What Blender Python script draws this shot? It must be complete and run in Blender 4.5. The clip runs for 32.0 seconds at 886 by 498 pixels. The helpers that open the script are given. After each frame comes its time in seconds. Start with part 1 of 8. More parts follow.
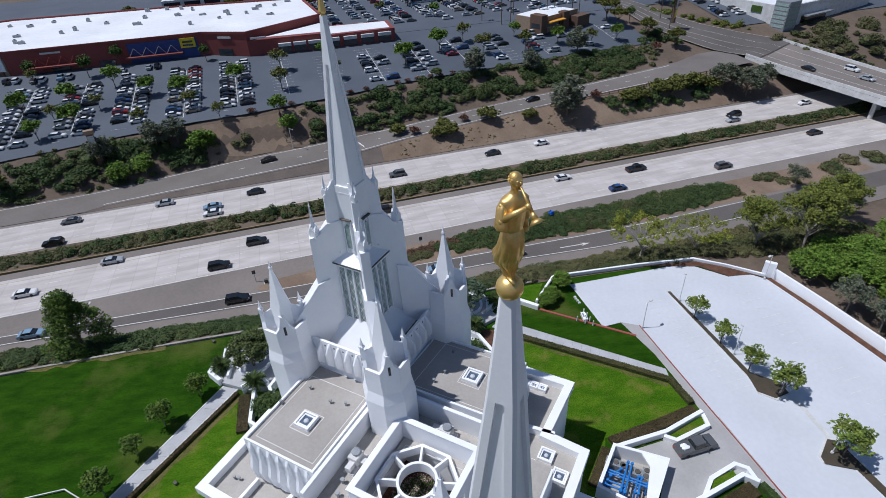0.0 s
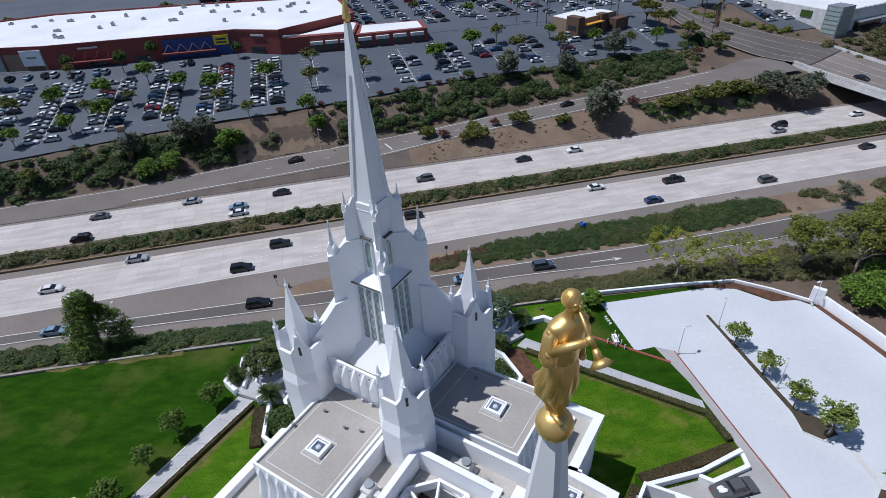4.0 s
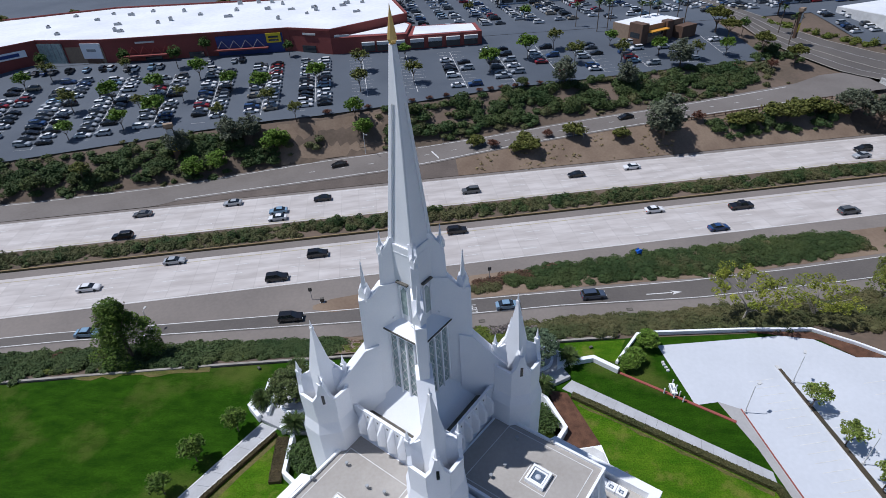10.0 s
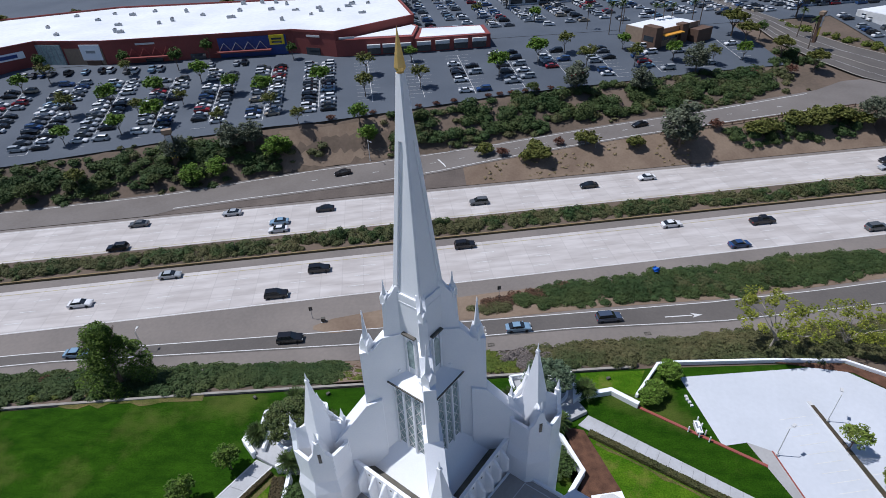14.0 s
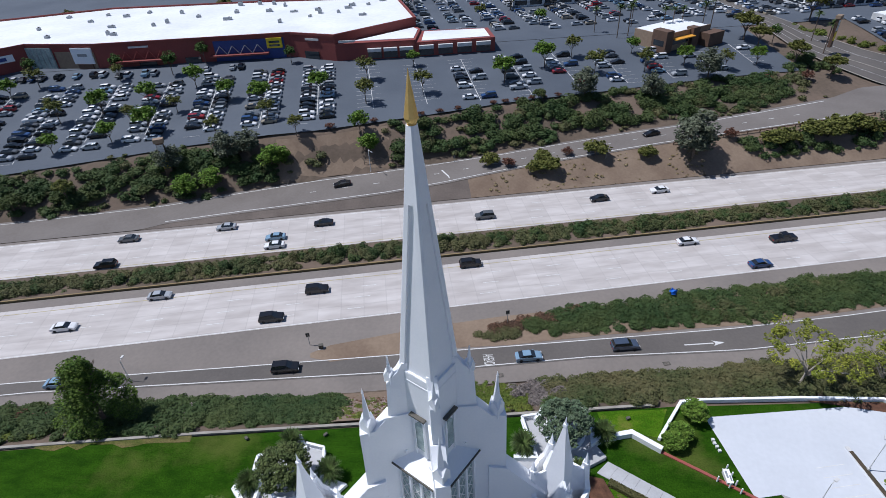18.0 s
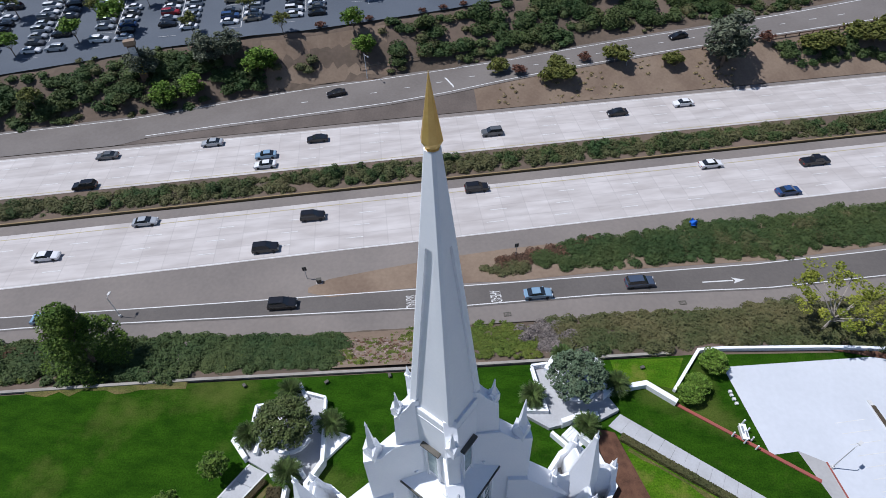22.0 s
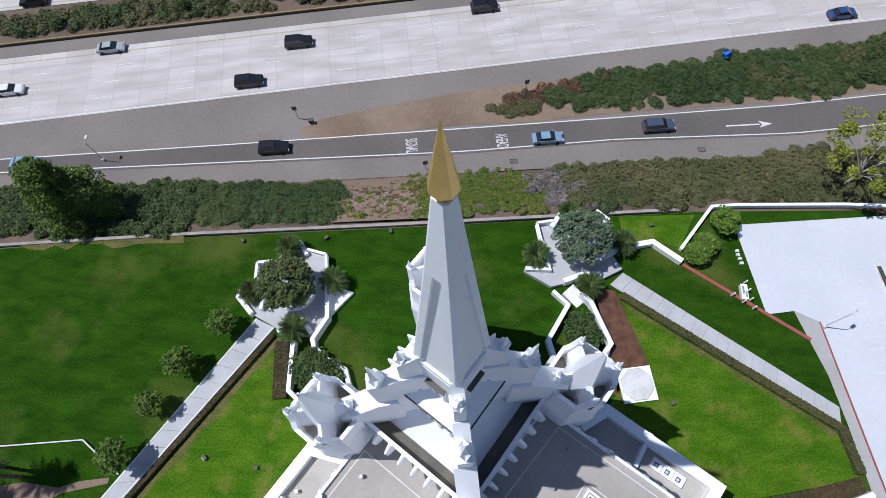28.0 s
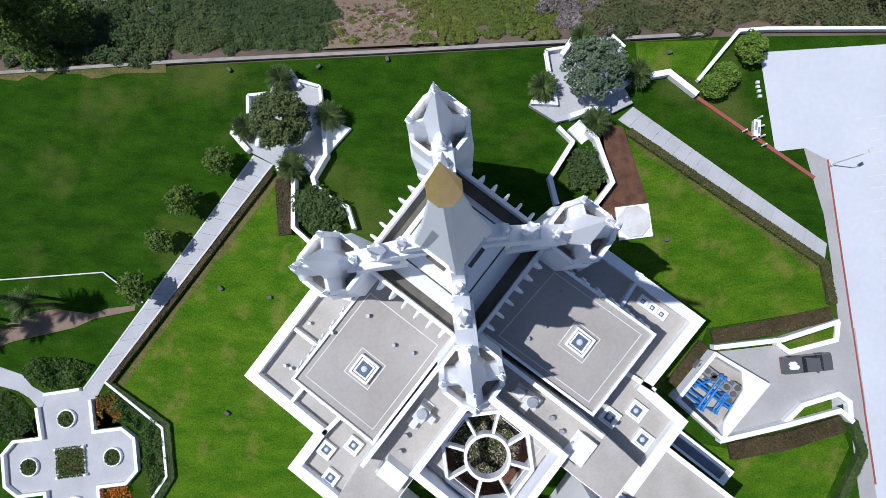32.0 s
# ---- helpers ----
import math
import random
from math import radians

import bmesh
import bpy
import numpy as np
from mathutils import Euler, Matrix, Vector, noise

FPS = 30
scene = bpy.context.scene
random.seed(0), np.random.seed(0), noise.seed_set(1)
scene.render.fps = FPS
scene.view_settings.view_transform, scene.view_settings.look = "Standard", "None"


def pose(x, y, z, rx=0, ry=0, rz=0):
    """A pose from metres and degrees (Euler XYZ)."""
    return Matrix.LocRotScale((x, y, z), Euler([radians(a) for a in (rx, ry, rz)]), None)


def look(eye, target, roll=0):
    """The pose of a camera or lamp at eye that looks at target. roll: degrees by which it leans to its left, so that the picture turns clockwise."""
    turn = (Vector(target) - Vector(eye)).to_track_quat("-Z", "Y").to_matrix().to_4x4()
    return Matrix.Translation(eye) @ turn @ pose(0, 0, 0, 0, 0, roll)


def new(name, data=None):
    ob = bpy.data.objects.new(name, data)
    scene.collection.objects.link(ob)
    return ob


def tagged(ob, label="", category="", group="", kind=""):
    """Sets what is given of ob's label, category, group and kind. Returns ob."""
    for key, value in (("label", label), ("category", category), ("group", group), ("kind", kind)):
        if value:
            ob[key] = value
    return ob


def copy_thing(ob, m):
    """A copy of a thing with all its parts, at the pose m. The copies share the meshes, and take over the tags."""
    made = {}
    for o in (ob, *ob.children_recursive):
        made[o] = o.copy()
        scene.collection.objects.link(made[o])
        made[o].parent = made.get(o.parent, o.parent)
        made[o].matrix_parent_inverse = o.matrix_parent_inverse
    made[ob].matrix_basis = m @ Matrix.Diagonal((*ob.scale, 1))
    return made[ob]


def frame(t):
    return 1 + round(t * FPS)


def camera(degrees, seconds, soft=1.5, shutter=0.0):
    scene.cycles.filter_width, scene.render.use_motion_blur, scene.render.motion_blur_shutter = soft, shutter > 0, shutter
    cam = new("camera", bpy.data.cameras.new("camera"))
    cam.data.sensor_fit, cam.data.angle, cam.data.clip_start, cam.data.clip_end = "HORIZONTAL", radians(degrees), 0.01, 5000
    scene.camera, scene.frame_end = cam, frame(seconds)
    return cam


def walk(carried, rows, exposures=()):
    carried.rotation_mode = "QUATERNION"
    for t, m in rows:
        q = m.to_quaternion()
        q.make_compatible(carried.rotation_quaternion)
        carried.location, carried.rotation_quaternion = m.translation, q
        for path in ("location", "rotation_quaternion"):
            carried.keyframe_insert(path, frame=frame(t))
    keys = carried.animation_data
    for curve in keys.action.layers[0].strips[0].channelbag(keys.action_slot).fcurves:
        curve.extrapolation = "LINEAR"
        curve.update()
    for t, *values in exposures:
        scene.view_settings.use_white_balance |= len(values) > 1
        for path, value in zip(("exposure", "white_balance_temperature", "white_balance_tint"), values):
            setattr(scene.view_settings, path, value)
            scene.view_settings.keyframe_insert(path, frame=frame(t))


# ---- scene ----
cam = camera(78.0, 32.0, soft=0.75)
PATH = [
    (0, (3.026, -50.5, 65.811), (3.224, -48.867, 64.675), -3.2),
    (0.5, (3.131, -50.034, 65.792), (3.324, -48.4, 64.655), -3.2),
    (1, (3.239, -49.543, 65.781), (3.427, -47.909, 64.643), -3.2),
    (1.5, (3.332, -49.036, 65.77), (3.515, -47.401, 64.633), -3.2),
    (2, (3.415, -48.504, 65.76), (3.594, -46.869, 64.623), -3.2),
    (2.5, (3.492, -47.95, 65.747), (3.669, -46.315, 64.609), -3.3),
    (3, (3.573, -47.351, 65.729), (3.727, -45.713, 64.591), -3.1),
    (3.5, (3.63, -46.722, 65.712), (3.755, -45.081, 64.575), -3.1),
    (5.5, (3.763, -44.122, 65.579), (3.829, -42.478, 64.443), -3.0),
    (6, (3.784, -43.474, 65.555), (3.841, -41.828, 64.42), -3.0),
    (6.5, (3.791, -42.833, 65.552), (3.84, -41.188, 64.416), -3.0),
    (7, (3.782, -42.175, 65.546), (3.817, -40.529, 64.411), -3.0),
    (7.5, (3.788, -41.489, 65.535), (3.804, -39.842, 64.401), -2.9),
    (8, (3.807, -40.777, 65.54), (3.801, -39.129, 64.407), -2.9),
    (8.5, (3.803, -40.1, 65.54), (3.784, -38.453, 64.406), -2.9),
    (9, (3.801, -39.41, 65.539), (3.769, -37.763, 64.405), -2.9),
    (9.5, (3.791, -38.697, 65.541), (3.752, -37.05, 64.407), -2.9),
    (10, (3.763, -37.943, 65.548), (3.716, -36.296, 64.413), -2.9),
    (10.5, (3.707, -37.167, 65.555), (3.653, -35.522, 64.42), -2.9),
    (11, (3.627, -36.345, 65.568), (3.572, -34.7, 64.432), -2.8),
    (11.5, (3.555, -35.528, 65.567), (3.498, -33.883, 64.431), -2.8),
    (12, (3.516, -34.747, 65.548), (3.457, -33.103, 64.412), -2.8),
    (12.5, (3.441, -33.916, 65.551), (3.381, -32.272, 64.415), -2.8),
    (13, (3.337, -33.037, 65.564), (3.276, -31.393, 64.427), -2.8),
    (13.5, (3.229, -32.138, 65.576), (3.168, -30.494, 64.438), -2.8),
    (14, (3.13, -31.215, 65.584), (3.067, -29.572, 64.445), -2.8),
    (14.5, (3.022, -30.299, 65.594), (2.959, -28.656, 64.455), -2.8),
    (16.5, (2.491, -26.574, 65.66), (2.427, -24.933, 64.518), -2.7),
    (17, (2.342, -25.591, 65.679), (2.277, -23.951, 64.536), -2.7),
    (17.5, (2.196, -24.576, 65.693), (2.133, -22.935, 64.55), -2.7),
    (18, (2.059, -23.544, 65.712), (1.996, -21.905, 64.568), -2.7),
    (18.5, (1.873, -22.452, 65.756), (1.81, -20.814, 64.611), -2.7),
    (19, (1.691, -21.354, 65.794), (1.629, -19.718, 64.646), -2.6),
    (19.5, (1.538, -20.195, 65.828), (1.476, -18.564, 64.672), -2.6),
    (20, (1.404, -18.98, 65.856), (1.343, -17.373, 64.668), -2.6),
    (20.5, (1.262, -17.726, 65.884), (1.199, -16.169, 64.63), -2.6),
    (21, (1.105, -16.424, 65.912), (1.041, -14.92, 64.596), -2.7),
    (21.5, (0.953, -15.078, 65.95), (0.889, -13.633, 64.569), -2.7),
    (22, (0.82, -13.741, 66.003), (0.755, -12.35, 64.566), -2.7),
    (22.5, (0.709, -12.419, 66.05), (0.642, -11.091, 64.557), -2.8),
    (23, (0.642, -11.156, 66.085), (0.574, -9.885, 64.542), -2.9),
    (23.5, (0.602, -10.03, 66.107), (0.532, -8.821, 64.515), -3.0),
    (24, (0.572, -9.193, 66.135), (0.502, -8.032, 64.508), -3.1),
    (24.5, (0.525, -8.677, 66.155), (0.456, -7.54, 64.511), -3.1),
    (26.5, (0.466, -7.042, 66.135), (0.395, -6.049, 64.401), -3.5),
    (27, (0.442, -6.579, 66.115), (0.371, -5.64, 64.35), -3.7),
    (27.5, (0.402, -6.091, 66.107), (0.332, -5.217, 64.309), -3.9),
    (28, (0.37, -5.576, 66.107), (0.301, -4.773, 64.276), -4.3),
    (28.5, (0.37, -5.07, 66.129), (0.301, -4.33, 64.272), -4.7),
    (29, (0.357, -4.542, 66.163), (0.287, -3.885, 64.275), -5.3),
    (29.5, (0.343, -3.984, 66.201), (0.274, -3.414, 64.285), -6.2),
    (30, (0.345, -3.446, 66.22), (0.276, -2.963, 64.281), -7.3),
    (30.5, (0.364, -3.022, 66.226), (0.294, -2.608, 64.271), -8.6),
    (31, (0.377, -2.599, 66.236), (0.307, -2.274, 64.264), -11.2),
    (31.5, (0.362, -2.142, 66.23), (0.294, -1.915, 64.244), -15.8),
    (32, (0.317, -1.674, 66.213), (0.251, -1.55, 64.218), -27.1),
]
walk(cam, [(t, look(eye, target, roll)) for t, eye, target, roll in PATH],
     exposures=[(0, -0.25, 5950, 13), (6, -0.19, 5950, 13), (14, -0.12, 5950, 13), (22, -0.03, 5950, 13), (32, -0.02, 5950, 13)])

# ---- world, sun, exposure ----
SUN_EL, SUN_AZ = 63.2, 277.3  # degrees; azimuth clockwise from +y
world = bpy.data.worlds.new("world")
scene.world = world
world.use_nodes = True
wn = world.node_tree
bg = wn.nodes["Background"]
sky = wn.nodes.new("ShaderNodeTexSky")
sky.sky_type = "NISHITA"
sky.sun_disc = False
sky.ozone_density, sky.dust_density = 4.5, 0.6
sky.sun_elevation, sky.sun_rotation = radians(SUN_EL), radians(SUN_AZ)
wn.links.new(sky.outputs[0], bg.inputs[0])
bg.inputs[1].default_value = 0.074
sun = new("sun", bpy.data.lights.new("sun", "SUN"))
sun.data.energy, sun.data.angle, sun.data.color = 4.2, radians(0.55), (1.0, 0.975, 0.93)
sx = math.sin(radians(SUN_AZ)) * math.cos(radians(SUN_EL))
sy = math.cos(radians(SUN_AZ)) * math.cos(radians(SUN_EL))
sun.matrix_world = look((sx * 100, sy * 100, math.sin(radians(SUN_EL)) * 100), (0, 0, 0))
scene.view_settings.exposure = 0.0

# ---- materials ----
MATS = {}


def mat(name, c1, c2=None, rough=0.7, metal=0.0, scale=1.0, fine=12.0, bump=0.15, spread=0.0, streak=None, spec=0.5):
    """Two-scale noise between c1 and c2 at real-world size; spread: lightness change from object to object or island to island."""
    m = bpy.data.materials.new(name)
    m.use_nodes = True
    t = m.node_tree
    n, l = t.nodes, t.links
    b = n["Principled BSDF"]
    b.inputs["Roughness"].default_value, b.inputs["Metallic"].default_value = rough, metal
    b.inputs["Specular IOR Level"].default_value = spec
    c2 = c2 or tuple(v * 0.8 for v in c1)
    tc = n.new("ShaderNodeTexCoord")
    mp = n.new("ShaderNodeMapping")
    l.new(tc.outputs["Object"], mp.inputs[0])
    if streak:
        mp.inputs["Scale"].default_value = streak
    a = n.new("ShaderNodeTexNoise")
    a.inputs["Scale"].default_value, a.inputs["Detail"].default_value = scale, 5.0
    f = n.new("ShaderNodeTexNoise")
    f.inputs["Scale"].default_value, f.inputs["Detail"].default_value = fine, 3.0
    l.new(mp.outputs[0], a.inputs[0])
    l.new(mp.outputs[0], f.inputs[0])
    add = n.new("ShaderNodeMath")
    add.operation = "MULTIPLY_ADD"
    l.new(f.outputs[0], add.inputs[0])
    add.inputs[1].default_value = 0.45
    l.new(a.outputs[0], add.inputs[2])
    ramp = n.new("ShaderNodeValToRGB")
    ramp.color_ramp.elements[0].position, ramp.color_ramp.elements[1].position = 0.5, 0.95
    ramp.color_ramp.elements[0].color, ramp.color_ramp.elements[1].color = (*c1, 1), (*c2, 1)
    l.new(add.outputs[0], ramp.inputs[0])
    out = ramp.outputs[0]
    if spread:
        g = n.new("ShaderNodeNewGeometry")
        hsv = n.new("ShaderNodeHueSaturation")
        mr = n.new("ShaderNodeMapRange")
        l.new(g.outputs["Random Per Island"], mr.inputs[0])
        mr.inputs[3].default_value, mr.inputs[4].default_value = 1 - spread, 1 + spread
        l.new(mr.outputs[0], hsv.inputs["Value"])
        l.new(out, hsv.inputs["Color"])
        out = hsv.outputs[0]
    l.new(out, b.inputs["Base Color"])
    if bump:
        bp = n.new("ShaderNodeBump")
        bp.inputs["Strength"].default_value, bp.inputs["Distance"].default_value = bump, 0.02
        l.new(f.outputs[0], bp.inputs["Height"])
        l.new(bp.outputs[0], b.inputs["Normal"])
    MATS[name] = m
    return m


white = mat("white_stucco", (0.89, 0.895, 0.905), (0.82, 0.835, 0.86), 0.55, scale=0.25, fine=6, bump=0.06)
white_dim = mat("weathered_white", (0.70, 0.70, 0.69), (0.52, 0.51, 0.49), 0.7, scale=0.5, fine=5)
roof_grey = mat("roof_membrane", (0.40, 0.375, 0.345), (0.32, 0.295, 0.265), 0.85, scale=0.18, fine=3, bump=0.2)
terrace_grey = mat("terrace_membrane", (0.46, 0.435, 0.40), (0.35, 0.325, 0.29), 0.85, scale=0.3, fine=4, bump=0.2)
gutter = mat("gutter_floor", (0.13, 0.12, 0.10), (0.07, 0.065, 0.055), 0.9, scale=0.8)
gold = mat("gold_leaf", (0.90, 0.63, 0.24), (0.80, 0.53, 0.17), 0.42, metal=0.75, scale=2, fine=9, bump=0.5)
statue_gold = mat("statue_gold_leaf", (0.86, 0.60, 0.24), (0.70, 0.45, 0.14), 0.46, metal=0.8, scale=3, fine=14, bump=0.3)
lattice_glass = mat("leaded_glass", (0.40, 0.50, 0.48), (0.20, 0.27, 0.26), 0.2, scale=1.5, fine=9, bump=0.1, spec=0.8)
dark_glass = mat("dark_glass", (0.02, 0.025, 0.03), (0.03, 0.04, 0.05), 0.08, spec=0.8, bump=0)

sky_pane = mat("skylight_acrylic", (0.13, 0.17, 0.23), (0.08, 0.11, 0.16), 0.2, scale=1.2, bump=0, spec=0.7)


def turf(name, deep, fresh, dry, dry_from, patchy=0.07):
    """Mown grass: fine blades, soft mowing patches and a few dry spots."""
    m = bpy.data.materials.new(name)
    m.use_nodes = True
    n, l = m.node_tree.nodes, m.node_tree.links
    b = n["Principled BSDF"]
    b.inputs["Roughness"].default_value, b.inputs["Specular IOR Level"].default_value = 0.95, 0.05
    tc = n.new("ShaderNodeTexCoord")

    def tex(scale, detail, rough=0.5):
        t = n.new("ShaderNodeTexNoise")
        t.inputs["Scale"].default_value, t.inputs["Detail"].default_value, t.inputs["Roughness"].default_value = scale, detail, rough
        l.new(tc.outputs["Object"], t.inputs[0])
        return t

    def ramp(src, p0, p1, c0, c1):
        r = n.new("ShaderNodeValToRGB")
        r.color_ramp.elements[0].position, r.color_ramp.elements[1].position = p0, p1
        r.color_ramp.elements[0].color, r.color_ramp.elements[1].color = (*c0, 1), (*c1, 1)
        l.new(src, r.inputs[0])
        return r

    def mix(f, a, c, mode="MIX"):
        x = n.new("ShaderNodeMix")
        x.data_type, x.blend_type = "RGBA", mode
        if isinstance(f, float):
            x.inputs[0].default_value = f
        else:
            l.new(f, x.inputs[0])
        l.new(a, x.inputs[6]), l.new(c, x.inputs[7])
        return x.outputs[2]

    big, midn, fine = tex(patchy, 6, 0.6), tex(0.55, 5, 0.65), tex(5.0, 4, 0.7)
    mw = n.new("ShaderNodeMapping")  # mowing streaks
    mw.inputs["Rotation"].default_value, mw.inputs["Scale"].default_value = (0, 0, 0.35), (0.45, 1.0, 1)
    l.new(tc.outputs["Object"], mw.inputs[0])
    l.new(mw.outputs[0], midn.inputs[0])
    base = ramp(midn.outputs[0], 0.34, 0.68, deep, fresh)
    blades = ramp(fine.outputs[0], 0.3, 0.72, (0.55, 0.55, 0.55), (1.5, 1.45, 1.4))
    col = mix(1.0, base.outputs[0], blades.outputs[0], "MULTIPLY")
    spot = ramp(big.outputs[0], dry_from, dry_from + 0.14, (0, 0, 0), (1, 1, 1))
    dr = n.new("ShaderNodeRGB")
    dr.outputs[0].default_value = (*dry, 1)
    sc = n.new("ShaderNodeMath")
    sc.operation = "MULTIPLY"
    l.new(spot.outputs[0], sc.inputs[0]), l.new(fine.outputs[0], sc.inputs[1])
    col = mix(sc.outputs[0], col, dr.outputs[0])
    l.new(col, b.inputs["Base Color"])
    bp = n.new("ShaderNodeBump")
    bp.inputs["Strength"].default_value, bp.inputs["Distance"].default_value = 0.9, 0.06
    l.new(fine.outputs[0], bp.inputs["Height"])
    l.new(bp.outputs[0], b.inputs["Normal"])
    return m


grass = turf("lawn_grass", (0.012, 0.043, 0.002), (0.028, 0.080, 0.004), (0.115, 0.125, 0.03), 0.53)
# paler, yellower turf for the side lawns and the raised strips
grass_light = turf("bright_grass", (0.036, 0.104, 0.004), (0.082, 0.158, 0.009), (0.22, 0.18, 0.05), 0.535, 0.22)
gravel = mat("grey_gravel", (0.105, 0.085, 0.072), (0.16, 0.13, 0.11), 0.95, scale=0.15, fine=2.5, bump=0.6)
dry_grass = turf("dry_grass", (0.06, 0.085, 0.018), (0.15, 0.125, 0.05), (0.20, 0.15, 0.08), 0.5)
dirt = mat("bare_dirt", (0.165, 0.115, 0.080), (0.250, 0.185, 0.130), 0.95, scale=0.12, fine=1.6, bump=0.5)
# island soil, its colour darkened for the shade among the low plants
island_soil = mat("shaded_planted_soil", (0.045, 0.042, 0.026), (0.085, 0.060, 0.040), 0.95, scale=0.6, fine=7, bump=0.8)
mulch = mat("bark_mulch", (0.060, 0.027, 0.015), (0.15, 0.070, 0.040), 0.95, scale=0.9, fine=9, bump=0.8)
hill = mat("hill_soil", (0.085, 0.065, 0.045), (0.16, 0.115, 0.085), 0.95, scale=0.05, fine=0.9, bump=0.5)
asphalt = mat("asphalt", (0.095, 0.085, 0.078), (0.135, 0.120, 0.108), 0.9, scale=0.08, fine=2.5, bump=0.2)
asphalt_dark = mat("lot_asphalt", (0.066, 0.080, 0.102), (0.094, 0.110, 0.134), 0.85, scale=0.05, fine=2, bump=0.15)
shoulder = mat("old_asphalt", (0.165, 0.145, 0.13), (0.225, 0.195, 0.172), 0.9, scale=0.07, fine=1.5, bump=0.2)
ramp_asphalt = mat("ramp_asphalt", (0.135, 0.118, 0.106), (0.185, 0.165, 0.15), 0.9, scale=0.07, fine=1.5, bump=0.2)
lot_white = mat("bright_concrete", (0.60, 0.62, 0.655), (0.52, 0.54, 0.57), 0.75, scale=0.08, fine=1.5, bump=0.08)
paving = mat("path_paving", (0.47, 0.475, 0.49), (0.38, 0.38, 0.385), 0.8, scale=0.4, fine=5, bump=0.2)
drive_grey = mat("driveway_concrete", (0.42, 0.41, 0.40), (0.34, 0.33, 0.32), 0.8, scale=0.2, fine=3, bump=0.15)
paint_white = mat("road_paint", (0.70, 0.70, 0.68), (0.55, 0.54, 0.52), 0.7, scale=1.5, fine=8, bump=0)
paint_yellow = mat("yellow_paint", (0.42, 0.36, 0.20), (0.36, 0.31, 0.19), 0.7, scale=1.5, fine=8, bump=0)
paint_red = mat("red_paint", (0.33, 0.075, 0.055), (0.27, 0.085, 0.065), 0.7, scale=1.5, fine=8, bump=0)
brick_red = mat("red_stucco", (0.26, 0.060, 0.050), (0.20, 0.048, 0.042), 0.8, scale=0.1, fine=1.5, bump=0.15)
roof_white = mat("white_roofing", (0.82, 0.83, 0.84), (0.66, 0.68, 0.70), 0.7, scale=0.05, fine=0.6, bump=0.05)
blue_paint = mat("blue_pipe_paint", (0.03, 0.22, 0.60), (0.02, 0.15, 0.45), 0.4, scale=3)
steel = mat("grey_steel", (0.38, 0.40, 0.42), (0.28, 0.30, 0.32), 0.45, metal=0.4, scale=2)
sign_blue = mat("sign_blue", (0.02, 0.05, 0.22), (0.02, 0.04, 0.17), 0.5)
sign_yellow = mat("sign_yellow", (0.80, 0.62, 0.02), (0.7, 0.5, 0.02), 0.5)
canvas_orange = mat("orange_awning", (0.70, 0.33, 0.03), (0.60, 0.27, 0.03), 0.7)
tan = mat("tan_stucco", (0.30, 0.22, 0.15), (0.24, 0.17, 0.12), 0.8)
brown = mat("brown_stucco", (0.13, 0.075, 0.05), (0.10, 0.06, 0.04), 0.8)
bark = mat("tree_bark", (0.16, 0.12, 0.09), (0.09, 0.065, 0.05), 0.95, scale=3, fine=14, bump=0.6)
pale_bark = mat("pale_bark", (0.45, 0.40, 0.34), (0.30, 0.26, 0.21), 0.9, scale=3, fine=14, bump=0.4)
rubber = mat("tyre_rubber", (0.02, 0.02, 0.02), (0.03, 0.03, 0.03), 0.9)
car_glass = mat("car_glass", (0.015, 0.018, 0.022), (0.02, 0.025, 0.03), 0.06, spec=0.9, bump=0)
lamp_red = mat("tail_lamp", (0.35, 0.02, 0.02), (0.3, 0.02, 0.02), 0.2, bump=0)
lamp_clear = mat("head_lamp", (0.7, 0.7, 0.7), (0.6, 0.6, 0.6), 0.1, bump=0)
tarp_blue = mat("blue_tarp", (0.02, 0.16, 0.60), (0.02, 0.12, 0.5), 0.5)


def leafmat(name, c1, c2, spread=0.45, scale=0.3):
    return mat(name, c1, c2, 0.75, scale=scale, fine=1.2, bump=0, spread=spread, spec=0.25)


kerb_tan = mat("tan_kerb", (0.30, 0.22, 0.10), (0.22, 0.16, 0.08), 0.9, scale=0.6, fine=4)
kerb_grey = mat("kerb_concrete", (0.36, 0.33, 0.29), (0.24, 0.22, 0.19), 0.9, scale=0.6, fine=5)
leaf_dark = leafmat("dark_leaf", (0.034, 0.066, 0.017), (0.068, 0.104, 0.027))
leaf_mid = leafmat("green_leaf", (0.040, 0.090, 0.016), (0.075, 0.125, 0.025))
leaf_bright = leafmat("bright_leaf", (0.085, 0.165, 0.018), (0.14, 0.21, 0.03))
leaf_olive = leafmat("olive_leaf", (0.085, 0.105, 0.022), (0.14, 0.135, 0.03))
leaf_grey = leafmat("grey_leaf", (0.085, 0.105, 0.066), (0.135, 0.145, 0.095))
leaf_red = leafmat("reddish_leaf", (0.11, 0.040, 0.028), (0.13, 0.07, 0.045))
leaf_brush = leafmat("brush_leaf", (0.042, 0.058, 0.018), (0.105, 0.092, 0.035), scale=0.09)
leaf_hedge = leafmat("brown_hedge_leaf", (0.050, 0.040, 0.016), (0.088, 0.066, 0.030), scale=0.3)
leaf_palm = leafmat("palm_leaf", (0.045, 0.085, 0.022), (0.095, 0.125, 0.035))
leaf_pine = leafmat("pine_needles", (0.042, 0.088, 0.011), (0.105, 0.155, 0.020), scale=0.45)
flower_orange = leafmat("orange_flowers", (0.60, 0.17, 0.02), (0.45, 0.12, 0.02))
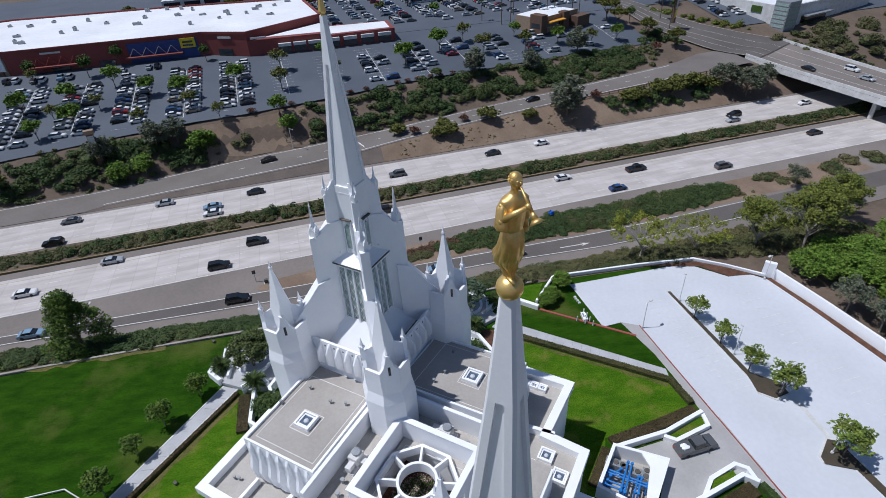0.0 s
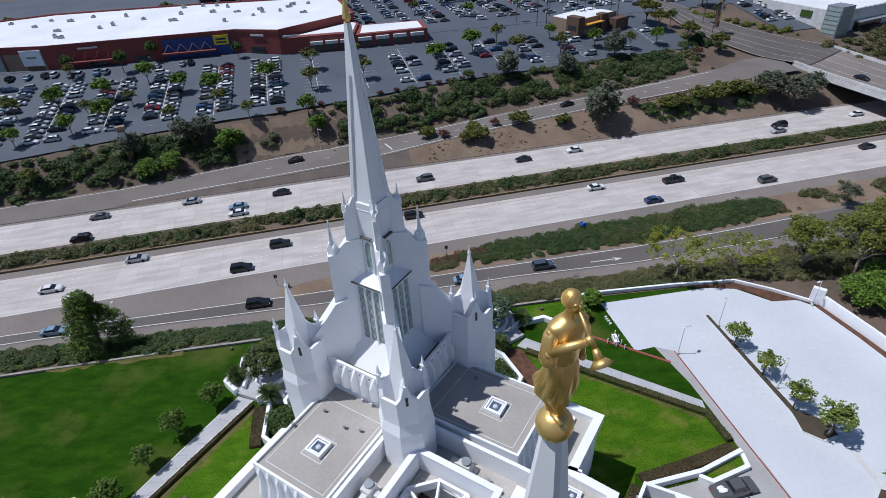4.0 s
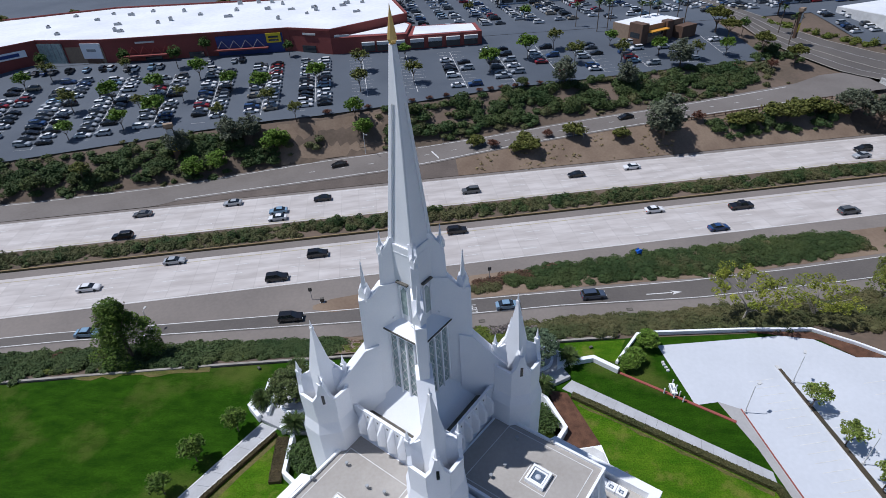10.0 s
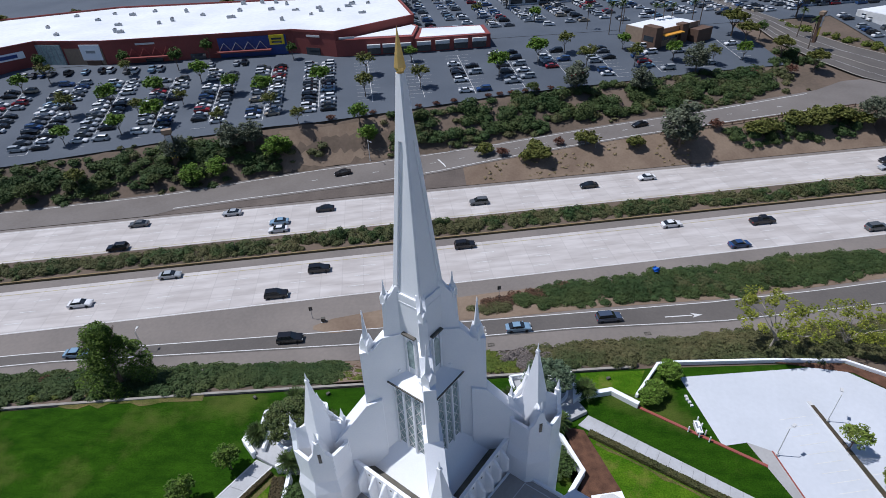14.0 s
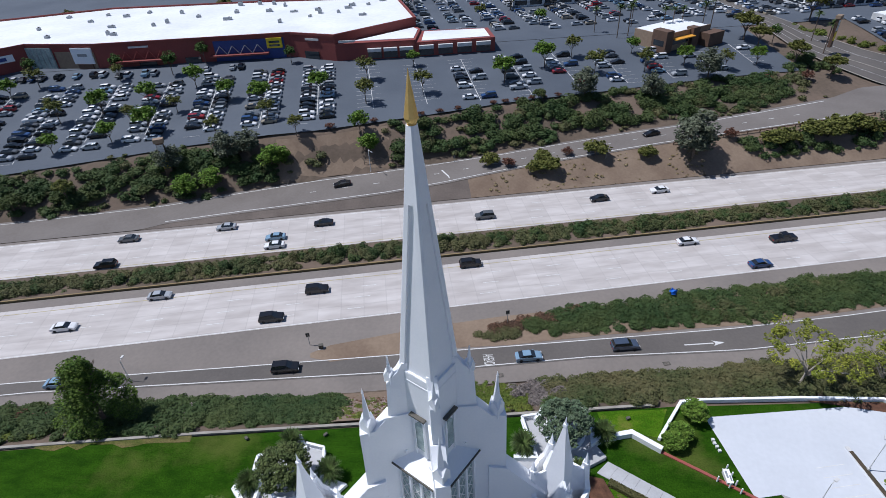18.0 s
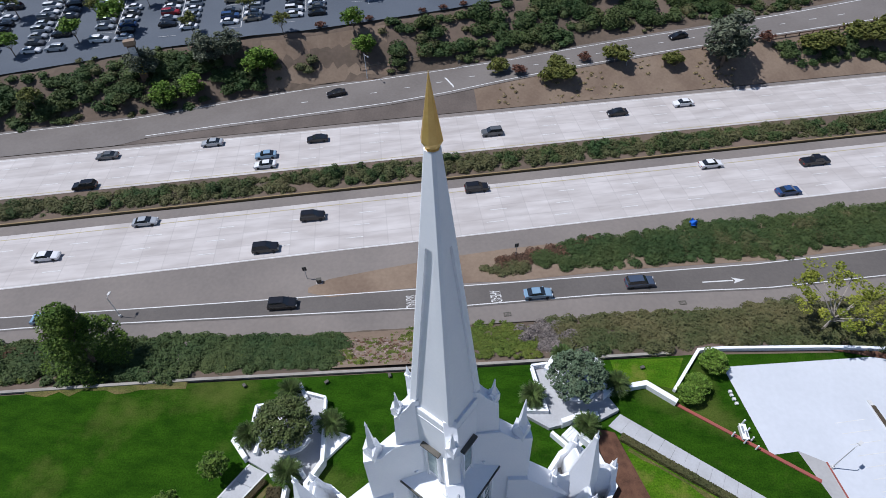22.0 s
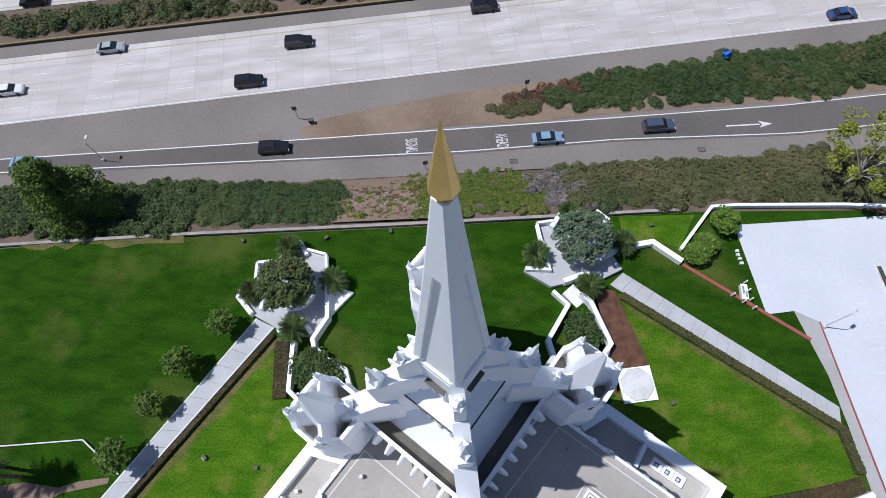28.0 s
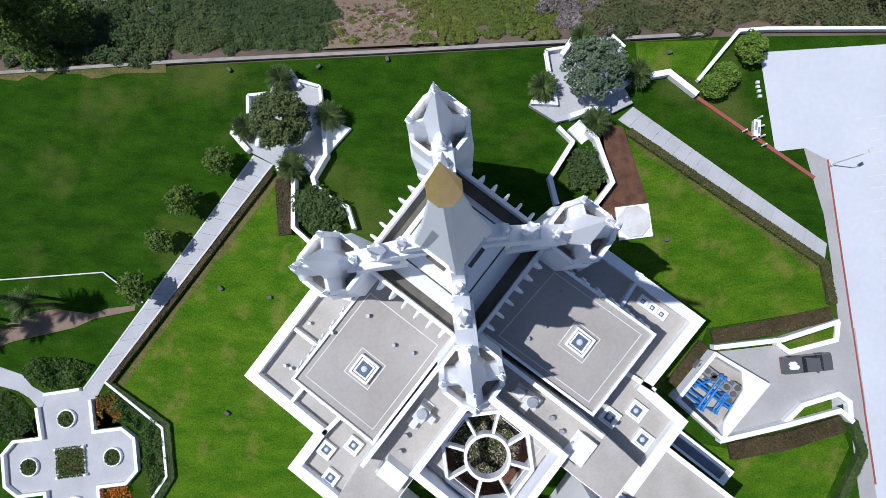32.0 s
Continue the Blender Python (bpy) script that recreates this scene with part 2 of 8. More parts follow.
flower_pink = leafmat("pale_dry_flowers", (0.34, 0.26, 0.25), (0.24, 0.18, 0.15))
ice_plant = leafmat("ice_plant", (0.062, 0.105, 0.014), (0.125, 0.135, 0.022), 0.3, scale=0.12)
grey_brush = leafmat("grey_brush", (0.14, 0.12, 0.11), (0.20, 0.17, 0.155))


shrub_green = leafmat("shrub_green", (0.030, 0.062, 0.018), (0.076, 0.098, 0.030), 0.16, scale=0.12)
shrub_brown = leafmat("shrub_brown", (0.052, 0.074, 0.024), (0.128, 0.112, 0.050), 0.16, scale=0.12)
leaf_rust = leafmat("rusty_leaf", (0.085, 0.050, 0.032), (0.15, 0.080, 0.050))
leaf_olive_dark = leafmat("dark_olive_leaf", (0.054, 0.080, 0.024), (0.105, 0.128, 0.040), scale=0.8)
leaf_sage = leafmat("sage_leaf", (0.065, 0.105, 0.060), (0.125, 0.165, 0.095), scale=0.8)
leaf_gum = leafmat("gum_leaf", (0.13, 0.165, 0.018), (0.22, 0.225, 0.03))
leaf_gum_dark = leafmat("dark_gum_leaf", (0.09, 0.125, 0.02), (0.165, 0.175, 0.032))
leaf_young = leafmat("young_leaf", (0.11, 0.17, 0.025), (0.19, 0.215, 0.045))
straw = leafmat("straw", (0.20, 0.155, 0.075), (0.28, 0.22, 0.12))


def slab_material():
    """Freeway concrete: slabs with dark joints along and across, tyre-darkened middles, stains."""
    m = bpy.data.materials.new("freeway_concrete")
    m.use_nodes = True
    n, l = m.node_tree.nodes, m.node_tree.links
    b = n["Principled BSDF"]
    b.inputs["Roughness"].default_value = 0.8
    tc = n.new("ShaderNodeTexCoord")
    br = n.new("ShaderNodeTexBrick")
    br.offset, br.squash = 0.0, 1.0
    br.inputs["Scale"].default_value = 1.0
    br.inputs["Brick Width"].default_value, br.inputs["Row Height"].default_value = 4.57, 3.66
    br.inputs["Mortar Size"].default_value, br.inputs["Mortar Smooth"].default_value = 0.16, 1.0
    br.inputs["Color1"].default_value = (0.54, 0.505, 0.482, 1)
    br.inputs["Color2"].default_value = (0.475, 0.442, 0.42, 1)
    br.inputs["Mortar"].default_value = (0.445, 0.415, 0.395, 1)
    l.new(tc.outputs["UV"], br.inputs[0])
    no = n.new("ShaderNodeTexNoise")
    mp = n.new("ShaderNodeMapping")
    mp.inputs["Scale"].default_value = (0.12, 0.5, 1)
    l.new(tc.outputs["UV"], mp.inputs[0])
    l.new(mp.outputs[0], no.inputs[0])
    no.inputs["Scale"].default_value, no.inputs["Detail"].default_value = 1.0, 6
    ra = n.new("ShaderNodeValToRGB")
    ra.color_ramp.elements[0].position, ra.color_ramp.elements[1].position = 0.35, 0.7
    ra.color_ramp.elements[0].color, ra.color_ramp.elements[1].color = (0.84, 0.82, 0.81, 1), (1.08, 1.08, 1.08, 1)
    l.new(no.outputs[0], ra.inputs[0])
    mx = n.new("ShaderNodeMix")
    mx.data_type, mx.blend_type = "RGBA", "MULTIPLY"
    mx.inputs[0].default_value = 1.0
    l.new(br.outputs[0], mx.inputs[6])
    l.new(ra.outputs[0], mx.inputs[7])
    l.new(mx.outputs[2], b.inputs["Base Color"])
    return m


concrete = slab_material()

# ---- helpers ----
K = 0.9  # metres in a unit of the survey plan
FW = radians(9.4)  # heading of the freeway
CF, SF = math.cos(FW), math.sin(FW)


def part(name, bm, material, parent=None, label="", k=1.0, smooth=False):
    me = bpy.data.meshes.new(name)
    if k != 1.0:
        bmesh.ops.scale(bm, vec=(k, k, k), verts=bm.verts)
    bmesh.ops.recalc_face_normals(bm, faces=bm.faces)
    bm.to_mesh(me)
    bm.free()
    me.materials.append(material)
    if smooth:
        me.shade_smooth()
    ob = new(name, me)
    if parent:
        ob.parent = parent
    if label:
        ob["label"] = label
    return ob


def thing(name, m, label, category, group="", kind=""):
    ob = new(name)
    ob.matrix_basis = m
    ob.empty_display_size = 0.3
    return tagged(ob, label, category, group, kind)


def share(ob, m, parent):
    c = new(ob.name.split(".")[0], ob.data)
    c.parent, c.matrix_basis = parent, m
    return c


def prism(bm, pts, z0, z1, top=None):
    """Upright prism on pts from z0 to z1; top: other points for the upper rim."""
    top = top or pts
    a = [bm.verts.new((x, y, z0)) for x, y in pts]
    b = [bm.verts.new((x, y, z1)) for x, y in top]
    n = len(pts)
    bm.faces.new(a[::-1]), bm.faces.new(b)
    for i in range(n):
        bm.faces.new((a[i], a[(i + 1) % n], b[(i + 1) % n], b[i]))


def cone(bm, x, y, z0, z1, r0, r1, n=8, turn=0.0):
    c = [(x + math.cos(turn + 2 * math.pi * i / n), y + math.sin(turn + 2 * math.pi * i / n)) for i in range(n)]
    prism(bm, [(x + (p - x) * r0, y + (q - y) * r0) for p, q in c], z0, z1, [(x + (p - x) * max(r1, 0.01), y + (q - y) * max(r1, 0.01)) for p, q in c])


def box(bm, x0, x1, y0, y1, z0, z1):
    prism(bm, [(x0, y0), (x1, y0), (x1, y1), (x0, y1)], z0, z1)


def bar(bm, a, b, w, z0, z1):
    """Upright slab of width w along a-b."""
    d = (Vector(b) - Vector(a)).normalized()
    o = Vector((-d.y, d.x)) * w / 2
    a, b = Vector(a), Vector(b)
    prism(bm, [tuple(a - o), tuple(b - o), tuple(b + o), tuple(a + o)], z0, z1)


def wall_run(bm, pts, w, z0, z1, closed=False):
    """Wall of width w along a polyline, mitred."""
    P = [Vector(p) for p in pts]
    n = len(P)
    L, R = [], []
    for i in range(n):
        d0 = (P[i] - P[i - 1]).normalized() if (i or closed) else (P[1] - P[0]).normalized()
        d1 = (P[(i + 1) % n] - P[i]).normalized() if (i < n - 1 or closed) else d0
        t = (d0 + d1).normalized()
        o = Vector((-t.y, t.x)) * (w / 2 / max(0.4, t.dot(d0)))
        L.append(P[i] + o), R.append(P[i] - o)
    V = [[bm.verts.new((p.x, p.y, z)) for p, z in ((R[i], z0), (L[i], z0), (L[i], z1), (R[i], z1))] for i in range(n)]
    for i in range(n if closed else n - 1):
        a, b = V[i], V[(i + 1) % n]
        for k in range(4):
            bm.faces.new((a[k], b[k], b[(k + 1) % 4], a[(k + 1) % 4]))
    if not closed:
        bm.faces.new(V[0]), bm.faces.new(V[-1][::-1])


def tube(bm, a, b, r0, r1, n=6):
    a, b = Vector(a), Vector(b)
    q = (b - a).to_track_quat("Z", "Y")
    ra, rb = [], []
    for i in range(n):
        v = Vector((math.cos(2 * math.pi * i / n), math.sin(2 * math.pi * i / n), 0))
        ra.append(bm.verts.new(a + q @ (v * r0)))
        rb.append(bm.verts.new(b + q @ (v * r1)))
    for i in range(n):
        bm.faces.new((ra[i], ra[(i + 1) % n], rb[(i + 1) % n], rb[i]))
    bm.faces.new(ra[::-1]), bm.faces.new(rb)


def lerp(x, xs, ys):
    return float(np.interp(x, xs, ys))


# the road corridor is not quite straight on the plan: side shift and its growth along the road, and the stretch along it
DRIFT_N = (26, 30, 45, 62, 77, 90, 106, 120, 130, 140, 170, 190, 240)
DRIFT = (0, 0.6, 1.7, 2.6, 2.9, 3.2, 3.7, 4.2, 6.1, 10.8, 13.5, 15.6, 20.2)
DRIFT_TURN = (0, 0.008, 0.02, 0.023, 0.026, 0.0275, 0.03, 0.03, 0.037, 0.04, 0.048, 0.056, 0.069)
STRETCH_N, STRETCH_UP, STRETCH_DOWN = (26, 62, 106, 140, 190), (0, 0.008, 0.01, 0.045, 0.055), (0, 0.042, 0.046, 0.08, 0.09)
TURN = radians(1.5)


def drift(s, n):
    """How far a point of the road grid lies from its straight place: along, across."""
    if n <= 26:
        return 0.0, 0.0
    return s * lerp(n, STRETCH_N, STRETCH_UP if s > 0 else STRETCH_DOWN), lerp(n, DRIFT_N, DRIFT) - max(-160, min(190, s)) * lerp(n, DRIFT_N, DRIFT_TURN)


def SN(s, n):
    """Plan point (metres) of freeway coordinates s along, n across (survey units)."""
    a, b = drift(s, n)
    s, n = s + a, n + b
    return ((s * CF - n * SF) * K, (s * SF + n * CF) * K)


def site(x, y):
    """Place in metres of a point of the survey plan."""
    return SN(x * CF + y * SF, -x * SF + y * CF)


def G(*pts):
    return [site(x, y) for x, y in pts]


# ---- terrain: heights in survey units over freeway coordinates ----
WALL_S, WALL_N = (-200, -61.5, -34.4, -3.9, 19.3, 40.8, 74.5, 90, 120, 300), (45, 35.4, 33.3, 30.4, 28.4, 26.4, 21.2, 16, 14, 14)
ROAD_S, ROAD_N = (-200, -67.4, -17, 18, 61.5, 120, 300), (58, 48.7, 42.6, 40, 36.4, 33, 33)
RN_S, RN_N = (-300, -66, -60, -40, -20, 0, 17, 30, 50, 85, 120, 155, 180, 300), (107.6, 107.6, 109.6, 110.5, 110.8, 111.1, 112.4, 114.2, 116.4, 118.4, 119.8, 122.6, 125, 128)
RF_S, RF_N = (-300, -103, -66, -36, -21, 14, 37, 50, 71, 93, 120, 152, 166, 300), (119, 119, 120.6, 123.6, 124.9, 125.6, 126.4, 127.4, 128.8, 129.8, 131.8, 135.5, 140, 144)
LE_S, LE_N = (-300, -110, -72, -59, -22, -12, 17, 41, 65, 122, 158, 300), (130, 130, 133.5, 135, 133.5, 134.2, 137, 140, 142, 151, 154, 160)


def ramp_z(s):
    return lerp(s, (-110, -60, -30, 0, 40, 80, 120, 165), (-6.5, -6.4, -5.6, -4.4, -2.4, -0.4, 1.2, 2.0))


def height_sn(s, n):
    w, r = lerp(s, WALL_S, WALL_N), lerp(s, ROAD_S, ROAD_N)
    rn, rf, le = lerp(s, RN_S, RN_N), lerp(s, RF_S, RF_N), lerp(s, LE_S, LE_N)
    zr = ramp_z(s)
    lot = lerp(s, (-110, -60, -30, 60, 150, 200), (1.9, 3.4, 5.9, 6.9, 5.0, 4.6))
    lot2 = 11.0
    return lerp(n, (w + 0.8, r - 0.3, 107, rn, rf, le, 195), (0, -6.5, -6.5, zr, zr, lot, lot2))


def height(x, y):
    """Height in metres at a plan point in metres."""
    x, y = x / K, y / K
    s0, n0 = x * CF + y * SF, -x * SF + y * CF
    s, n = s0, n0
    if n0 > 24:
        for _ in range(9):
            a, b = drift(s, n)
            s, n = s0 - a, n0 - b
    return height_sn(s, n) * K


def drape(name, rows, material, lift=0.05, parent=None, uv=False):
    """A sheet over the terrain through rows of plan points in metres (each row as many points)."""
    me = bpy.data.meshes.new(name)
    w = len(rows[0])
    v = [(x, y, height(x, y) + lift) for r in rows for x, y in r]
    f = [(i * w + j, i * w + j + 1, (i + 1) * w + j + 1, (i + 1) * w + j) for i in range(len(rows) - 1) for j in range(w - 1)]
    me.from_pydata(v, [], f)
    me.update()
    if me.polygons[0].normal.z < 0:
        me.flip_normals()
    if uv:
        lay = me.uv_layers.new(name="uv")
        for lo in me.loops:
            x, y = v[lo.vertex_index][0], v[lo.vertex_index][1]
            lay.data[lo.index].uv = (x * math.cos(FW - TURN) + y * math.sin(FW - TURN), -x * math.sin(FW - TURN) + y * math.cos(FW - TURN))
    me.materials.append(material)
    ob = new(name, me)
    if parent:
        ob.parent = parent
    return ob


def flat(name, pts, z, material, parent=None, thick=0.0):
    bm = bmesh.new()
    if thick:
        prism(bm, pts, z - thick, z)
    else:
        bm.faces.new([bm.verts.new((x, y, z)) for x, y in pts])
        bmesh.ops.recalc_face_normals(bm, faces=bm.faces)
        for f in bm.faces:
            if f.normal.z < 0:
                f.normal_flip()
    bmesh.ops.triangulate(bm, faces=[f for f in bm.faces if len(f.verts) > 4])
    me = bpy.data.meshes.new(name)
    bm.to_mesh(me)
    bm.free()
    me.materials.append(material)
    ob = new(name, me)
    if parent:
        ob.parent = parent
    return ob


# ---- ground ----
gx = [-3500, -1200, -600, -400] + list(np.arange(-300, 341, 3.0)) + [420, 700, 1300, 3500]
gy = [-3500, -900, -300, -160] + list(np.arange(-120, 361, 3.0)) + [450, 700, 1300, 3500]
ground = drape("ground", [[(x, y) for x in gx] for y in gy], hill, -0.25)
for gv in ground.data.vertices:  # the bed of the roads lies deeper
    gs, gn = (gv.co.x * CF + gv.co.y * SF) / K, (gv.co.y * CF - gv.co.x * SF) / K
    if 62 < gn < lerp(gs, RF_S, RF_N) + 3 - 0.03 * gs:
        gv.co.z -= 0.75
tagged(ground, "brown dry soil of the slopes and flats", "ground", kind="structure")

# lawns on the temple's level
lawn = flat("lawn", [SN(-200, 44.5), SN(-61.5, 34.9), SN(-34.4, 32.8), SN(-3.9, 29.9), SN(19.3, 27.9), SN(40.8, 25.9), SN(74.5, 20.7)] + G((88, 0), (92, -95), (-200, -95)), 0.0, grass)
tagged(lawn, "dark green mown lawn round the temple", "lawn", kind="structure")
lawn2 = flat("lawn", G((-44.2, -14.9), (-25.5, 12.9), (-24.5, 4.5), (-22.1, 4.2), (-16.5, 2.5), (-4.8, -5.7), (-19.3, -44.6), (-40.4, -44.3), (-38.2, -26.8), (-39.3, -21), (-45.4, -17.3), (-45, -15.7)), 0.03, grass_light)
tagged(lawn2, "lighter yellow-green lawn beside the temple wing", "lawn", kind="structure")
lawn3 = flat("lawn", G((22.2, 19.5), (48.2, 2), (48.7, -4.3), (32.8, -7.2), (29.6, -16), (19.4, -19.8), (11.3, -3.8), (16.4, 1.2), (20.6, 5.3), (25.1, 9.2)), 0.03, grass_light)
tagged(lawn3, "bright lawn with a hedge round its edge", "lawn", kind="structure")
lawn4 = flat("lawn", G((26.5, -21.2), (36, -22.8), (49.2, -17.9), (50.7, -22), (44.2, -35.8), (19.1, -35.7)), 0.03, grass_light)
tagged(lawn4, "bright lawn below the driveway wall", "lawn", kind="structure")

# ---- freeway and ramps ----
road_near = drape("road", [[SN(s, n) for n in (62.0, 70, 77.6)] for s in range(-230, 301, 10)], concrete, 0.03, uv=True)
tagged(road_near, "pale concrete freeway carriageway with slab joints", "road", kind="structure")
road_far = drape("road", [[SN(s, n) for n in (90.4, 98, 106.2)] for s in range(-230, 301, 10)], concrete, 0.03, uv=True)
tagged(road_far, "pale concrete freeway carriageway with slab joints", "road", kind="structure")
sh = drape("road", [[SN(s, lerp(s, ROAD_S, ROAD_N) + 0.2), SN(s, 50 if s < 0 else 49), SN(s, 56), SN(s, 61.99)] for s in range(-230, 301, 6)], shoulder, 0.0)
tagged(sh, "worn asphalt shoulder of the freeway", "road", kind="structure")
sh2 = drape("road", [[SN(s, 77.61), SN(s, 80.6)] for s in range(-230, 301, 10)], shoulder, 0.0)
tagged(sh2, "asphalt inner shoulder beside the median", "road", kind="structure")
sh3 = drape("road", [[SN(s, 106.21), SN(s, 107.4)] for s in range(-230, 301, 10)], shoulder, 0.0)
tagged(sh3, "asphalt outer shoulder of the far carriageway", "road", kind="structure")
RU_S, RU_N = (-230, -76, -31, 0, 16, 43, 66, 90, 140, 300), (60, 55.2, 52.1, 50.1, 49.1, 47.5, 46.2, 45.8, 46.2, 47)
RL_S, RL_N = (-230, -70, -23, 8, 35, 65, 100, 140, 300), (58, 51.7, 47.4, 44.6, 43.2, 40.0, 39, 39, 39)
ramp_near = drape("road", [[SN(s, lerp(s, RL_S, RL_N)), SN(s, lerp(s, RU_S, RU_N))] for s in range(-230, 301, 4)], asphalt, 0.03)
tagged(ramp_near, "grey asphalt slip road along the slope", "road", kind="structure")
ramp_far = drape("road", [[SN(s, lerp(s, RN_S, RN_N)), SN(s, lerp(s, RF_S, RF_N))] for s in np.arange(-230, 181, 2.5)], ramp_asphalt, 0.04)
tagged(ramp_far, "worn asphalt ramp climbing to the overpass", "road", kind="structure")
lot = drape("road", [[SN(s, lerp(s, LE_S, LE_N) + (196 - lerp(s, LE_S, LE_N)) * k / 6) for k in range(7)] for s in range(-230, 158, 6)], asphalt_dark, 0.05)
tagged(lot, "dark asphalt of the shopping centre car park", "car park", kind="structure")

# ---- temple ----
TM = pose(0, 0, 0, 0, 0, 8.3)
TT = pose(0, 0, 0, 0, 0, 8.3)
TOWER_B = Matrix.Translation((0.43, -39.7, 0))  # the second tower, from the first


def tp(name, bm, material, parent, label="", smooth=False):
    return part(name, bm, material, parent, label, K, smooth)


# heights of the tower in metres: as drawn in the plan's storeys, and as they stand
STOREY = ((0, 13.4, 16.7, 18.1, 25.5, 32.8, 36.6, 38.1, 39.9, 50.6, 54.7, 60), (0, 16.4, 19.6, 21.1, 28.3, 34.4, 38.5, 40.0, 41.4, 52.2, 56.2, 61.5))
TURRET = ((0, 9, 16.4, 18.4, 20.2, 24.3, 31), (0, 10.5, 19.4, 21.8, 24.0, 27.4, 32.3))


def tw(name, bm, material, parent, label="", smooth=False, table=STOREY):
    """A part of the tower, raised to its storey; the upper storeys draw in a little."""
    for v in bm.verts:
        z = v.co.z * K
        if table is STOREY:
            f = 1 - 0.05 * max(0.0, min(1.0, (z - 20) / 6))
            v.co.x, v.co.y = v.co.x * f, v.co.y * f
            v.co.y += lerp(z, (0, 20, 37, 51), (1.15, 1.15, 0.7, 0.0))
        v.co.z = lerp(z, *table) / K
    return part(name, bm, material, parent, label, K, smooth)


def rot(k, pts):
    c, s = ((1, 0), (0, 1), (-1, 0), (0, -1))[k]
    return [(c * x - s * y, s * x + c * y) for x, y in pts]


def diamond(r):
    return [(r, 0), (0, r), (-r, 0), (0, -r)]


def slab_profile(bm, prof, w, k):
    """Upright slab of width w standing on a radius (direction k of 4); prof: (r, z) points."""
    a, b = [], []
    for r, z in prof:
        for side, lst in ((-w / 2, a), (w / 2, b)):
            (x, y), = rot(k, [(r, side)])
            lst.append(bm.verts.new((x, y, z)))
    n = len(prof)
    bm.faces.new(a), bm.faces.new(b[::-1])
    for i in range(n):
        bm.faces.new((a[i], b[i], b[(i + 1) % n], a[(i + 1) % n]))


def pinnacle(bm, x, y, z0, z1, r, turn=0.0):
    """Square pier with a gable on each side and a slender needle point."""
    h = z1 - z0
    cone(bm, x, y, z0, z0 + 0.24 * h, r, r, 4, turn)
    cone(bm, x, y, z0 + 0.24 * h, z0 + 0.90 * h, r * 0.62, r * 0.12, 4, turn + math.pi / 4)
    cone(bm, x, y, z0 + 0.90 * h, z1, r * 0.16, 0.02, 4, turn)
    for q in range(4):
        a = turn + math.pi / 4 + q * math.pi / 2
        c, s = math.cos(a), math.sin(a)
        f = r * 0.72
        vs = []
        for d in (f * 0.2, f * 1.02):
            vs.append([bm.verts.new((x + c * d - s * w, y + s * d + c * w, z0 + z * h)) for w, z in ((-f * 0.85, 0.235), (f * 0.85, 0.235), (0, 0.38))])
        bm.faces.new(vs[0]), bm.faces.new(vs[1][::-1])
        for i in range(3):
            bm.faces.new((vs[0][i], vs[0][(i + 1) % 3], vs[1][(i + 1) % 3], vs[1][i]))


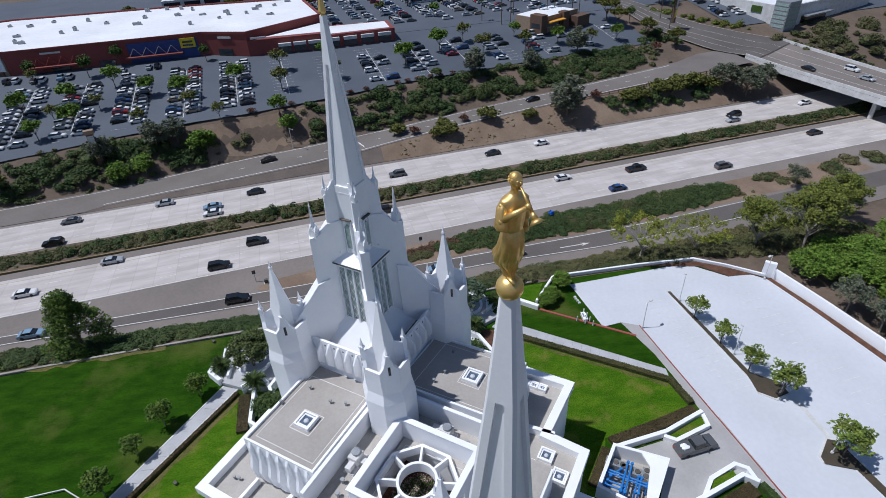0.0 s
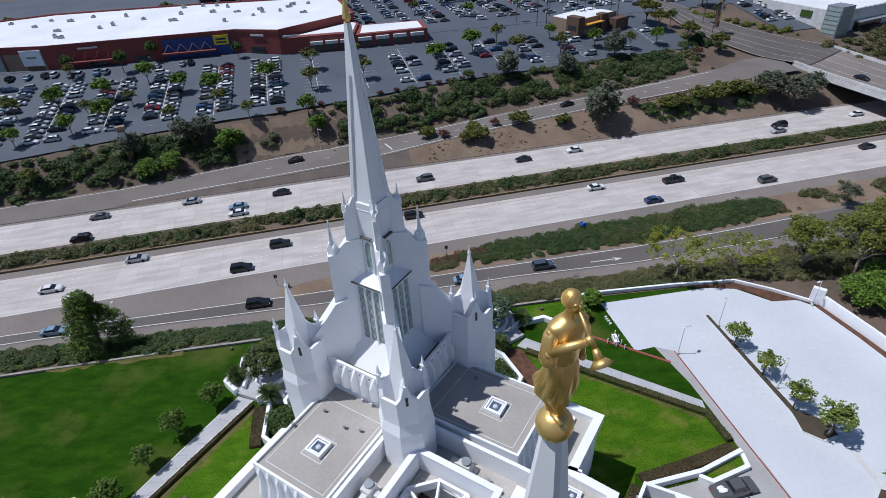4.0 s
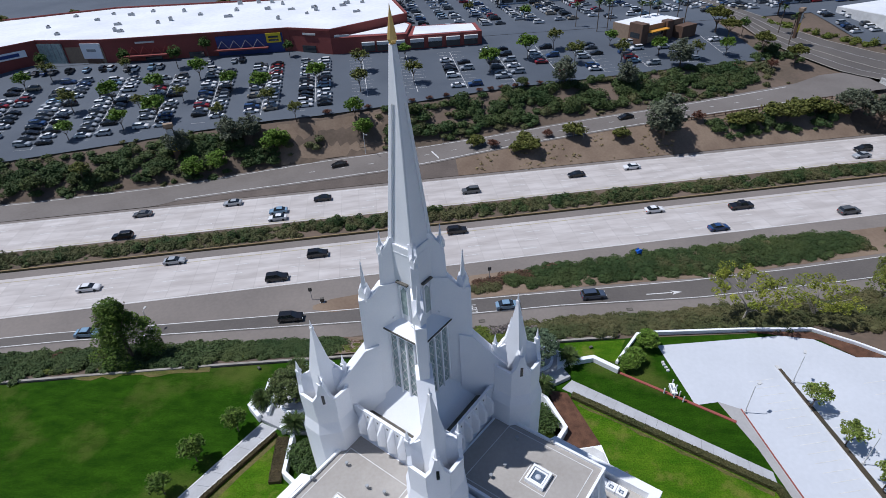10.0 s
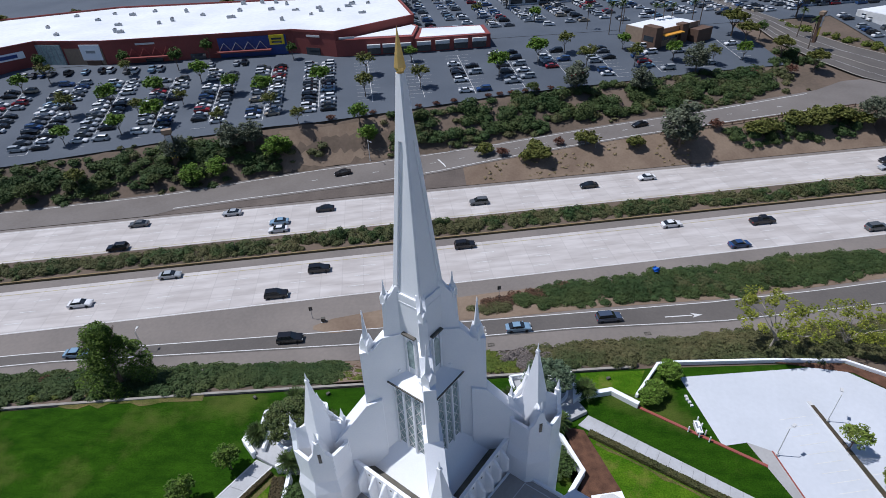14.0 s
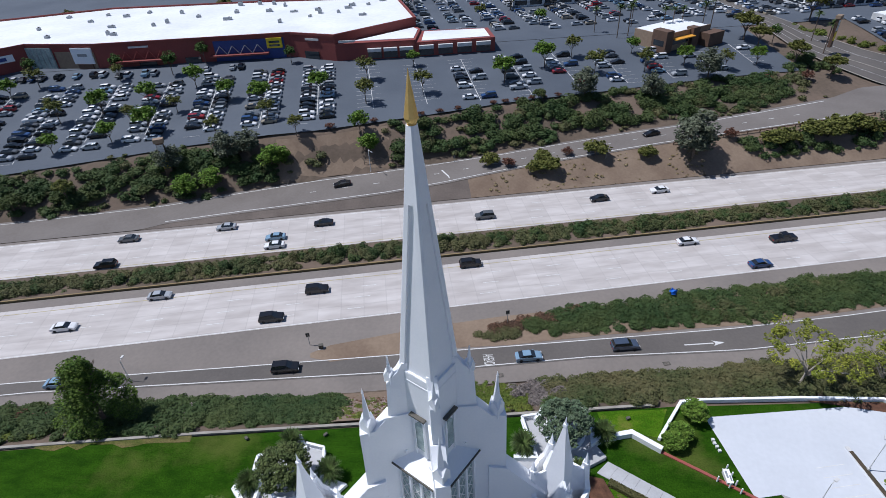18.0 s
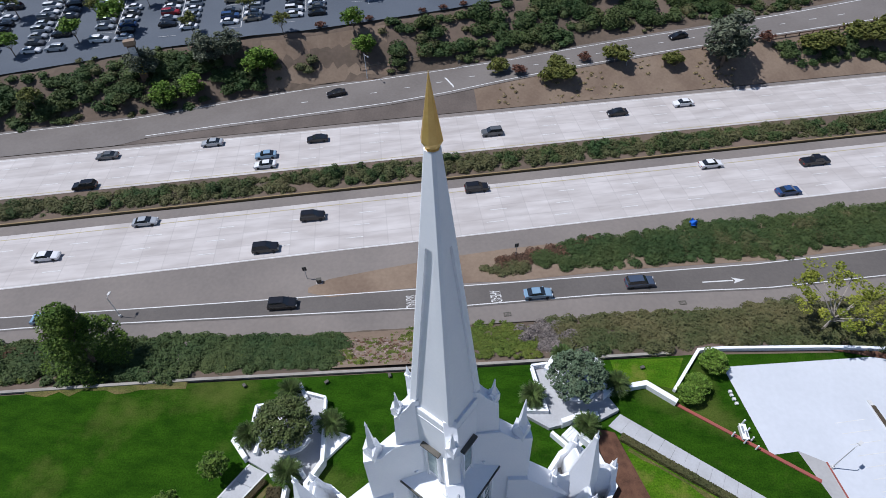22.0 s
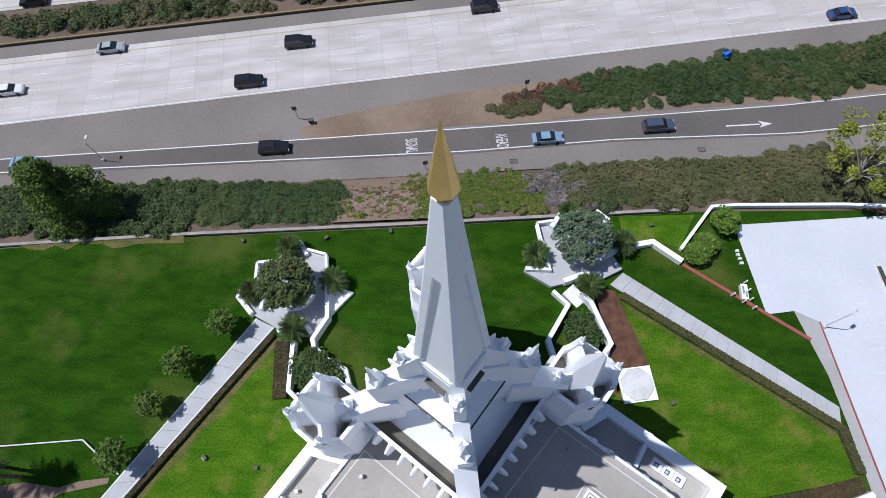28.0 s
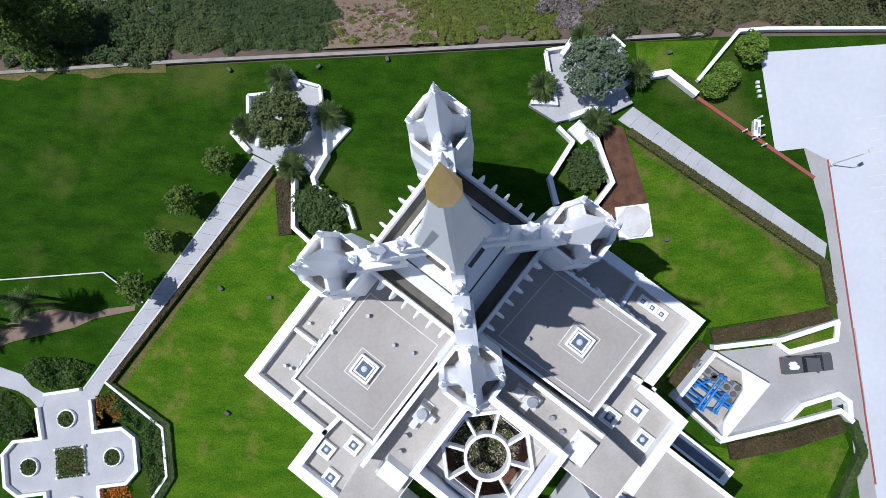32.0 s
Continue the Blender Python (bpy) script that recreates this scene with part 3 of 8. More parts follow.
def build_tower():
    t = thing("temple_tower", TT, "white stucco temple tower with a tall spire and four turrets", "tower", "temple towers")
    bm = bmesh.new()
    D = 9.1
    prism(bm, diamond(D - 0.02), 0, 18.6)
    tw("podium", bm, white, t)
    for k in range(4):
        c, d = diamond(D - 0.25)[k], diamond(D - 0.25)[(k + 1) % 4]
        bm = bmesh.new()
        bar(bm, c, d, 0.35, 18.6, 20.1)
        tw("parapet", bm, white, t)
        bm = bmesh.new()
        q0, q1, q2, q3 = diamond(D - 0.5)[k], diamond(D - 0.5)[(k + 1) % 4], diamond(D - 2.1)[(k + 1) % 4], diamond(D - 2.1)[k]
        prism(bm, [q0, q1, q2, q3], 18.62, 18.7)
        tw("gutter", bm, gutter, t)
        n = (Vector(c) + Vector(d)).normalized()
        e = (Vector(d) - Vector(c)).normalized()
        m = (Vector(c) + Vector(d)) / 2
        for i in range(6):  # prow-shaped fins, pointed at the top and drawn in at the foot
            p = m + e * (-3.65 + i * 1.46)
            bm = bmesh.new()
            rings = []
            for z, r in ((15.7, 0.12), (16.6, 0.85), (17.1, 1.15), (18.9, 1.15), (19.55, 0.6), (19.9, 0.28)):
                rings.append([bm.verts.new((p.x + n.x * u + e.x * v, p.y + n.y * u + e.y * v, z)) for u, v in ((0.0, -0.2), (r * 0.86, -0.15), (r, -0.05), (r, 0.05), (r * 0.86, 0.15), (0.0, 0.2))])
            bm.faces.new(rings[0]), bm.faces.new(rings[-1][::-1])
            for r0, r1 in zip(rings, rings[1:]):
                for j in range(6):
                    bm.faces.new((r0[j], r0[(j + 1) % 6], r1[(j + 1) % 6], r1[j]))
            bmesh.ops.recalc_face_normals(bm, faces=bm.faces)
            tw("fin", bm, white, t)
            if i < 5:
                # scupper hole as a dark box, its inner shade given by the colour
                bm = bmesh.new()
                cc = p + e * 0.73 + n * 0.15
                box(bm, -0.11, 0.11, -0.04, 0.04, 0, 0.22)
                bmesh.ops.rotate(bm, verts=bm.verts, matrix=Matrix.Rotation(math.atan2(e.y, e.x), 3, "Z"))
                bmesh.ops.translate(bm, verts=bm.verts, vec=(cc.x, cc.y, 19.35))
                tw("scupper", bm, gutter, t)
    bm = bmesh.new()
    prism(bm, diamond(D - 2.1), 18.65, 22.3, diamond(3.6))
    tw("roof", bm, white, t)
    bm = bmesh.new()
    prism(bm, diamond(3.6), 20, 32.2)
    tw("shaft", bm, white, t)
    for k in range(4):
        foot = [(4.5, 15), (9.6, 15), (9.6, 23.2), (8.6, 24.6), (6.1, 28.3), (4.5, 29.0)]
        low = [(0.5, 15), (6.1, 15), (6.1, 28.3), (5.95, 36.4), (4.7, 36.6), (3.6, 37.9), (0.5, 38.2)]
        bm = bmesh.new()
        slab_profile(bm, foot, 1.8, k)
        tw("flying_wall", bm, white, t)
        up = [(0.5, 37), (3.5, 37.9), (3.3, 41.3), (2.45, 42.3), (2.0, 43.4), (0.5, 43.6)]
        bm = bmesh.new()
        slab_profile(bm, low, 1.1, k)
        tw("buttress", bm, white, t)
        bm = bmesh.new()
        slab_profile(bm, up, 0.76, k)
        tw("upper_buttress", bm, white, t)
        for r, z0, z1, rad in ((5.2, 36.2, 40.7, 0.66), (3.0, 41.2, 44.3, 0.44)):
            (x, y), = rot(k, [(r, 0)])
            bm = bmesh.new()
            pinnacle(bm, x, y, z0, z1, rad, 0)
            tw("pinnacle", bm, white, t)
        # window bay of the face between arms k and k + 1
        f = radians(45 + 90 * k)
        n, e = Vector((math.cos(f), math.sin(f))), Vector((-math.sin(f), math.cos(f)))
        dist = 3.6 / math.sqrt(2)

        def slab(x0, x1, d0, d1, z0, z1, name, m, label="", parent=t, peak=0.0):
            b = bmesh.new()
            q = [n * d0 + e * x0, n * d1 + e * x0, n * d1 + e * x1, n * d0 + e * x1]
            prism(b, [tuple(v) for v in q], z0, z1)
            if peak:
                q2 = [n * d0 + e * x0, n * d1 + e * x0, n * d1 + e * (x0 + x1) / 2, n * d0 + e * (x0 + x1) / 2]
                mid = (x0 + x1) / 2
                va = [b.verts.new((*(n * dd + e * xx), zz)) for dd in (d0, d1) for xx, zz in ((x0, z1), (x1, z1), (mid, z1 + peak))]
                b.faces.new(va[:3]), b.faces.new(va[3:][::-1])
                b.faces.new((va[0], va[3], va[5], va[2])), b.faces.new((va[1], va[4], va[5], va[2]))
            return tw(name, b, m, parent, label)

        for x in (-1.72, -0.58, 0.58, 1.72):
            slab(x - 0.1, x + 0.1, dist - 0.1, dist + 0.3, 21.3, 31.4, "mullion", white)
        for x in (-1.15, 0, 1.15):
            pane = slab(x - 0.48, x + 0.48, dist + 0.05, dist + 0.1, 22.0, 30.6, "window", lattice_glass, "dark leaded lattice glass", peak=0.6)
            for i in range(6):
                for sg in (-1, 1):
                    b = bmesh.new()
                    z = 22.1 + i * 1.42
                    p0, p1 = n * (dist + 0.13) + e * (x - 0.44 * sg), n * (dist + 0.13) + e * (x + 0.44 * sg)
                    tube(b, (*p0, z), (*p1, z + 1.36), 0.045, 0.045, 4)
                    tw("lattice_bar", b, white_dim, pane)
        slab(-2.2, 2.2, dist - 0.2, dist + 0.45, 31.2, 31.6, "cornice", white)
        b = bmesh.new()
        lo = [n * (dist + 0.55) + e * -2.3, n * (dist + 0.55) + e * 2.3]
        hi = [n * 1.2 + e * 2.3, n * 1.2 + e * -2.3]
        vs = [b.verts.new((*p, z)) for p, z in ((lo[0], 31.75), (lo[1], 31.75), (hi[0], 33.4), (hi[1], 33.4))]
        vb = [b.verts.new((v.co.x, v.co.y, v.co.z - 0.18)) for v in vs]
        b.faces.new(vs), b.faces.new(vb[::-1])
        for i in range(4):
            b.faces.new((vs[i], vb[i], vb[(i + 1) % 4], vs[(i + 1) % 4]))
        tw("ledge_roof", b, white, t)
        slab(-2.2, 2.2, dist + 0.50, dist + 0.62, 31.62, 31.80, "ledge_edge", gutter)
        d2 = 2.31 / math.sqrt(2)
        slab(-0.45, 0.45, d2 - 0.1, d2 + 0.06, 34.0, 37.3, "window", lattice_glass, "dark leaded lattice glass", peak=0.5)
        for x in (-0.52, 0.52):
            slab(x - 0.09, x + 0.09, d2 - 0.1, d2 + 0.16, 33.2, 38.0, "window_frame", white)
        slab(-0.75, 0.75, d2 - 0.1, d2 + 0.35, 38.3, 38.45, "hood", gutter)
    bm = bmesh.new()
    prism(bm, diamond(2.31), 32, 42.5)
    tw("upper_shaft", bm, white, t)
    bm = bmesh.new()
    prism(bm, diamond(2.36), 41.6, 41.75)
    tw("cornice", bm, white, t)
    # spire: sunk panels between the chamfered corner ribs
    zb, zt, rb, rt, zp = 42.3, 60.8, 2.32, 0.40, 56.2

    def half(z):
        return rb + (rt - rb) * (z - zb) / (zt - zb)

    def cham(z):
        return 0.11 - 0.03 * (z - zb) / (zt - zb)

    def chamfer(z):
        p, r, c = [], half(z), cham(z)
        for k in range(4):
            p += rot(k, [(r - c, -c), (r - c, c)])
        return p

    bm = bmesh.new()
    prism(bm, diamond(rb - 0.24), zb, zp, diamond(half(zp) - 0.24))
    tw("spire", bm, white, t)
    bm = bmesh.new()
    prism(bm, chamfer(zp), zp, zt, chamfer(zt))
    tw("spire_top", bm, white, t)
    bm = bmesh.new()
    prism(bm, chamfer(zb), zb - 0.05, zb + 0.3, chamfer(zb + 0.3))
    tw("spire_base", bm, white, t)
    for k in range(4):
        bm = bmesh.new()

        def sec(z):
            r, c, w = half(z), cham(z), 0.30 - 0.10 * (z - zb) / (zt - zb)
            e = c + w
            return rot(k, [(r - c, -c), (r - c, c), (r - e, e), (r - e - 0.18, e - 0.18), (r - e - 0.18, 0.18 - e), (r - e, -e)])

        prism(bm, sec(zb), zb, zp, sec(zp))
        tw("rib", bm, white, t)
    # turrets
    for k in range(4):
        (cx, cy), = rot(k, [(10.9, 0)])
        body = thing("turret", Matrix.Translation((cx * K, (cy + 1.15) * K, 0)) @ pose(0, 0, 0, 0, 0, 90 * k), "white corner turret with a pointed roof", "turret")
        body.parent = t
        del body["category"]
        A, W = 2.68, 1.12
        oct_ = []
        for q in range(4):
            oct_ += rot(q, [(A, -W), (A, W)])
        oct0 = [(x * 1.14, y * 1.14) for x, y in oct_]
        bm = bmesh.new()
        prism(bm, oct0, 0, 18.2)
        prism(bm, oct0, 18.2, 19.4, oct_)
        prism(bm, oct_, 19.4, 20.4)
        tw("turret_body", bm, white, body, table=TURRET)
        bm = bmesh.new()
        prism(bm, [(x * 0.88, y * 0.88) for x, y in oct_], 20.42, 20.5)
        tw("well", bm, terrace_grey, body, table=TURRET)
        for q in range(4):
            bm = bmesh.new()
            a, c = Vector(oct_[2 * q + 1]) * 0.94, Vector(oct_[(2 * q + 2) % 8]) * 0.94
            bar(bm, a, c, 0.34, 20.4, 22.4)
            tw("turret_parapet", bm, white, body, table=TURRET)
            ca, sa = ((1, 0), (0, 1), (-1, 0), (0, -1))[q]
            bm = bmesh.new()  # gabled face rising over the parapet
            prof = [(-W, 20.4), (W, 20.4), (W, 22.5), (0.62, 23.3), (0.34, 24.6), (0.2, 25.4), (-0.2, 25.4), (-0.34, 24.6), (-0.62, 23.3), (-W, 22.5)]
            va = []
            for r in (A - 0.42, A + 0.02):
                va.append([bm.verts.new((ca * r - sa * x, sa * r + ca * x, z)) for x, z in prof])
            bm.faces.new(va[0]), bm.faces.new(va[1][::-1])
            for i in range(len(prof)):
                bm.faces.new((va[0][i], va[0][(i + 1) % len(prof)], va[1][(i + 1) % len(prof)], va[1][i]))
            tw("gable", bm, white, body, table=TURRET)
            bm = bmesh.new()
            cone(bm, ca * (A - 0.25), sa * (A - 0.25), 25.1, 25.45, 0.36, 0.36, 4, 0)
            cone(bm, ca * (A - 0.25), sa * (A - 0.25), 25.45, 27.0, 0.24, 0.02, 4, 0)
            tw("needle", bm, white, body, table=TURRET)
            bm = bmesh.new()
            v = [(A + 0.02, -0.15), (A + 0.05, -0.15), (A + 0.05, 0.15), (A + 0.02, 0.15)]
            prism(bm, [(ca * x - sa * y, sa * x + ca * y) for x, y in v], 22.0, 23.4)
            tw("slit_window", bm, dark_glass, body, table=TURRET)
            bm = bmesh.new()  # gable roof running back to the pyramid
            ends = []
            for r, rise in ((0.5, 1.2), (A - 0.4, 0.0)):
                ends.append([bm.verts.new((ca * r - sa * x, sa * r + ca * x, z)) for x, z in ((-0.72, 20.4), (0.72, 20.4), (0.72, 22.0), (0.1, 24.3 + rise), (-0.1, 24.3 + rise), (-0.72, 22.0))])
            bm.faces.new(ends[0]), bm.faces.new(ends[1][::-1])
            for i in range(6):
                bm.faces.new((ends[0][i], ends[0][(i + 1) % 6], ends[1][(i + 1) % 6], ends[1][i]))
            tw("web", bm, white, body, table=TURRET)
        bm = bmesh.new()
        prism(bm, diamond(2.2), 20.4, 33.0, diamond(0.13))
        cone(bm, 0, 0, 32.8, 33.2, 0.26, 0.22, 4)
        cone(bm, 0, 0, 33.2, 34.4, 0.12, 0.02, 4)
        tw("turret_spire", bm, white, body, table=TURRET)
    return t


tower = build_tower()
copy_thing(tower, TT @ TOWER_B)

fin = thing("spire_finial", TT @ Matrix.Translation((0, 0, 56.05)), "gold faceted spearhead finial on the spire", "finial")
bm = bmesh.new()
cone(bm, 0, 0, 0, 0.22, 0.26, 0.26, 8)
cone(bm, 0, 0, 0.22, 0.55, 0.22, 0.40, 8, 0.39)
tp("collar", bm, gold, fin)
bm = bmesh.new()
cone(bm, 0, 0, 0.55, 2.75, 0.40, 0.04, 8, 0.39)
cone(bm, 0, 0, 2.75, 3.0, 0.045, 0.01, 6)
tp("spearhead", bm, gold, fin)

# golden statue on a ball
bm = bmesh.new()
bmesh.ops.create_uvsphere(bm, u_segments=28, v_segments=18, radius=0.43)
ball = part("ball", bm, gold, None, "", K, True)
ball.matrix_basis = TT @ TOWER_B @ Matrix.Translation((0, 0, 56.45))
tagged(ball, "polished gold ball on the spire's tip", "ball")


def loft(bm, secs, N, fold):
    """Closed skin through ovals (z, x, y, rx, ry), rippled by fold(angle, z)."""
    rings = []
    for z, x, y, rx, ry in secs:
        rings.append([bm.verts.new((x + rx * fold(2 * math.pi * j / N, z) * math.cos(2 * math.pi * j / N), y + ry * fold(2 * math.pi * j / N, z) * math.sin(2 * math.pi * j / N), z)) for j in range(N)])
    for r0, r1 in zip(rings, rings[1:]):
        for j in range(N):
            bm.faces.new((r0[j], r0[(j + 1) % N], r1[(j + 1) % N], r1[j]))
    bm.faces.new(rings[0][::-1]), bm.faces.new(rings[-1])


def finer(secs, steps):
    """The same loft with smooth sections in between."""
    out = []
    for i in range(len(secs) - 1):
        p0, p1, p2, p3 = secs[max(i - 1, 0)], secs[i], secs[i + 1], secs[min(i + 2, len(secs) - 1)]
        for q in range(steps):
            u = q / steps
            row = [0.5 * (2 * b + (c - a) * u + (2 * a - 5 * b + 4 * c - d) * u * u + (3 * b - a - 3 * c + d) * u ** 3) for a, b, c, d in zip(p0, p1, p2, p3)]
            row[0] = p1[0] + (p2[0] - p1[0]) * u
            out.append(tuple(row))
    return out + [secs[-1]]


def build_statue():
    bm = bmesh.new()
    # skirt of the robe, its hem blown to the back, over two close legs
    skirt = [(0.0, 0, 0.0, 0.13, 0.17), (0.15, 0, -0.04, 0.15, 0.19), (0.32, 0, -0.12, 0.20, 0.27), (0.48, 0, -0.18, 0.29, 0.40), (0.66, 0, -0.16, 0.33, 0.44), (0.95, 0, -0.05, 0.34, 0.40), (1.25, 0, 0.02, 0.34, 0.35), (1.48, 0, 0.03, 0.32, 0.29), (1.66, 0, 0.02, 0.29, 0.23)]
    loft(bm, finer(skirt, 4), 72, lambda a, z: 1 + (1.9 - z) * (0.055 * math.sin(7 * a + 5.5 * z) + 0.035 * math.sin(13 * a - 3 * z) + 0.02 * math.sin(23 * a + 4 * z)))
    # chest and shoulders with the mantle gathered at the belt
    chest = [(1.6, 0, 0.02, 0.28, 0.22), (1.7, 0, 0.02, 0.33, 0.26), (2.0, 0, 0.03, 0.35, 0.27), (2.25, 0, 0.04, 0.38, 0.28), (2.45, 0, 0.04, 0.41, 0.26), (2.58, 0, 0.05, 0.37, 0.21), (2.68, 0, 0.06, 0.16, 0.14), (2.76, 0, 0.08, 0.105, 0.11), (2.88, 0, 0.1, 0.10, 0.11)]
    loft(bm, finer(chest, 4), 48, lambda a, z: 1 + ((0.03 * math.sin(6 * a + 9 * z) + 0.02 * math.sin(15 * a - 6 * z)) if z < 2.45 else 0))
    for x, y in ((-0.09, 0.0), (0.09, 0.06)):  # feet
        tube(bm, (x, y - 0.06, 0.05), (x * 1.2, y + 0.24, 0.02), 0.075, 0.05, 8)
    # head, hair, nose and chin
    H = Matrix.Translation((0, 0.12, 3.03))
    bmesh.ops.create_uvsphere(bm, u_segments=24, v_segments=16, radius=0.17, matrix=H @ Matrix.Diagonal((0.86, 1.0, 1.22, 1)))
    bmesh.ops.create_uvsphere(bm, u_segments=24, v_segments=16, radius=0.182, matrix=H @ Matrix.Translation((0, -0.035, 0.045)) @ Matrix.Diagonal((0.95, 1.0, 1.1, 1)))
    for i in range(190):  # short flat locks over the crown and the back of the head
        a, b = i * 2.39996, 0.1 + 1.85 * math.sqrt(i / 190)
        x, y, z = math.sin(b) * math.cos(a), math.sin(b) * math.sin(a), math.cos(b)
        if not (y > 0.4 and z < 0.66):
            bmesh.ops.create_icosphere(bm, subdivisions=1, radius=0.022, matrix=H @ Matrix.Translation((0.158 * x, 0.167 * y - 0.035, 0.186 * z + 0.045)) @ Matrix.Rotation(a + 0.6, 4, "Z") @ Matrix.Diagonal((1.7, 0.7, 0.6, 1)))
    tube(bm, (0, 0.28, 3.08), (0, 0.315, 3.0), 0.02, 0.034, 6)
    for x in (-0.06, 0.06):  # brows and cheeks
        tube(bm, (x * 0.4, 0.275, 3.09), (x * 1.6, 0.245, 3.09), 0.024, 0.018, 6)
        bmesh.ops.create_icosphere(bm, subdivisions=2, radius=0.05, matrix=Matrix.Translation((x, 0.23, 2.99)))
    tube(bm, (0, 0.24, 2.90), (0, 0.25, 2.86), 0.06, 0.05, 8)
    # one arm raised to the horn, the other hanging with a closed hand
    bmesh.ops.create_uvsphere(bm, u_segments=16, v_segments=10, radius=0.11, matrix=Matrix.Translation((0.34, 0.03, 2.42)))
    # wide sleeve of the robe, open above the elbow
    loft(bm, finer([(1.84, 0.44, 0.12, 0.15, 0.19), (1.98, 0.44, 0.11, 0.16, 0.18), (2.2, 0.40, 0.07, 0.15, 0.16), (2.4, 0.34, 0.04, 0.14, 0.15), (2.53, 0.29, 0.03, 0.09, 0.12)], 4), 32, lambda a, z: 1 + 0.07 * math.sin(5 * a + 7 * z) + 0.03 * math.sin(11 * a - 4 * z))
    loft(bm, finer([(1.84, -0.44, 0.0, 0.14, 0.17), (2.0, -0.43, 0.01, 0.15, 0.17), (2.2, -0.40, 0.02, 0.15, 0.16), (2.4, -0.34, 0.03, 0.14, 0.15), (2.53, -0.29, 0.03, 0.09, 0.12)], 4), 32, lambda a, z: 1 + 0.07 * math.sin(5 * a + 7 * z) + 0.03 * math.sin(11 * a - 4 * z))
    bmesh.ops.create_uvsphere(bm, u_segments=12, v_segments=8, radius=0.1, matrix=Matrix.Translation((0.47, 0.16, 2.08)))
    tube(bm, (0.45, 0.15, 2.1), (0.06, 0.60, 2.52), 0.11, 0.07, 12)
    bmesh.ops.create_uvsphere(bm, u_segments=12, v_segments=8, radius=0.085, matrix=Matrix.Translation((0.03, 0.63, 2.57)))
    bmesh.ops.create_uvsphere(bm, u_segments=16, v_segments=10, radius=0.11, matrix=Matrix.Translation((-0.34, 0.03, 2.42)))
    tube(bm, (-0.37, 0.03, 2.44), (-0.45, -0.02, 1.95), 0.125, 0.1, 12)
    tube(bm, (-0.45, -0.02, 1.95), (-0.40, 0.12, 1.58), 0.1, 0.065, 12)
    bmesh.ops.create_uvsphere(bm, u_segments=12, v_segments=8, radius=0.08, matrix=Matrix.Translation((-0.39, 0.14, 1.53)))
    # horn with a flared bell
    tube(bm, (0.0, 0.30, 2.95), (0.0, 0.74, 2.45), 0.030, 0.05, 12)
    tube(bm, (0.0, 0.74, 2.45), (0.0, 0.86, 2.31), 0.05, 0.095, 16)
    tube(bm, (0.0, 0.86, 2.31), (0.0, 0.94, 2.22), 0.095, 0.22, 20)
    ob = part("statue", bm, statue_gold, None, "", K, True)
    return tagged(ob, "gold statue of a robed trumpeter standing on the ball", "statue")


statue = build_statue()
statue.matrix_basis = TT @ TOWER_B @ Matrix.Translation((0, 0, 56.76)) @ pose(0, 0, 0, 0, 0, -163) @ Matrix.Scale(1.08, 4)

# ---- wings, terraces, court ----
wings = thing("temple_building", TM, "white temple wings with flat grey roofs, parapets and buttress fins", "building")


def tprism(name, pts, z0, z1, m, parent=wings, label=""):
    bm = bmesh.new()
    prism(bm, pts, z0, z1)
    return tp(name, bm, m, parent, label)


def tring(name, pts, w, z0, z1, m=white, parent=wings, closed=True):
    bm = bmesh.new()
    wall_run(bm, pts, w, z0, z1, closed)
    return tp(name, bm, m, parent)


def inset(pts, d):
    c = Vector((sum(p[0] for p in pts) / len(pts), sum(p[1] for p in pts) / len(pts)))
    o = []
    for p in pts:
        v = Vector(p) - c
        o.append(tuple(c + v * (1 - d * 1.414 / v.length)))
    return o


def skylight(x, y, z, size, turn=45, frames=True):
    s = thing("skylight", TM @ Matrix.Translation((x * K, y * K, z * K)) @ pose(0, 0, 0, 0, 0, turn), "square white skylight with a domed clear pane", "skylight", "roof skylights")
    h = size / 2
    for a, hh, w in ((h, 0.55, 0.22), (h * 0.72, 0.42, 0.16)):
        bm = bmesh.new()
        wall_run(bm, [(-a, -a), (a, -a), (a, a), (-a, a)], w, 0, hh, True)
        tp("curb", bm, white, s)
    bm = bmesh.new()
    prism(bm, [(-h * 0.7, -h * 0.7), (h * 0.7, -h * 0.7), (h * 0.7, h * 0.7), (-h * 0.7, h * 0.7)], 0.1, 0.3)
    tp("pane", bm, sky_pane, s)
    bm = bmesh.new()
    bmesh.ops.create_uvsphere(bm, u_segments=14, v_segments=8, radius=h * 0.34, matrix=Matrix.Translation((0, 0, 0.3)) @ Matrix.Diagonal((1, 1, 0.6, 1)))
    tp("dome", bm, lot_white, s, "", True)
    return s


def vent(x, y, z, r=0.22, h=0.5):
    s = thing("roof_vent", TM @ Matrix.Translation((x * K, y * K, z * K)), "small grey metal vent pipe on the roof", "vent", "roof vents")
    bm = bmesh.new()
    cone(bm, 0, 0, 0, h, r * 0.6, r * 0.6, 8)
    tp("pipe", bm, steel, s)
    bm = bmesh.new()
    cone(bm, 0, 0, h, h + 0.12, r, r * 0.9, 8)
    tp("cap", bm, steel, s)
    return s


def line_box(pts, z):
    bm = bmesh.new()
    wall_run(bm, pts, 0.10, z, z + 0.02, True)
    return tp("roof_line", bm, white_dim, wings)


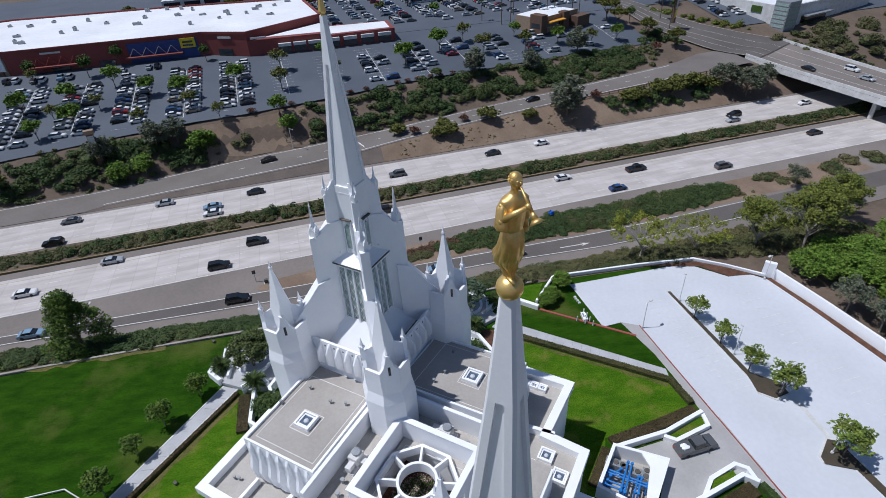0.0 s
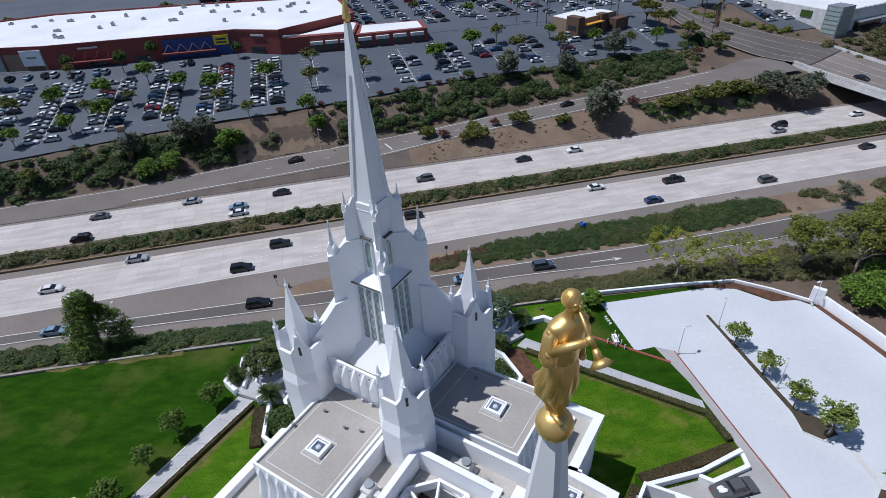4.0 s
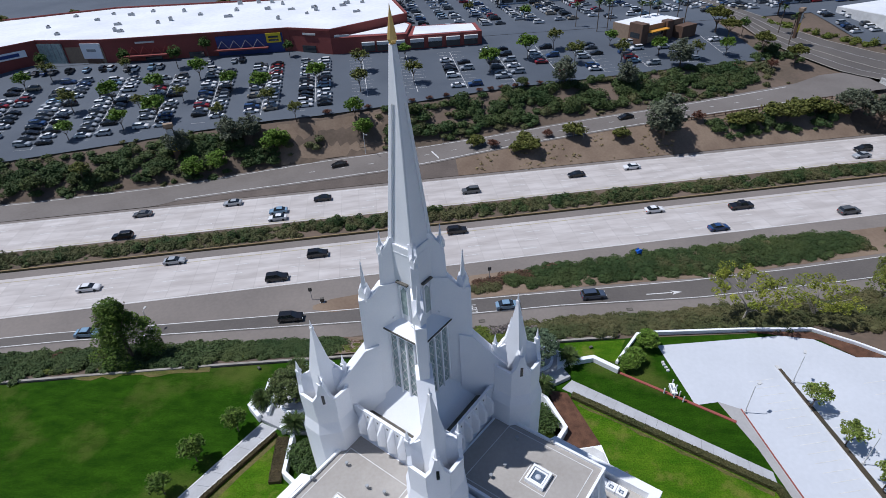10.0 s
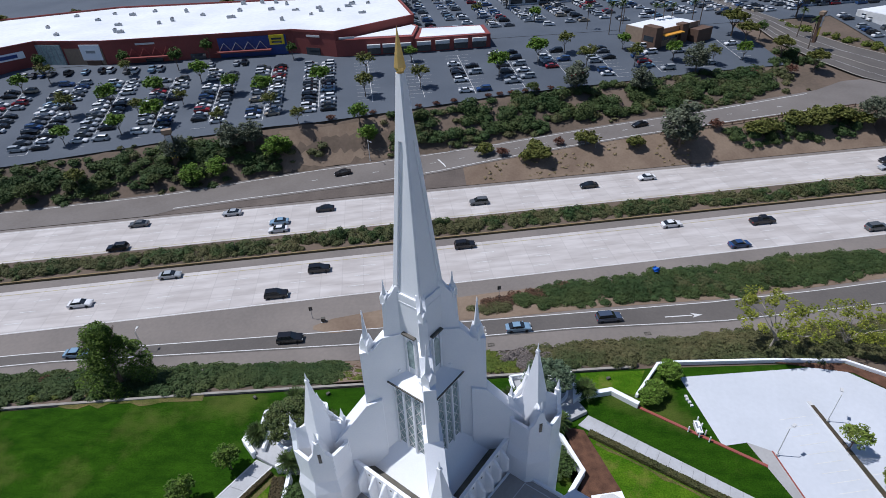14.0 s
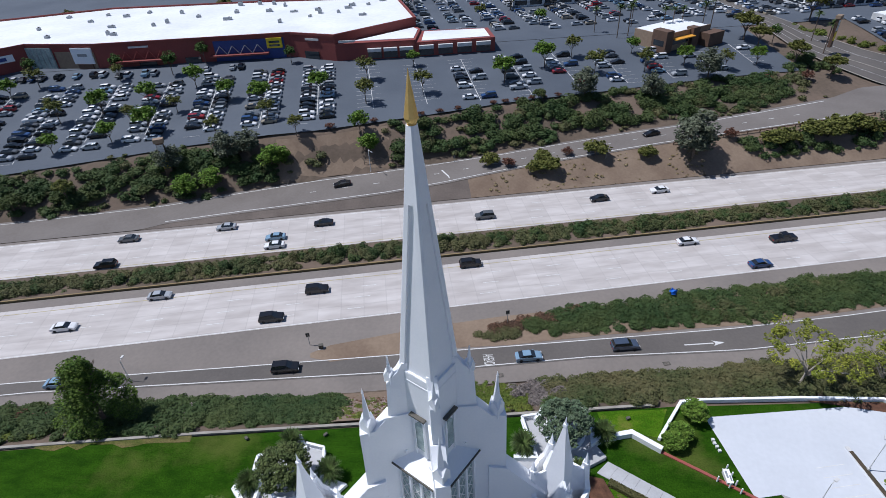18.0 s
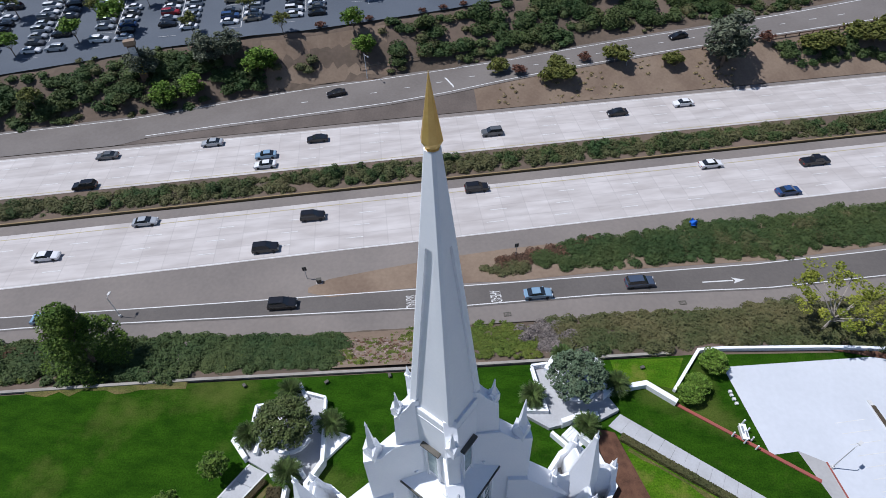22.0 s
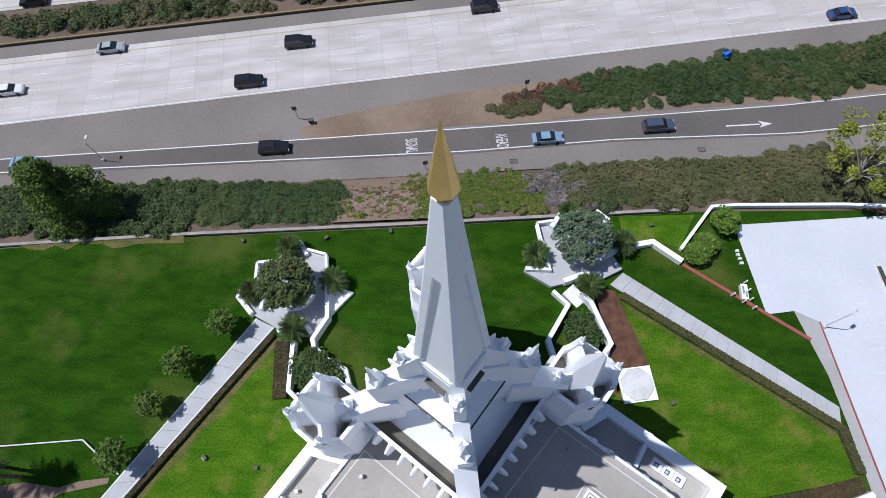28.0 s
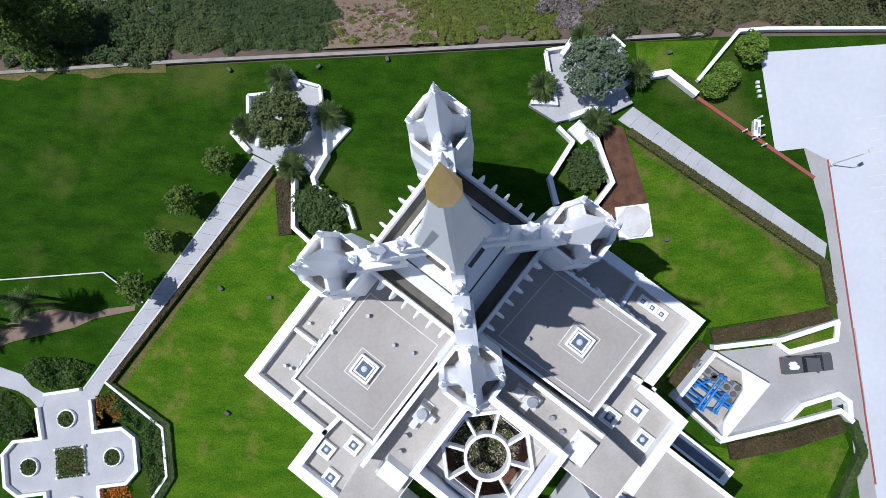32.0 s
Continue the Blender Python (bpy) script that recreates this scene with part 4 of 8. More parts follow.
WINGS = {"L": [(-18.0, -9.25), (-10.6, -16.6), (-1.6, -7.6), (-9.0, -0.3)], "R": [(18.6, -9.35), (11.3, -16.5), (1.8, -7.4), (9.4, -0.6)]}
ZR, ZT, ZM, ZC = 18.2, 10.75, 15.4, 15.5  # levels of the wing roofs, terraces, middle roofs and court roof
for key, q in WINGS.items():
    sg = -1 if key == "L" else 1
    under = Vector((-sg * 0.75, 0.75))  # the roof runs on under the tower's fins
    reach = [q[0], q[1], tuple(Vector(q[2]) + under), tuple(Vector(q[3]) + under)]
    tprism("wing_wall", reach, 0, ZR, white)
    p = inset(q, 0.25)
    tprism("wing_roof", [p[0], p[1], tuple(Vector(p[2]) + under), tuple(Vector(p[3]) + under)], ZR, ZR + 0.06, roof_grey)
    p = inset(q, 0.14)
    tring("roof_parapet", [p[3], p[0], p[1], p[2]], 0.28, ZR, ZR + 0.4, closed=False)
    line_box(inset(q, 1.0), ZR + 0.065)
    c = (sum(p[0] for p in q) / 4, sum(p[1] for p in q) / 4)
    c = (c[0] + sg * 0.75, c[1] - 0.7)
    line_box([(c[0] - 2.1, c[1]), (c[0], c[1] - 2.1), (c[0] + 2.1, c[1]), (c[0], c[1] + 2.1)], ZR + 0.065)
    skylight(c[0], c[1], ZR + 0.06, 2.0)
    for i, (dx, dy) in enumerate(((1.0, 5.2), (3.2, 2.0), (5.0, 1.0), (-2.8, 4.0))):
        vent(c[0] - sg * dx, c[1] + dy, ZR + 0.06)
    # fins along the two outer sides
    o, s, nn = Vector(q[0]), Vector(q[1]), Vector(q[3])
    for end in (s, nn):
        e = (end - o).normalized()
        nrm = Vector((e.y, -e.x))
        if nrm.dot(o - Vector(c)) < 0:
            nrm = -nrm
        L = (end - o).length
        for i in range(7):
            p = o + e * (0.9 + i * (L - 1.8) / 6)
            bm = bmesh.new()
            a = [[bm.verts.new((*(p + nrm * r + e * w), z)) for w in (-0.2, 0.2)] for r, z in ((0, ZR + 0.2), (0.35, ZR - 0.5), (0.45, ZR - 2.0), (0.95, ZR - 3.8), (0.7, ZR - 5.8), (0, ZT))]
            bm.faces.new([v[0] for v in a]), bm.faces.new([v[1] for v in a][::-1])
            for j in range(6):
                bm.faces.new((a[j][0], a[j][1], a[(j + 1) % 6][1], a[(j + 1) % 6][0]))
            tp("fin", bm, white, wings)

TERR = {"L": [(-12.2, -1.5), (-16.0, 0.0), (-24.9, -9.0), (-17.6, -16.6), (-21.0, -20.0), (-14.5, -26.4), (-9, -19.5), (-9, -4)],
        "R": [(13, -1.5), (16.3, -0.2), (25.8, -9.3), (18.7, -16.2), (22.2, -20.2), (15.2, -27.1), (10, -20), (10, -4)]}
for key, q in TERR.items():
    sg = -1 if key == "L" else 1
    tprism("terrace_block", q, 0, ZT, white)
    bm = bmesh.new()
    prism(bm, [tuple(Vector(p) * 0.985 + Vector((0.0, -0.12))) for p in q], ZT, ZT + 0.05)
    tp("terrace_roof", bm, terrace_grey, wings)
    tring("terrace_parapet", inset(q, 0.2)[:6], 1.15, ZT, ZT + 1.2, closed=False)
w = WINGS["L"]
tring("cross_wall", [(-19.2, -4.6), (-15.8, -7.9)], 0.4, ZT, ZT + 1.1, closed=False)
tring("cross_wall", [(-20.9, -13.1), (-17.9, -10.2)], 0.4, ZT, ZT + 1.1, closed=False)
tring("cross_wall", [(-17.3, -16.6), (-13.9, -13.9)], 0.5, ZT, ZT + 1.2, closed=False)
tring("cross_wall", [(20.3, -3.4), (17.4, -6.8)], 0.4, ZT, ZT + 1.1, closed=False)
tring("cross_wall", [(19.8, -16.3), (16.2, -13.4)], 0.5, ZT, ZT + 1.2, closed=False)
for x, y in ((-17.3, -18.5), (-14.2, -18.4), (-17.2, -21.6)):
    skylight(x, y, ZT + 0.05, 1.5)
for x, y in ((14.6, -18.7), (17.6, -18.4), (17.8, -21.6)):
    skylight(x, y, ZT + 0.05, 1.7)
for i in range(3):
    skylight(20.15 + i * 0.9, -6.5 - i * 0.85, ZT + 0.05, 0.95)
for x, y in ((-17.6, -4.2), (-20.3, -9.0), (-20.9, -8.6), (-16.5, -13.7)):
    vent(x, y, ZT + 0.05)

# roof strips between wings and court
for key, sg in (("L", -1), ("R", 1)):
    q = [(sg * 1.6, -8.0), (sg * 0.2, -13.0), (sg * 6.6, -20.6), (sg * 12.5, -26.5), (sg * 16.0, -23), (sg * 11.2, -17.4)]
    tprism("middle_roof_block", q, 0, ZM, white)
    tprism("middle_roof", [tuple(Vector(p) * 0.99) for p in q], ZM, ZM + 0.05, terrace_grey)
    tring("dividing_wall", [(sg * 2.9, -9.6), (sg * 12.0, -18.6)], 0.45, ZM, ZR + 0.3, closed=False)
    ac = thing("air_handler", TM @ Matrix.Translation((sg * 5.6 * K, -14.6 * K, (ZM + 0.05) * K)) @ pose(0, 0, 0, 0, 0, 45 * -sg) @ Matrix.Scale(1.4, 4), "grey metal air handling unit with ducts", "air unit", "roof air units")
    for nm, b in (("casing", (-0.55, 0.55, -0.45, 0.45, 0.2, 1.15)), ("duct", (-1.3, -0.5, -0.25, 0.25, 0.3, 0.8)), ("side_duct", (-0.25, 0.3, -1.1, -0.4, 0.15, 0.7)), ("skid", (-1.3, 0.9, -0.5, 0.5, 0, 0.15))):
        bm = bmesh.new()
        box(bm, *b)
        tp(nm, bm, white_dim, ac)
    bm = bmesh.new()
    cone(bm, 0.1, 0, 1.15, 1.4, 0.36, 0.4, 12)
    tp("fan_hood", bm, steel, ac)
    for x, y in ((8.4, -18.3), (9.4, -19.6), (7.6, -16.8)):
        vent(sg * x, y, ZM + 0.05, 0.3, 0.7)

CX, CY = 0.5, -19.85
cq = [(CX + 7.3, CY), (CX, CY + 7.3), (CX - 7.3, CY), (CX, CY - 7.3)]
tring("court_wall", cq, 0.55, 0, ZR + 0.4)
tring("court_coping", inset(cq, -0.05), 0.75, ZR + 0.4, ZR + 0.52)
# court roof: eight segments round the star opening
RO, RI = 4.75, 2.25
outer8 = [(CX + RO * math.cos(radians(22.5 + 45 * i)), CY + RO * math.sin(radians(22.5 + 45 * i))) for i in range(8)]
edge8 = []
for i in range(8):
    a = radians(22.5 + 45 * i)
    r = 6.7 / (abs(math.cos(a)) + abs(math.sin(a)))
    edge8.append((CX + r * math.cos(a), CY + r * math.sin(a)))
corner = [(CX + 6.7, CY), (CX, CY + 6.7), (CX - 6.7, CY), (CX, CY - 6.7)]
for i in range(8):
    j = (i + 1) % 8
    pts = [outer8[i], edge8[i]]
    if i % 2 == 1:
        pts.append(corner[((i + 1) // 2) % 4])
    pts += [edge8[j], outer8[j]]
    tprism("court_roof", pts, ZC - 0.4, ZC, terrace_grey)
tring("star_rim", outer8, 0.34, ZC - 0.5, ZC + 0.8)
ring16 = [(CX + RI * math.cos(2 * math.pi * i / 32), CY + RI * math.sin(2 * math.pi * i / 32)) for i in range(32)]
tring("court_ring", ring16, 0.32, ZC - 0.6, ZC + 1.0)
for i in range(8):
    a = radians(22.5 + 45 * i)
    bm = bmesh.new()
    bar(bm, (CX + (RI + 0.2) * math.cos(a), CY + (RI + 0.2) * math.sin(a)), (CX + (RO - 0.1) * math.cos(a), CY + (RO - 0.1) * math.sin(a)), 0.26, ZC - 0.5, ZC + 0.79)
    tp("spoke", bm, white, wings)
line_box([(CX + 5.6, CY), (CX, CY + 5.6), (CX - 5.6, CY), (CX, CY - 5.6)], ZC + 0.005)
tprism("court_floor", inset(cq, 0.4), ZC - 4.6, ZC - 4.4, mulch)
# plain blocks that close the plan on the far side of the court
for q in ([(-18.0, -34.6), (-10.6, -27.3), (-1.6, -36.3), (-9.0, -43.6)], [(18.6, -34.6), (11.3, -27.4), (2.6, -36.5), (10.0, -43.6)]):
    tprism("rear_wing", q, 0, ZR, white)
    tprism("wing_roof", inset(q, 0.25), ZR, ZR + 0.06, roof_grey)
    tring("roof_parapet", inset(q, 0.14), 0.28, ZR, ZR + 0.4)
# lower annex on the sunny side with a sunken light well
aq = [(14.2, -28.0), (20.2, -22.5), (29.0, -31.3), (23.0, -37.0)]
tprism("annex_wall", aq, 0, 7.2, white)
tprism("annex_roof", inset(aq, 0.5), 7.2, 7.25, terrace_grey)
tring("annex_parapet", inset(aq, 0.3), 0.6, 7.2, 8.0)
wq = [(20.7, -22.1), (22.1, -20.8), (31.2, -30.0), (29.8, -31.3)]
tprism("light_well", wq, 0, 0.4, sky_pane)
tring("well_wall", wq, 0.35, 0, 1.4)
for x, y, tn in ((10.0, -20.3, 45), (-9.4, -20.4, -45)):  # white hoods over the roof stairs
    hd = thing("roof_hood", TM @ Matrix.Translation((x * K, y * K, ZM * K)) @ pose(0, 0, 0, 0, 0, tn), "white stucco hood over a roof stair", "roof hood", "roof hoods")
    bm = bmesh.new()
    prism(bm, [(-1.5, -1.2), (1.5, -1.2), (1.5, 1.2), (-1.5, 1.2)], 0, 1.3, [(-1.3, -0.9), (1.5, -0.9), (1.5, 0.9), (-1.3, 0.9)])
    tp("hood", bm, white, hd)
    bm = bmesh.new()
    box(bm, -1.6, -1.48, -0.5, 0.5, 0, 0.95)
    tp("door", bm, steel, hd)

# ---- road markings ----
def mark(parent, s, n, length, width, material, name="lane_dash", heading=0.0, z=None):
    x, y = SN(s, n)
    key = (name, round(length, 2), round(width, 2), material.name)
    if key not in MARKS:
        bm = bmesh.new()
        box(bm, -length / 2, length / 2, -width / 2, width / 2, 0, 0.012)
        MARKS[key] = part(name, bm, material, parent)
        ob = MARKS[key]
    else:
        ob = share(MARKS[key], Matrix.Identity(4), parent)
    ob.matrix_basis = pose(x, y, (height(x, y) if z is None else z) + 0.045, 0, 0, math.degrees(FW - TURN) + heading)
    return ob


MARKS = {}
for ob, ns, off in ((road_near, (65.4, 69.1, 72.8), 0.0), (road_far, (94.3, 98.1, 101.9), 5.0)):
    for i, n in enumerate(ns):
        s = -53.7 + off - 14.63 * 8 + i * 1.5
        while s < 230:
            mark(ob, s, n, 3.3, 0.16, paint_white)
            s += 14.63
    for n, m in ((ns[0] - 3.1, paint_white), (ns[2] + 3.4, paint_yellow)) if off == 0 else ((ns[0] - 3.1, paint_yellow), (ns[2] + 3.6, paint_white)):
        drape("edge_line", [[SN(s, n - 0.1), SN(s, n + 0.1)] for s in range(-230, 301, 10)], m, 0.05, ob)
drape("edge_line", [[SN(s, lerp(s, RU_S, RU_N) - 0.1), SN(s, lerp(s, RU_S, RU_N) + 0.1)] for s in range(-230, 121, 4)], paint_white, 0.05, ramp_near)
drape("edge_line", [[SN(s, lerp(s, RL_S, RL_N) + 0.35), SN(s, lerp(s, RL_S, RL_N) + 0.55)] for s in range(-230, 121, 4)], paint_white, 0.05, ramp_near)
drape("edge_line", [[SN(s, lerp(s, RN_S, RN_N) + 1.0), SN(s, lerp(s, RN_S, RN_N) + 1.25)] for s in np.arange(-60, 150, 2.5)], paint_white, 0.06, ramp_far)
drape("edge_line", [[SN(s, lerp(s, RF_S, RF_N) - 1.2), SN(s, lerp(s, RF_S, RF_N) - 1.0)] for s in np.arange(-200, 150, 2.5)], paint_white, 0.06, ramp_far)
for i in range(18):
    s = -20 + i * 9
    mark(ramp_far, s, (lerp(s, RN_S, RN_N) + lerp(s, RF_S, RF_N)) / 2, 2.4, 0.16, paint_white, heading=6)
mark(ramp_far, 18.6, 117.0, 0.45, 7.6, paint_white, "stop_bar", heading=18)


def road_word(text, x, y, turn):
    cu = bpy.data.curves.new("word", "FONT")
    cu.body, cu.size, cu.align_x, cu.align_y = text, 1.0, "CENTER", "CENTER"
    ob = bpy.data.objects.new("word", cu)
    scene.collection.objects.link(ob)
    bpy.context.view_layer.update()
    me = bpy.data.meshes.new_from_object(ob.evaluated_get(bpy.context.evaluated_depsgraph_get()))
    bpy.data.objects.remove(ob)
    w = new("road_lettering", me)
    me.materials.clear()
    me.materials.append(paint_white)
    w.parent = ramp_near
    w.matrix_basis = pose(*site(x, y), height(*site(x, y)) + 0.05, 0, 0, turn) @ Matrix.Diagonal((0.78, 2.7, 1, 1))
    w["label"] = "white painted word " + text


road_word("SIGNAL", -8.2, 46.7, -84)
road_word("AHEAD", 7.4, 48.0, -84)
# arrow on the slip road
bm = bmesh.new()
prism(bm, [(-3.6, -0.12), (1.6, -0.12), (1.6, 0.12), (-3.6, 0.12)], 0, 0.012)
prism(bm, [(1.5, -0.65), (3.6, 0), (1.5, 0.65), (2.0, 0)], 0, 0.012)
arr = part("road_arrow", bm, paint_white, ramp_near)
arr.matrix_basis = pose(50.2 * K, 52.6 * K, -6.5 * K + 0.05, 0, 0, 3.6)
for x, y in ((9.2, 45.3), (41.2, 47.55)):
    d = thing("drain_grate", pose(x * K, y * K, -6.5 * K + 0.02, 0, 0, 6), "dark iron storm drain grate at the road's edge", "drain", "drain grates")
    bm = bmesh.new()
    wall_run(bm, [(-0.55, -0.35), (0.55, -0.35), (0.55, 0.35), (-0.55, 0.35)], 0.1, 0, 0.06, True)
    part("grate_frame", bm, gutter, d)
    for i in range(5):
        bm = bmesh.new()
        box(bm, -0.45 + i * 0.2, -0.37 + i * 0.2, -0.3, 0.3, 0, 0.05)
        part("grate_bar", bm, gutter, d)

# dirt patches beside the roads
gore = drape("ground", [[SN(s, a), SN(s, (a + b) / 2), SN(s, b)] for s, a, b in ((-19, 52.3, 53.5), (-15, 50.6, 55), (-5, 50.6, 56), (8, 50.3, 57), (20, 49.2, 57.4), (40, 48.7, 57.2), (70, 46.6, 56.4), (110, 47, 57), (160, 48, 57))], dirt, 0.04)
tagged(gore, "bare reddish dirt between the freeway and the slip road", "dirt", kind="structure")
isl2 = drape("ground", [[SN(s, 107.5), SN(s, (107.5 + lerp(s, RN_S, RN_N)) / 2), SN(s, lerp(s, RN_S, RN_N) - 0.1)] for s in np.arange(-66, 25, 2.5)], gravel, 0.035)
tagged(isl2, "dark gravel island between the freeway and the ramp", "gravel", kind="structure")
isl = drape("ground", [[SN(s, 107.5), SN(s, (107.5 + lerp(s, RN_S, RN_N)) / 2), SN(s, lerp(s, RN_S, RN_N) - 0.1)] for s in np.arange(24, 161, 2.5)], dirt, 0.03)
tagged(isl, "dry dirt bank between the freeway and the ramp", "dirt", kind="structure")
bare = drape("ground", [[SN(s, lerp(s, RF_S, RF_N) + 0.2), SN(s, lerp(s, LE_S, LE_N) - 1)] for s in range(-30, 4, 3)], dirt, 0.03)
tagged(bare, "bare reddish cut slope below the car park", "dirt", kind="structure")
med = drape("ground", [[SN(s, 81.4), SN(s, 90.3)] for s in range(-230, 301, 10)], hill, 0.02)
tagged(med, "dirt bed of the freeway median", "dirt", kind="structure")


def low_wall(name, pts, w, h, material, label, category="wall", z=0.0):
    bm = bmesh.new()
    wall_run(bm, pts, w, z - 0.1, z + h)
    ob = part(name, bm, material)
    return tagged(ob, label, category, kind="structure")


for i in range(22):
    s0 = -230 + i * 22
    bm = bmesh.new()
    wall_run(bm, [SN(s0, 81.1), SN(s0 + 21.9, 81.1)], 0.28, -6.5 * K - 0.1, -6.5 * K + 0.38)
    tagged(part("median_barrier", bm, kerb_tan), "tan concrete barrier along the median planting", "barrier", "median barriers")
low_wall("lawn_kerb", [SN(s, lerp(s, WALL_S, WALL_N)) for s in (-200, -61.5, -34.4, -3.9, 19.3, 38)], 0.42, 0.22, kerb_grey, "weathered concrete kerb wall along the lawn's edge")

# ---- temple grounds ----
lotf = flat("parking_lot", G((40.3, 30), (42.1, 16.4), (45.8, 16.9), (48.9, 15.3), (49.8, 6.7), (53.7, -26.6), (57.9, -60.4), (103.7, -60.3), (92.4, -22.7), (86, -2.4), (83.1, 13.6), (80.6, 23.2), (78.2, 25.6), (73.5, 25.7), (68.3, 30.7), (62.9, 31.6)), 0.06, lot_white)
tagged(lotf, "bright sunlit concrete parking lot", "parking lot", kind="structure")
walk1 = flat("pavement", G((45.8, 17), (48.9, 15.4), (49.8, 6.7), (53.7, -26.6), (56, -45.4), (53.6, -45.3), (51.5, -25.8), (49.6, -4.6), (49, 1.9), (48.2, 8.1)), 0.08, drive_grey)
tagged(walk1, "grey concrete pavement along the parking lot", "pavement", kind="structure")
drive = flat("driveway", G((33.6, -10.3), (42.5, -9.1), (49.1, -7.2), (51.8, -6.8), (52.9, -17), (50, -16.6), (43.1, -18.6), (34.2, -21.0), (39.2, -14)), 0.10, drive_grey)
tagged(drive, "grey concrete driveway beside the equipment yard", "driveway", kind="structure")
for a, b in (((49.9, 6.7), (53.8, -26.6)), ((31.6, 23.9), (47.1, 12.9)), ((48.9, 15.4), (49.9, 6.7))):
    bm = bmesh.new()
    bar(bm, G(a)[0], G(b)[0], 0.16 if a[0] > 40 else 0.42, 0.0, 0.16)
    tagged(part("red_kerb", bm, paint_red), "red painted kerb", "kerb", kind="structure")


def slab_path(a0, a1, b0, b1, n, label, edges):
    """Path of n paving slabs between the edge a0-a1 and the edge b0-b1."""
    p = thing("footpath", Matrix.Identity(4), label, "path", kind="structure")
    a0, a1, b0, b1 = [Vector(v) * K for v in (a0, a1, b0, b1)]
    for i in range(n):
        bm = bmesh.new()
        t0, t1 = (i + 0.007) / n, (i + 0.993) / n
        q = [a0.lerp(a1, t0), a0.lerp(a1, t1), b0.lerp(b1, t1), b0.lerp(b1, t0)]
        prism(bm, [tuple(v) for v in q], 0.0, 0.10 + 0.006 * (i % 3))
        part("paving_slab", bm, paving, p)
    for u, v in ((a0, a1), (b0, b1))[:edges]:
        bm = bmesh.new()
        bar(bm, u, v, 0.2, 0.0, 0.15)
        part("kerb", bm, white_dim, p)
    return p


slab_path((-50.4, -17), (-28.3, 15.2), (-47.4, -15.9), (-25.7, 14), 15, "grey paving slab path with thin white edges between the lawns", 2)
slab_path((23.3, 22.4), (48.5, 4.2), (21.3, 20.6), (48.1, 1.5), 19, "grey paving slab path beside a clipped hedge", 0)


def terrace(name, pts, floor, rim, label):
    t = thing(name, Matrix.Identity(4), label, "terrace")
    bm = bmesh.new()
    prism(bm, G(*pts), 0, floor)
    bmesh.ops.triangulate(bm, faces=[f for f in bm.faces if len(f.verts) > 4])
    part("floor", bm, paving, t)
    return t


def balusters(t, a, b, z0, n):
    """Balustrade from a to b (survey units): rail and square balusters."""
    a, b = Vector(a) * K, Vector(b) * K
    for nm, h0, h1, w in (("rail", 0.75, 0.9, 0.34), ("plinth", 0.0, 0.12, 0.34)):
        bm = bmesh.new()
        bar(bm, a, b, w, z0 + h0, z0 + h1)
        part(nm, bm, white, t)
    for i in range(n):
        p = a.lerp(b, (i + 0.5) / n)
        bm = bmesh.new()
        cone(bm, p.x, p.y, z0 + 0.12, z0 + 0.42, 0.08, 0.13, 6)
        cone(bm, p.x, p.y, z0 + 0.42, z0 + 0.75, 0.13, 0.07, 6)
        part("baluster", bm, white, t)


def solid_wall(t, pts, w, z0, z1, name="wall"):
    bm = bmesh.new()
    wall_run(bm, G(*pts), w, z0, z1)
    part(name, bm, white, t)


tl = terrace("garden_terrace", [(-28.9, 23.1), (-26.3, 23.4), (-25.5, 25), (-21.3, 25.2), (-19.1, 24.4), (-18.6, 20.3), (-17.8, 15.1), (-19.6, 12.6), (-23.5, 12.8), (-25.8, 14.1), (-28.5, 15.5), (-30.9, 17.8), (-30.5, 19.4), (-28.4, 20.4)], 0.7, 1.5, "white paved garden terrace with balustrades and a tree")
balusters(tl, (-28.9, 23.1), (-26.3, 23.4), 0.7, 9)
balusters(tl, (-28.9, 23.1), (-28.8, 20.6), 0.7, 9)
balusters(tl, (-22, 25.2), (-19.1, 24.4), 0.7, 9)
balusters(tl, (-19.1, 24.4), (-18.6, 20.5), 0.7, 12)
solid_wall(tl, [(-25.5, 25.2), (-23.1, 26), (-21.9, 24.2)], 0.5, 0, 1.4)
solid_wall(tl, [(-18.6, 20.5), (-18, 15.1), (-19.7, 12), (-19.3, 10.8)], 0.5, 0, 1.6)
solid_wall(tl, [(-30.5, 19.2), (-30.9, 18), (-28.7, 15.6)], 0.6, 0, 1.3)
solid_wall(tl, [(-27.3, 19.3), (-27.4, 16.1)], 0.4, 0, 1.5)
solid_wall(tl, [(-24.6, 13), (-21.4, 14.7), (-20.1, 13)], 0.5, 0, 1.6)
bm = bmesh.new()
prism(bm, G((-18.1, 15.3), (-18.4, 20.3), (-14.9, 19)), 0, 0.55)
part("ramp_bank", bm, white, tl)
bm = bmesh.new()
wall_run(bm, [(-23.2 * K + 2.6 * math.cos(a), 19.2 * K + 2.6 * math.sin(a)) for a in np.linspace(0, 6.0, 20)], 0.35, 0.7, 1.15)
part("tree_ring", bm, white, tl)
# planting wall and steps behind the turret
solid_wall(tl, [(-22.3, 11.8), (-22.1, 5.2), (-19.2, 2.7), (-16.2, 4.7)], 0.5, 0, 1.5)
solid_wall(tl, [(-19.2, 10.8), (-17.4, 9.3), (-15, 8.1), (-14, 5.2)], 0.5, 0, 1.2)

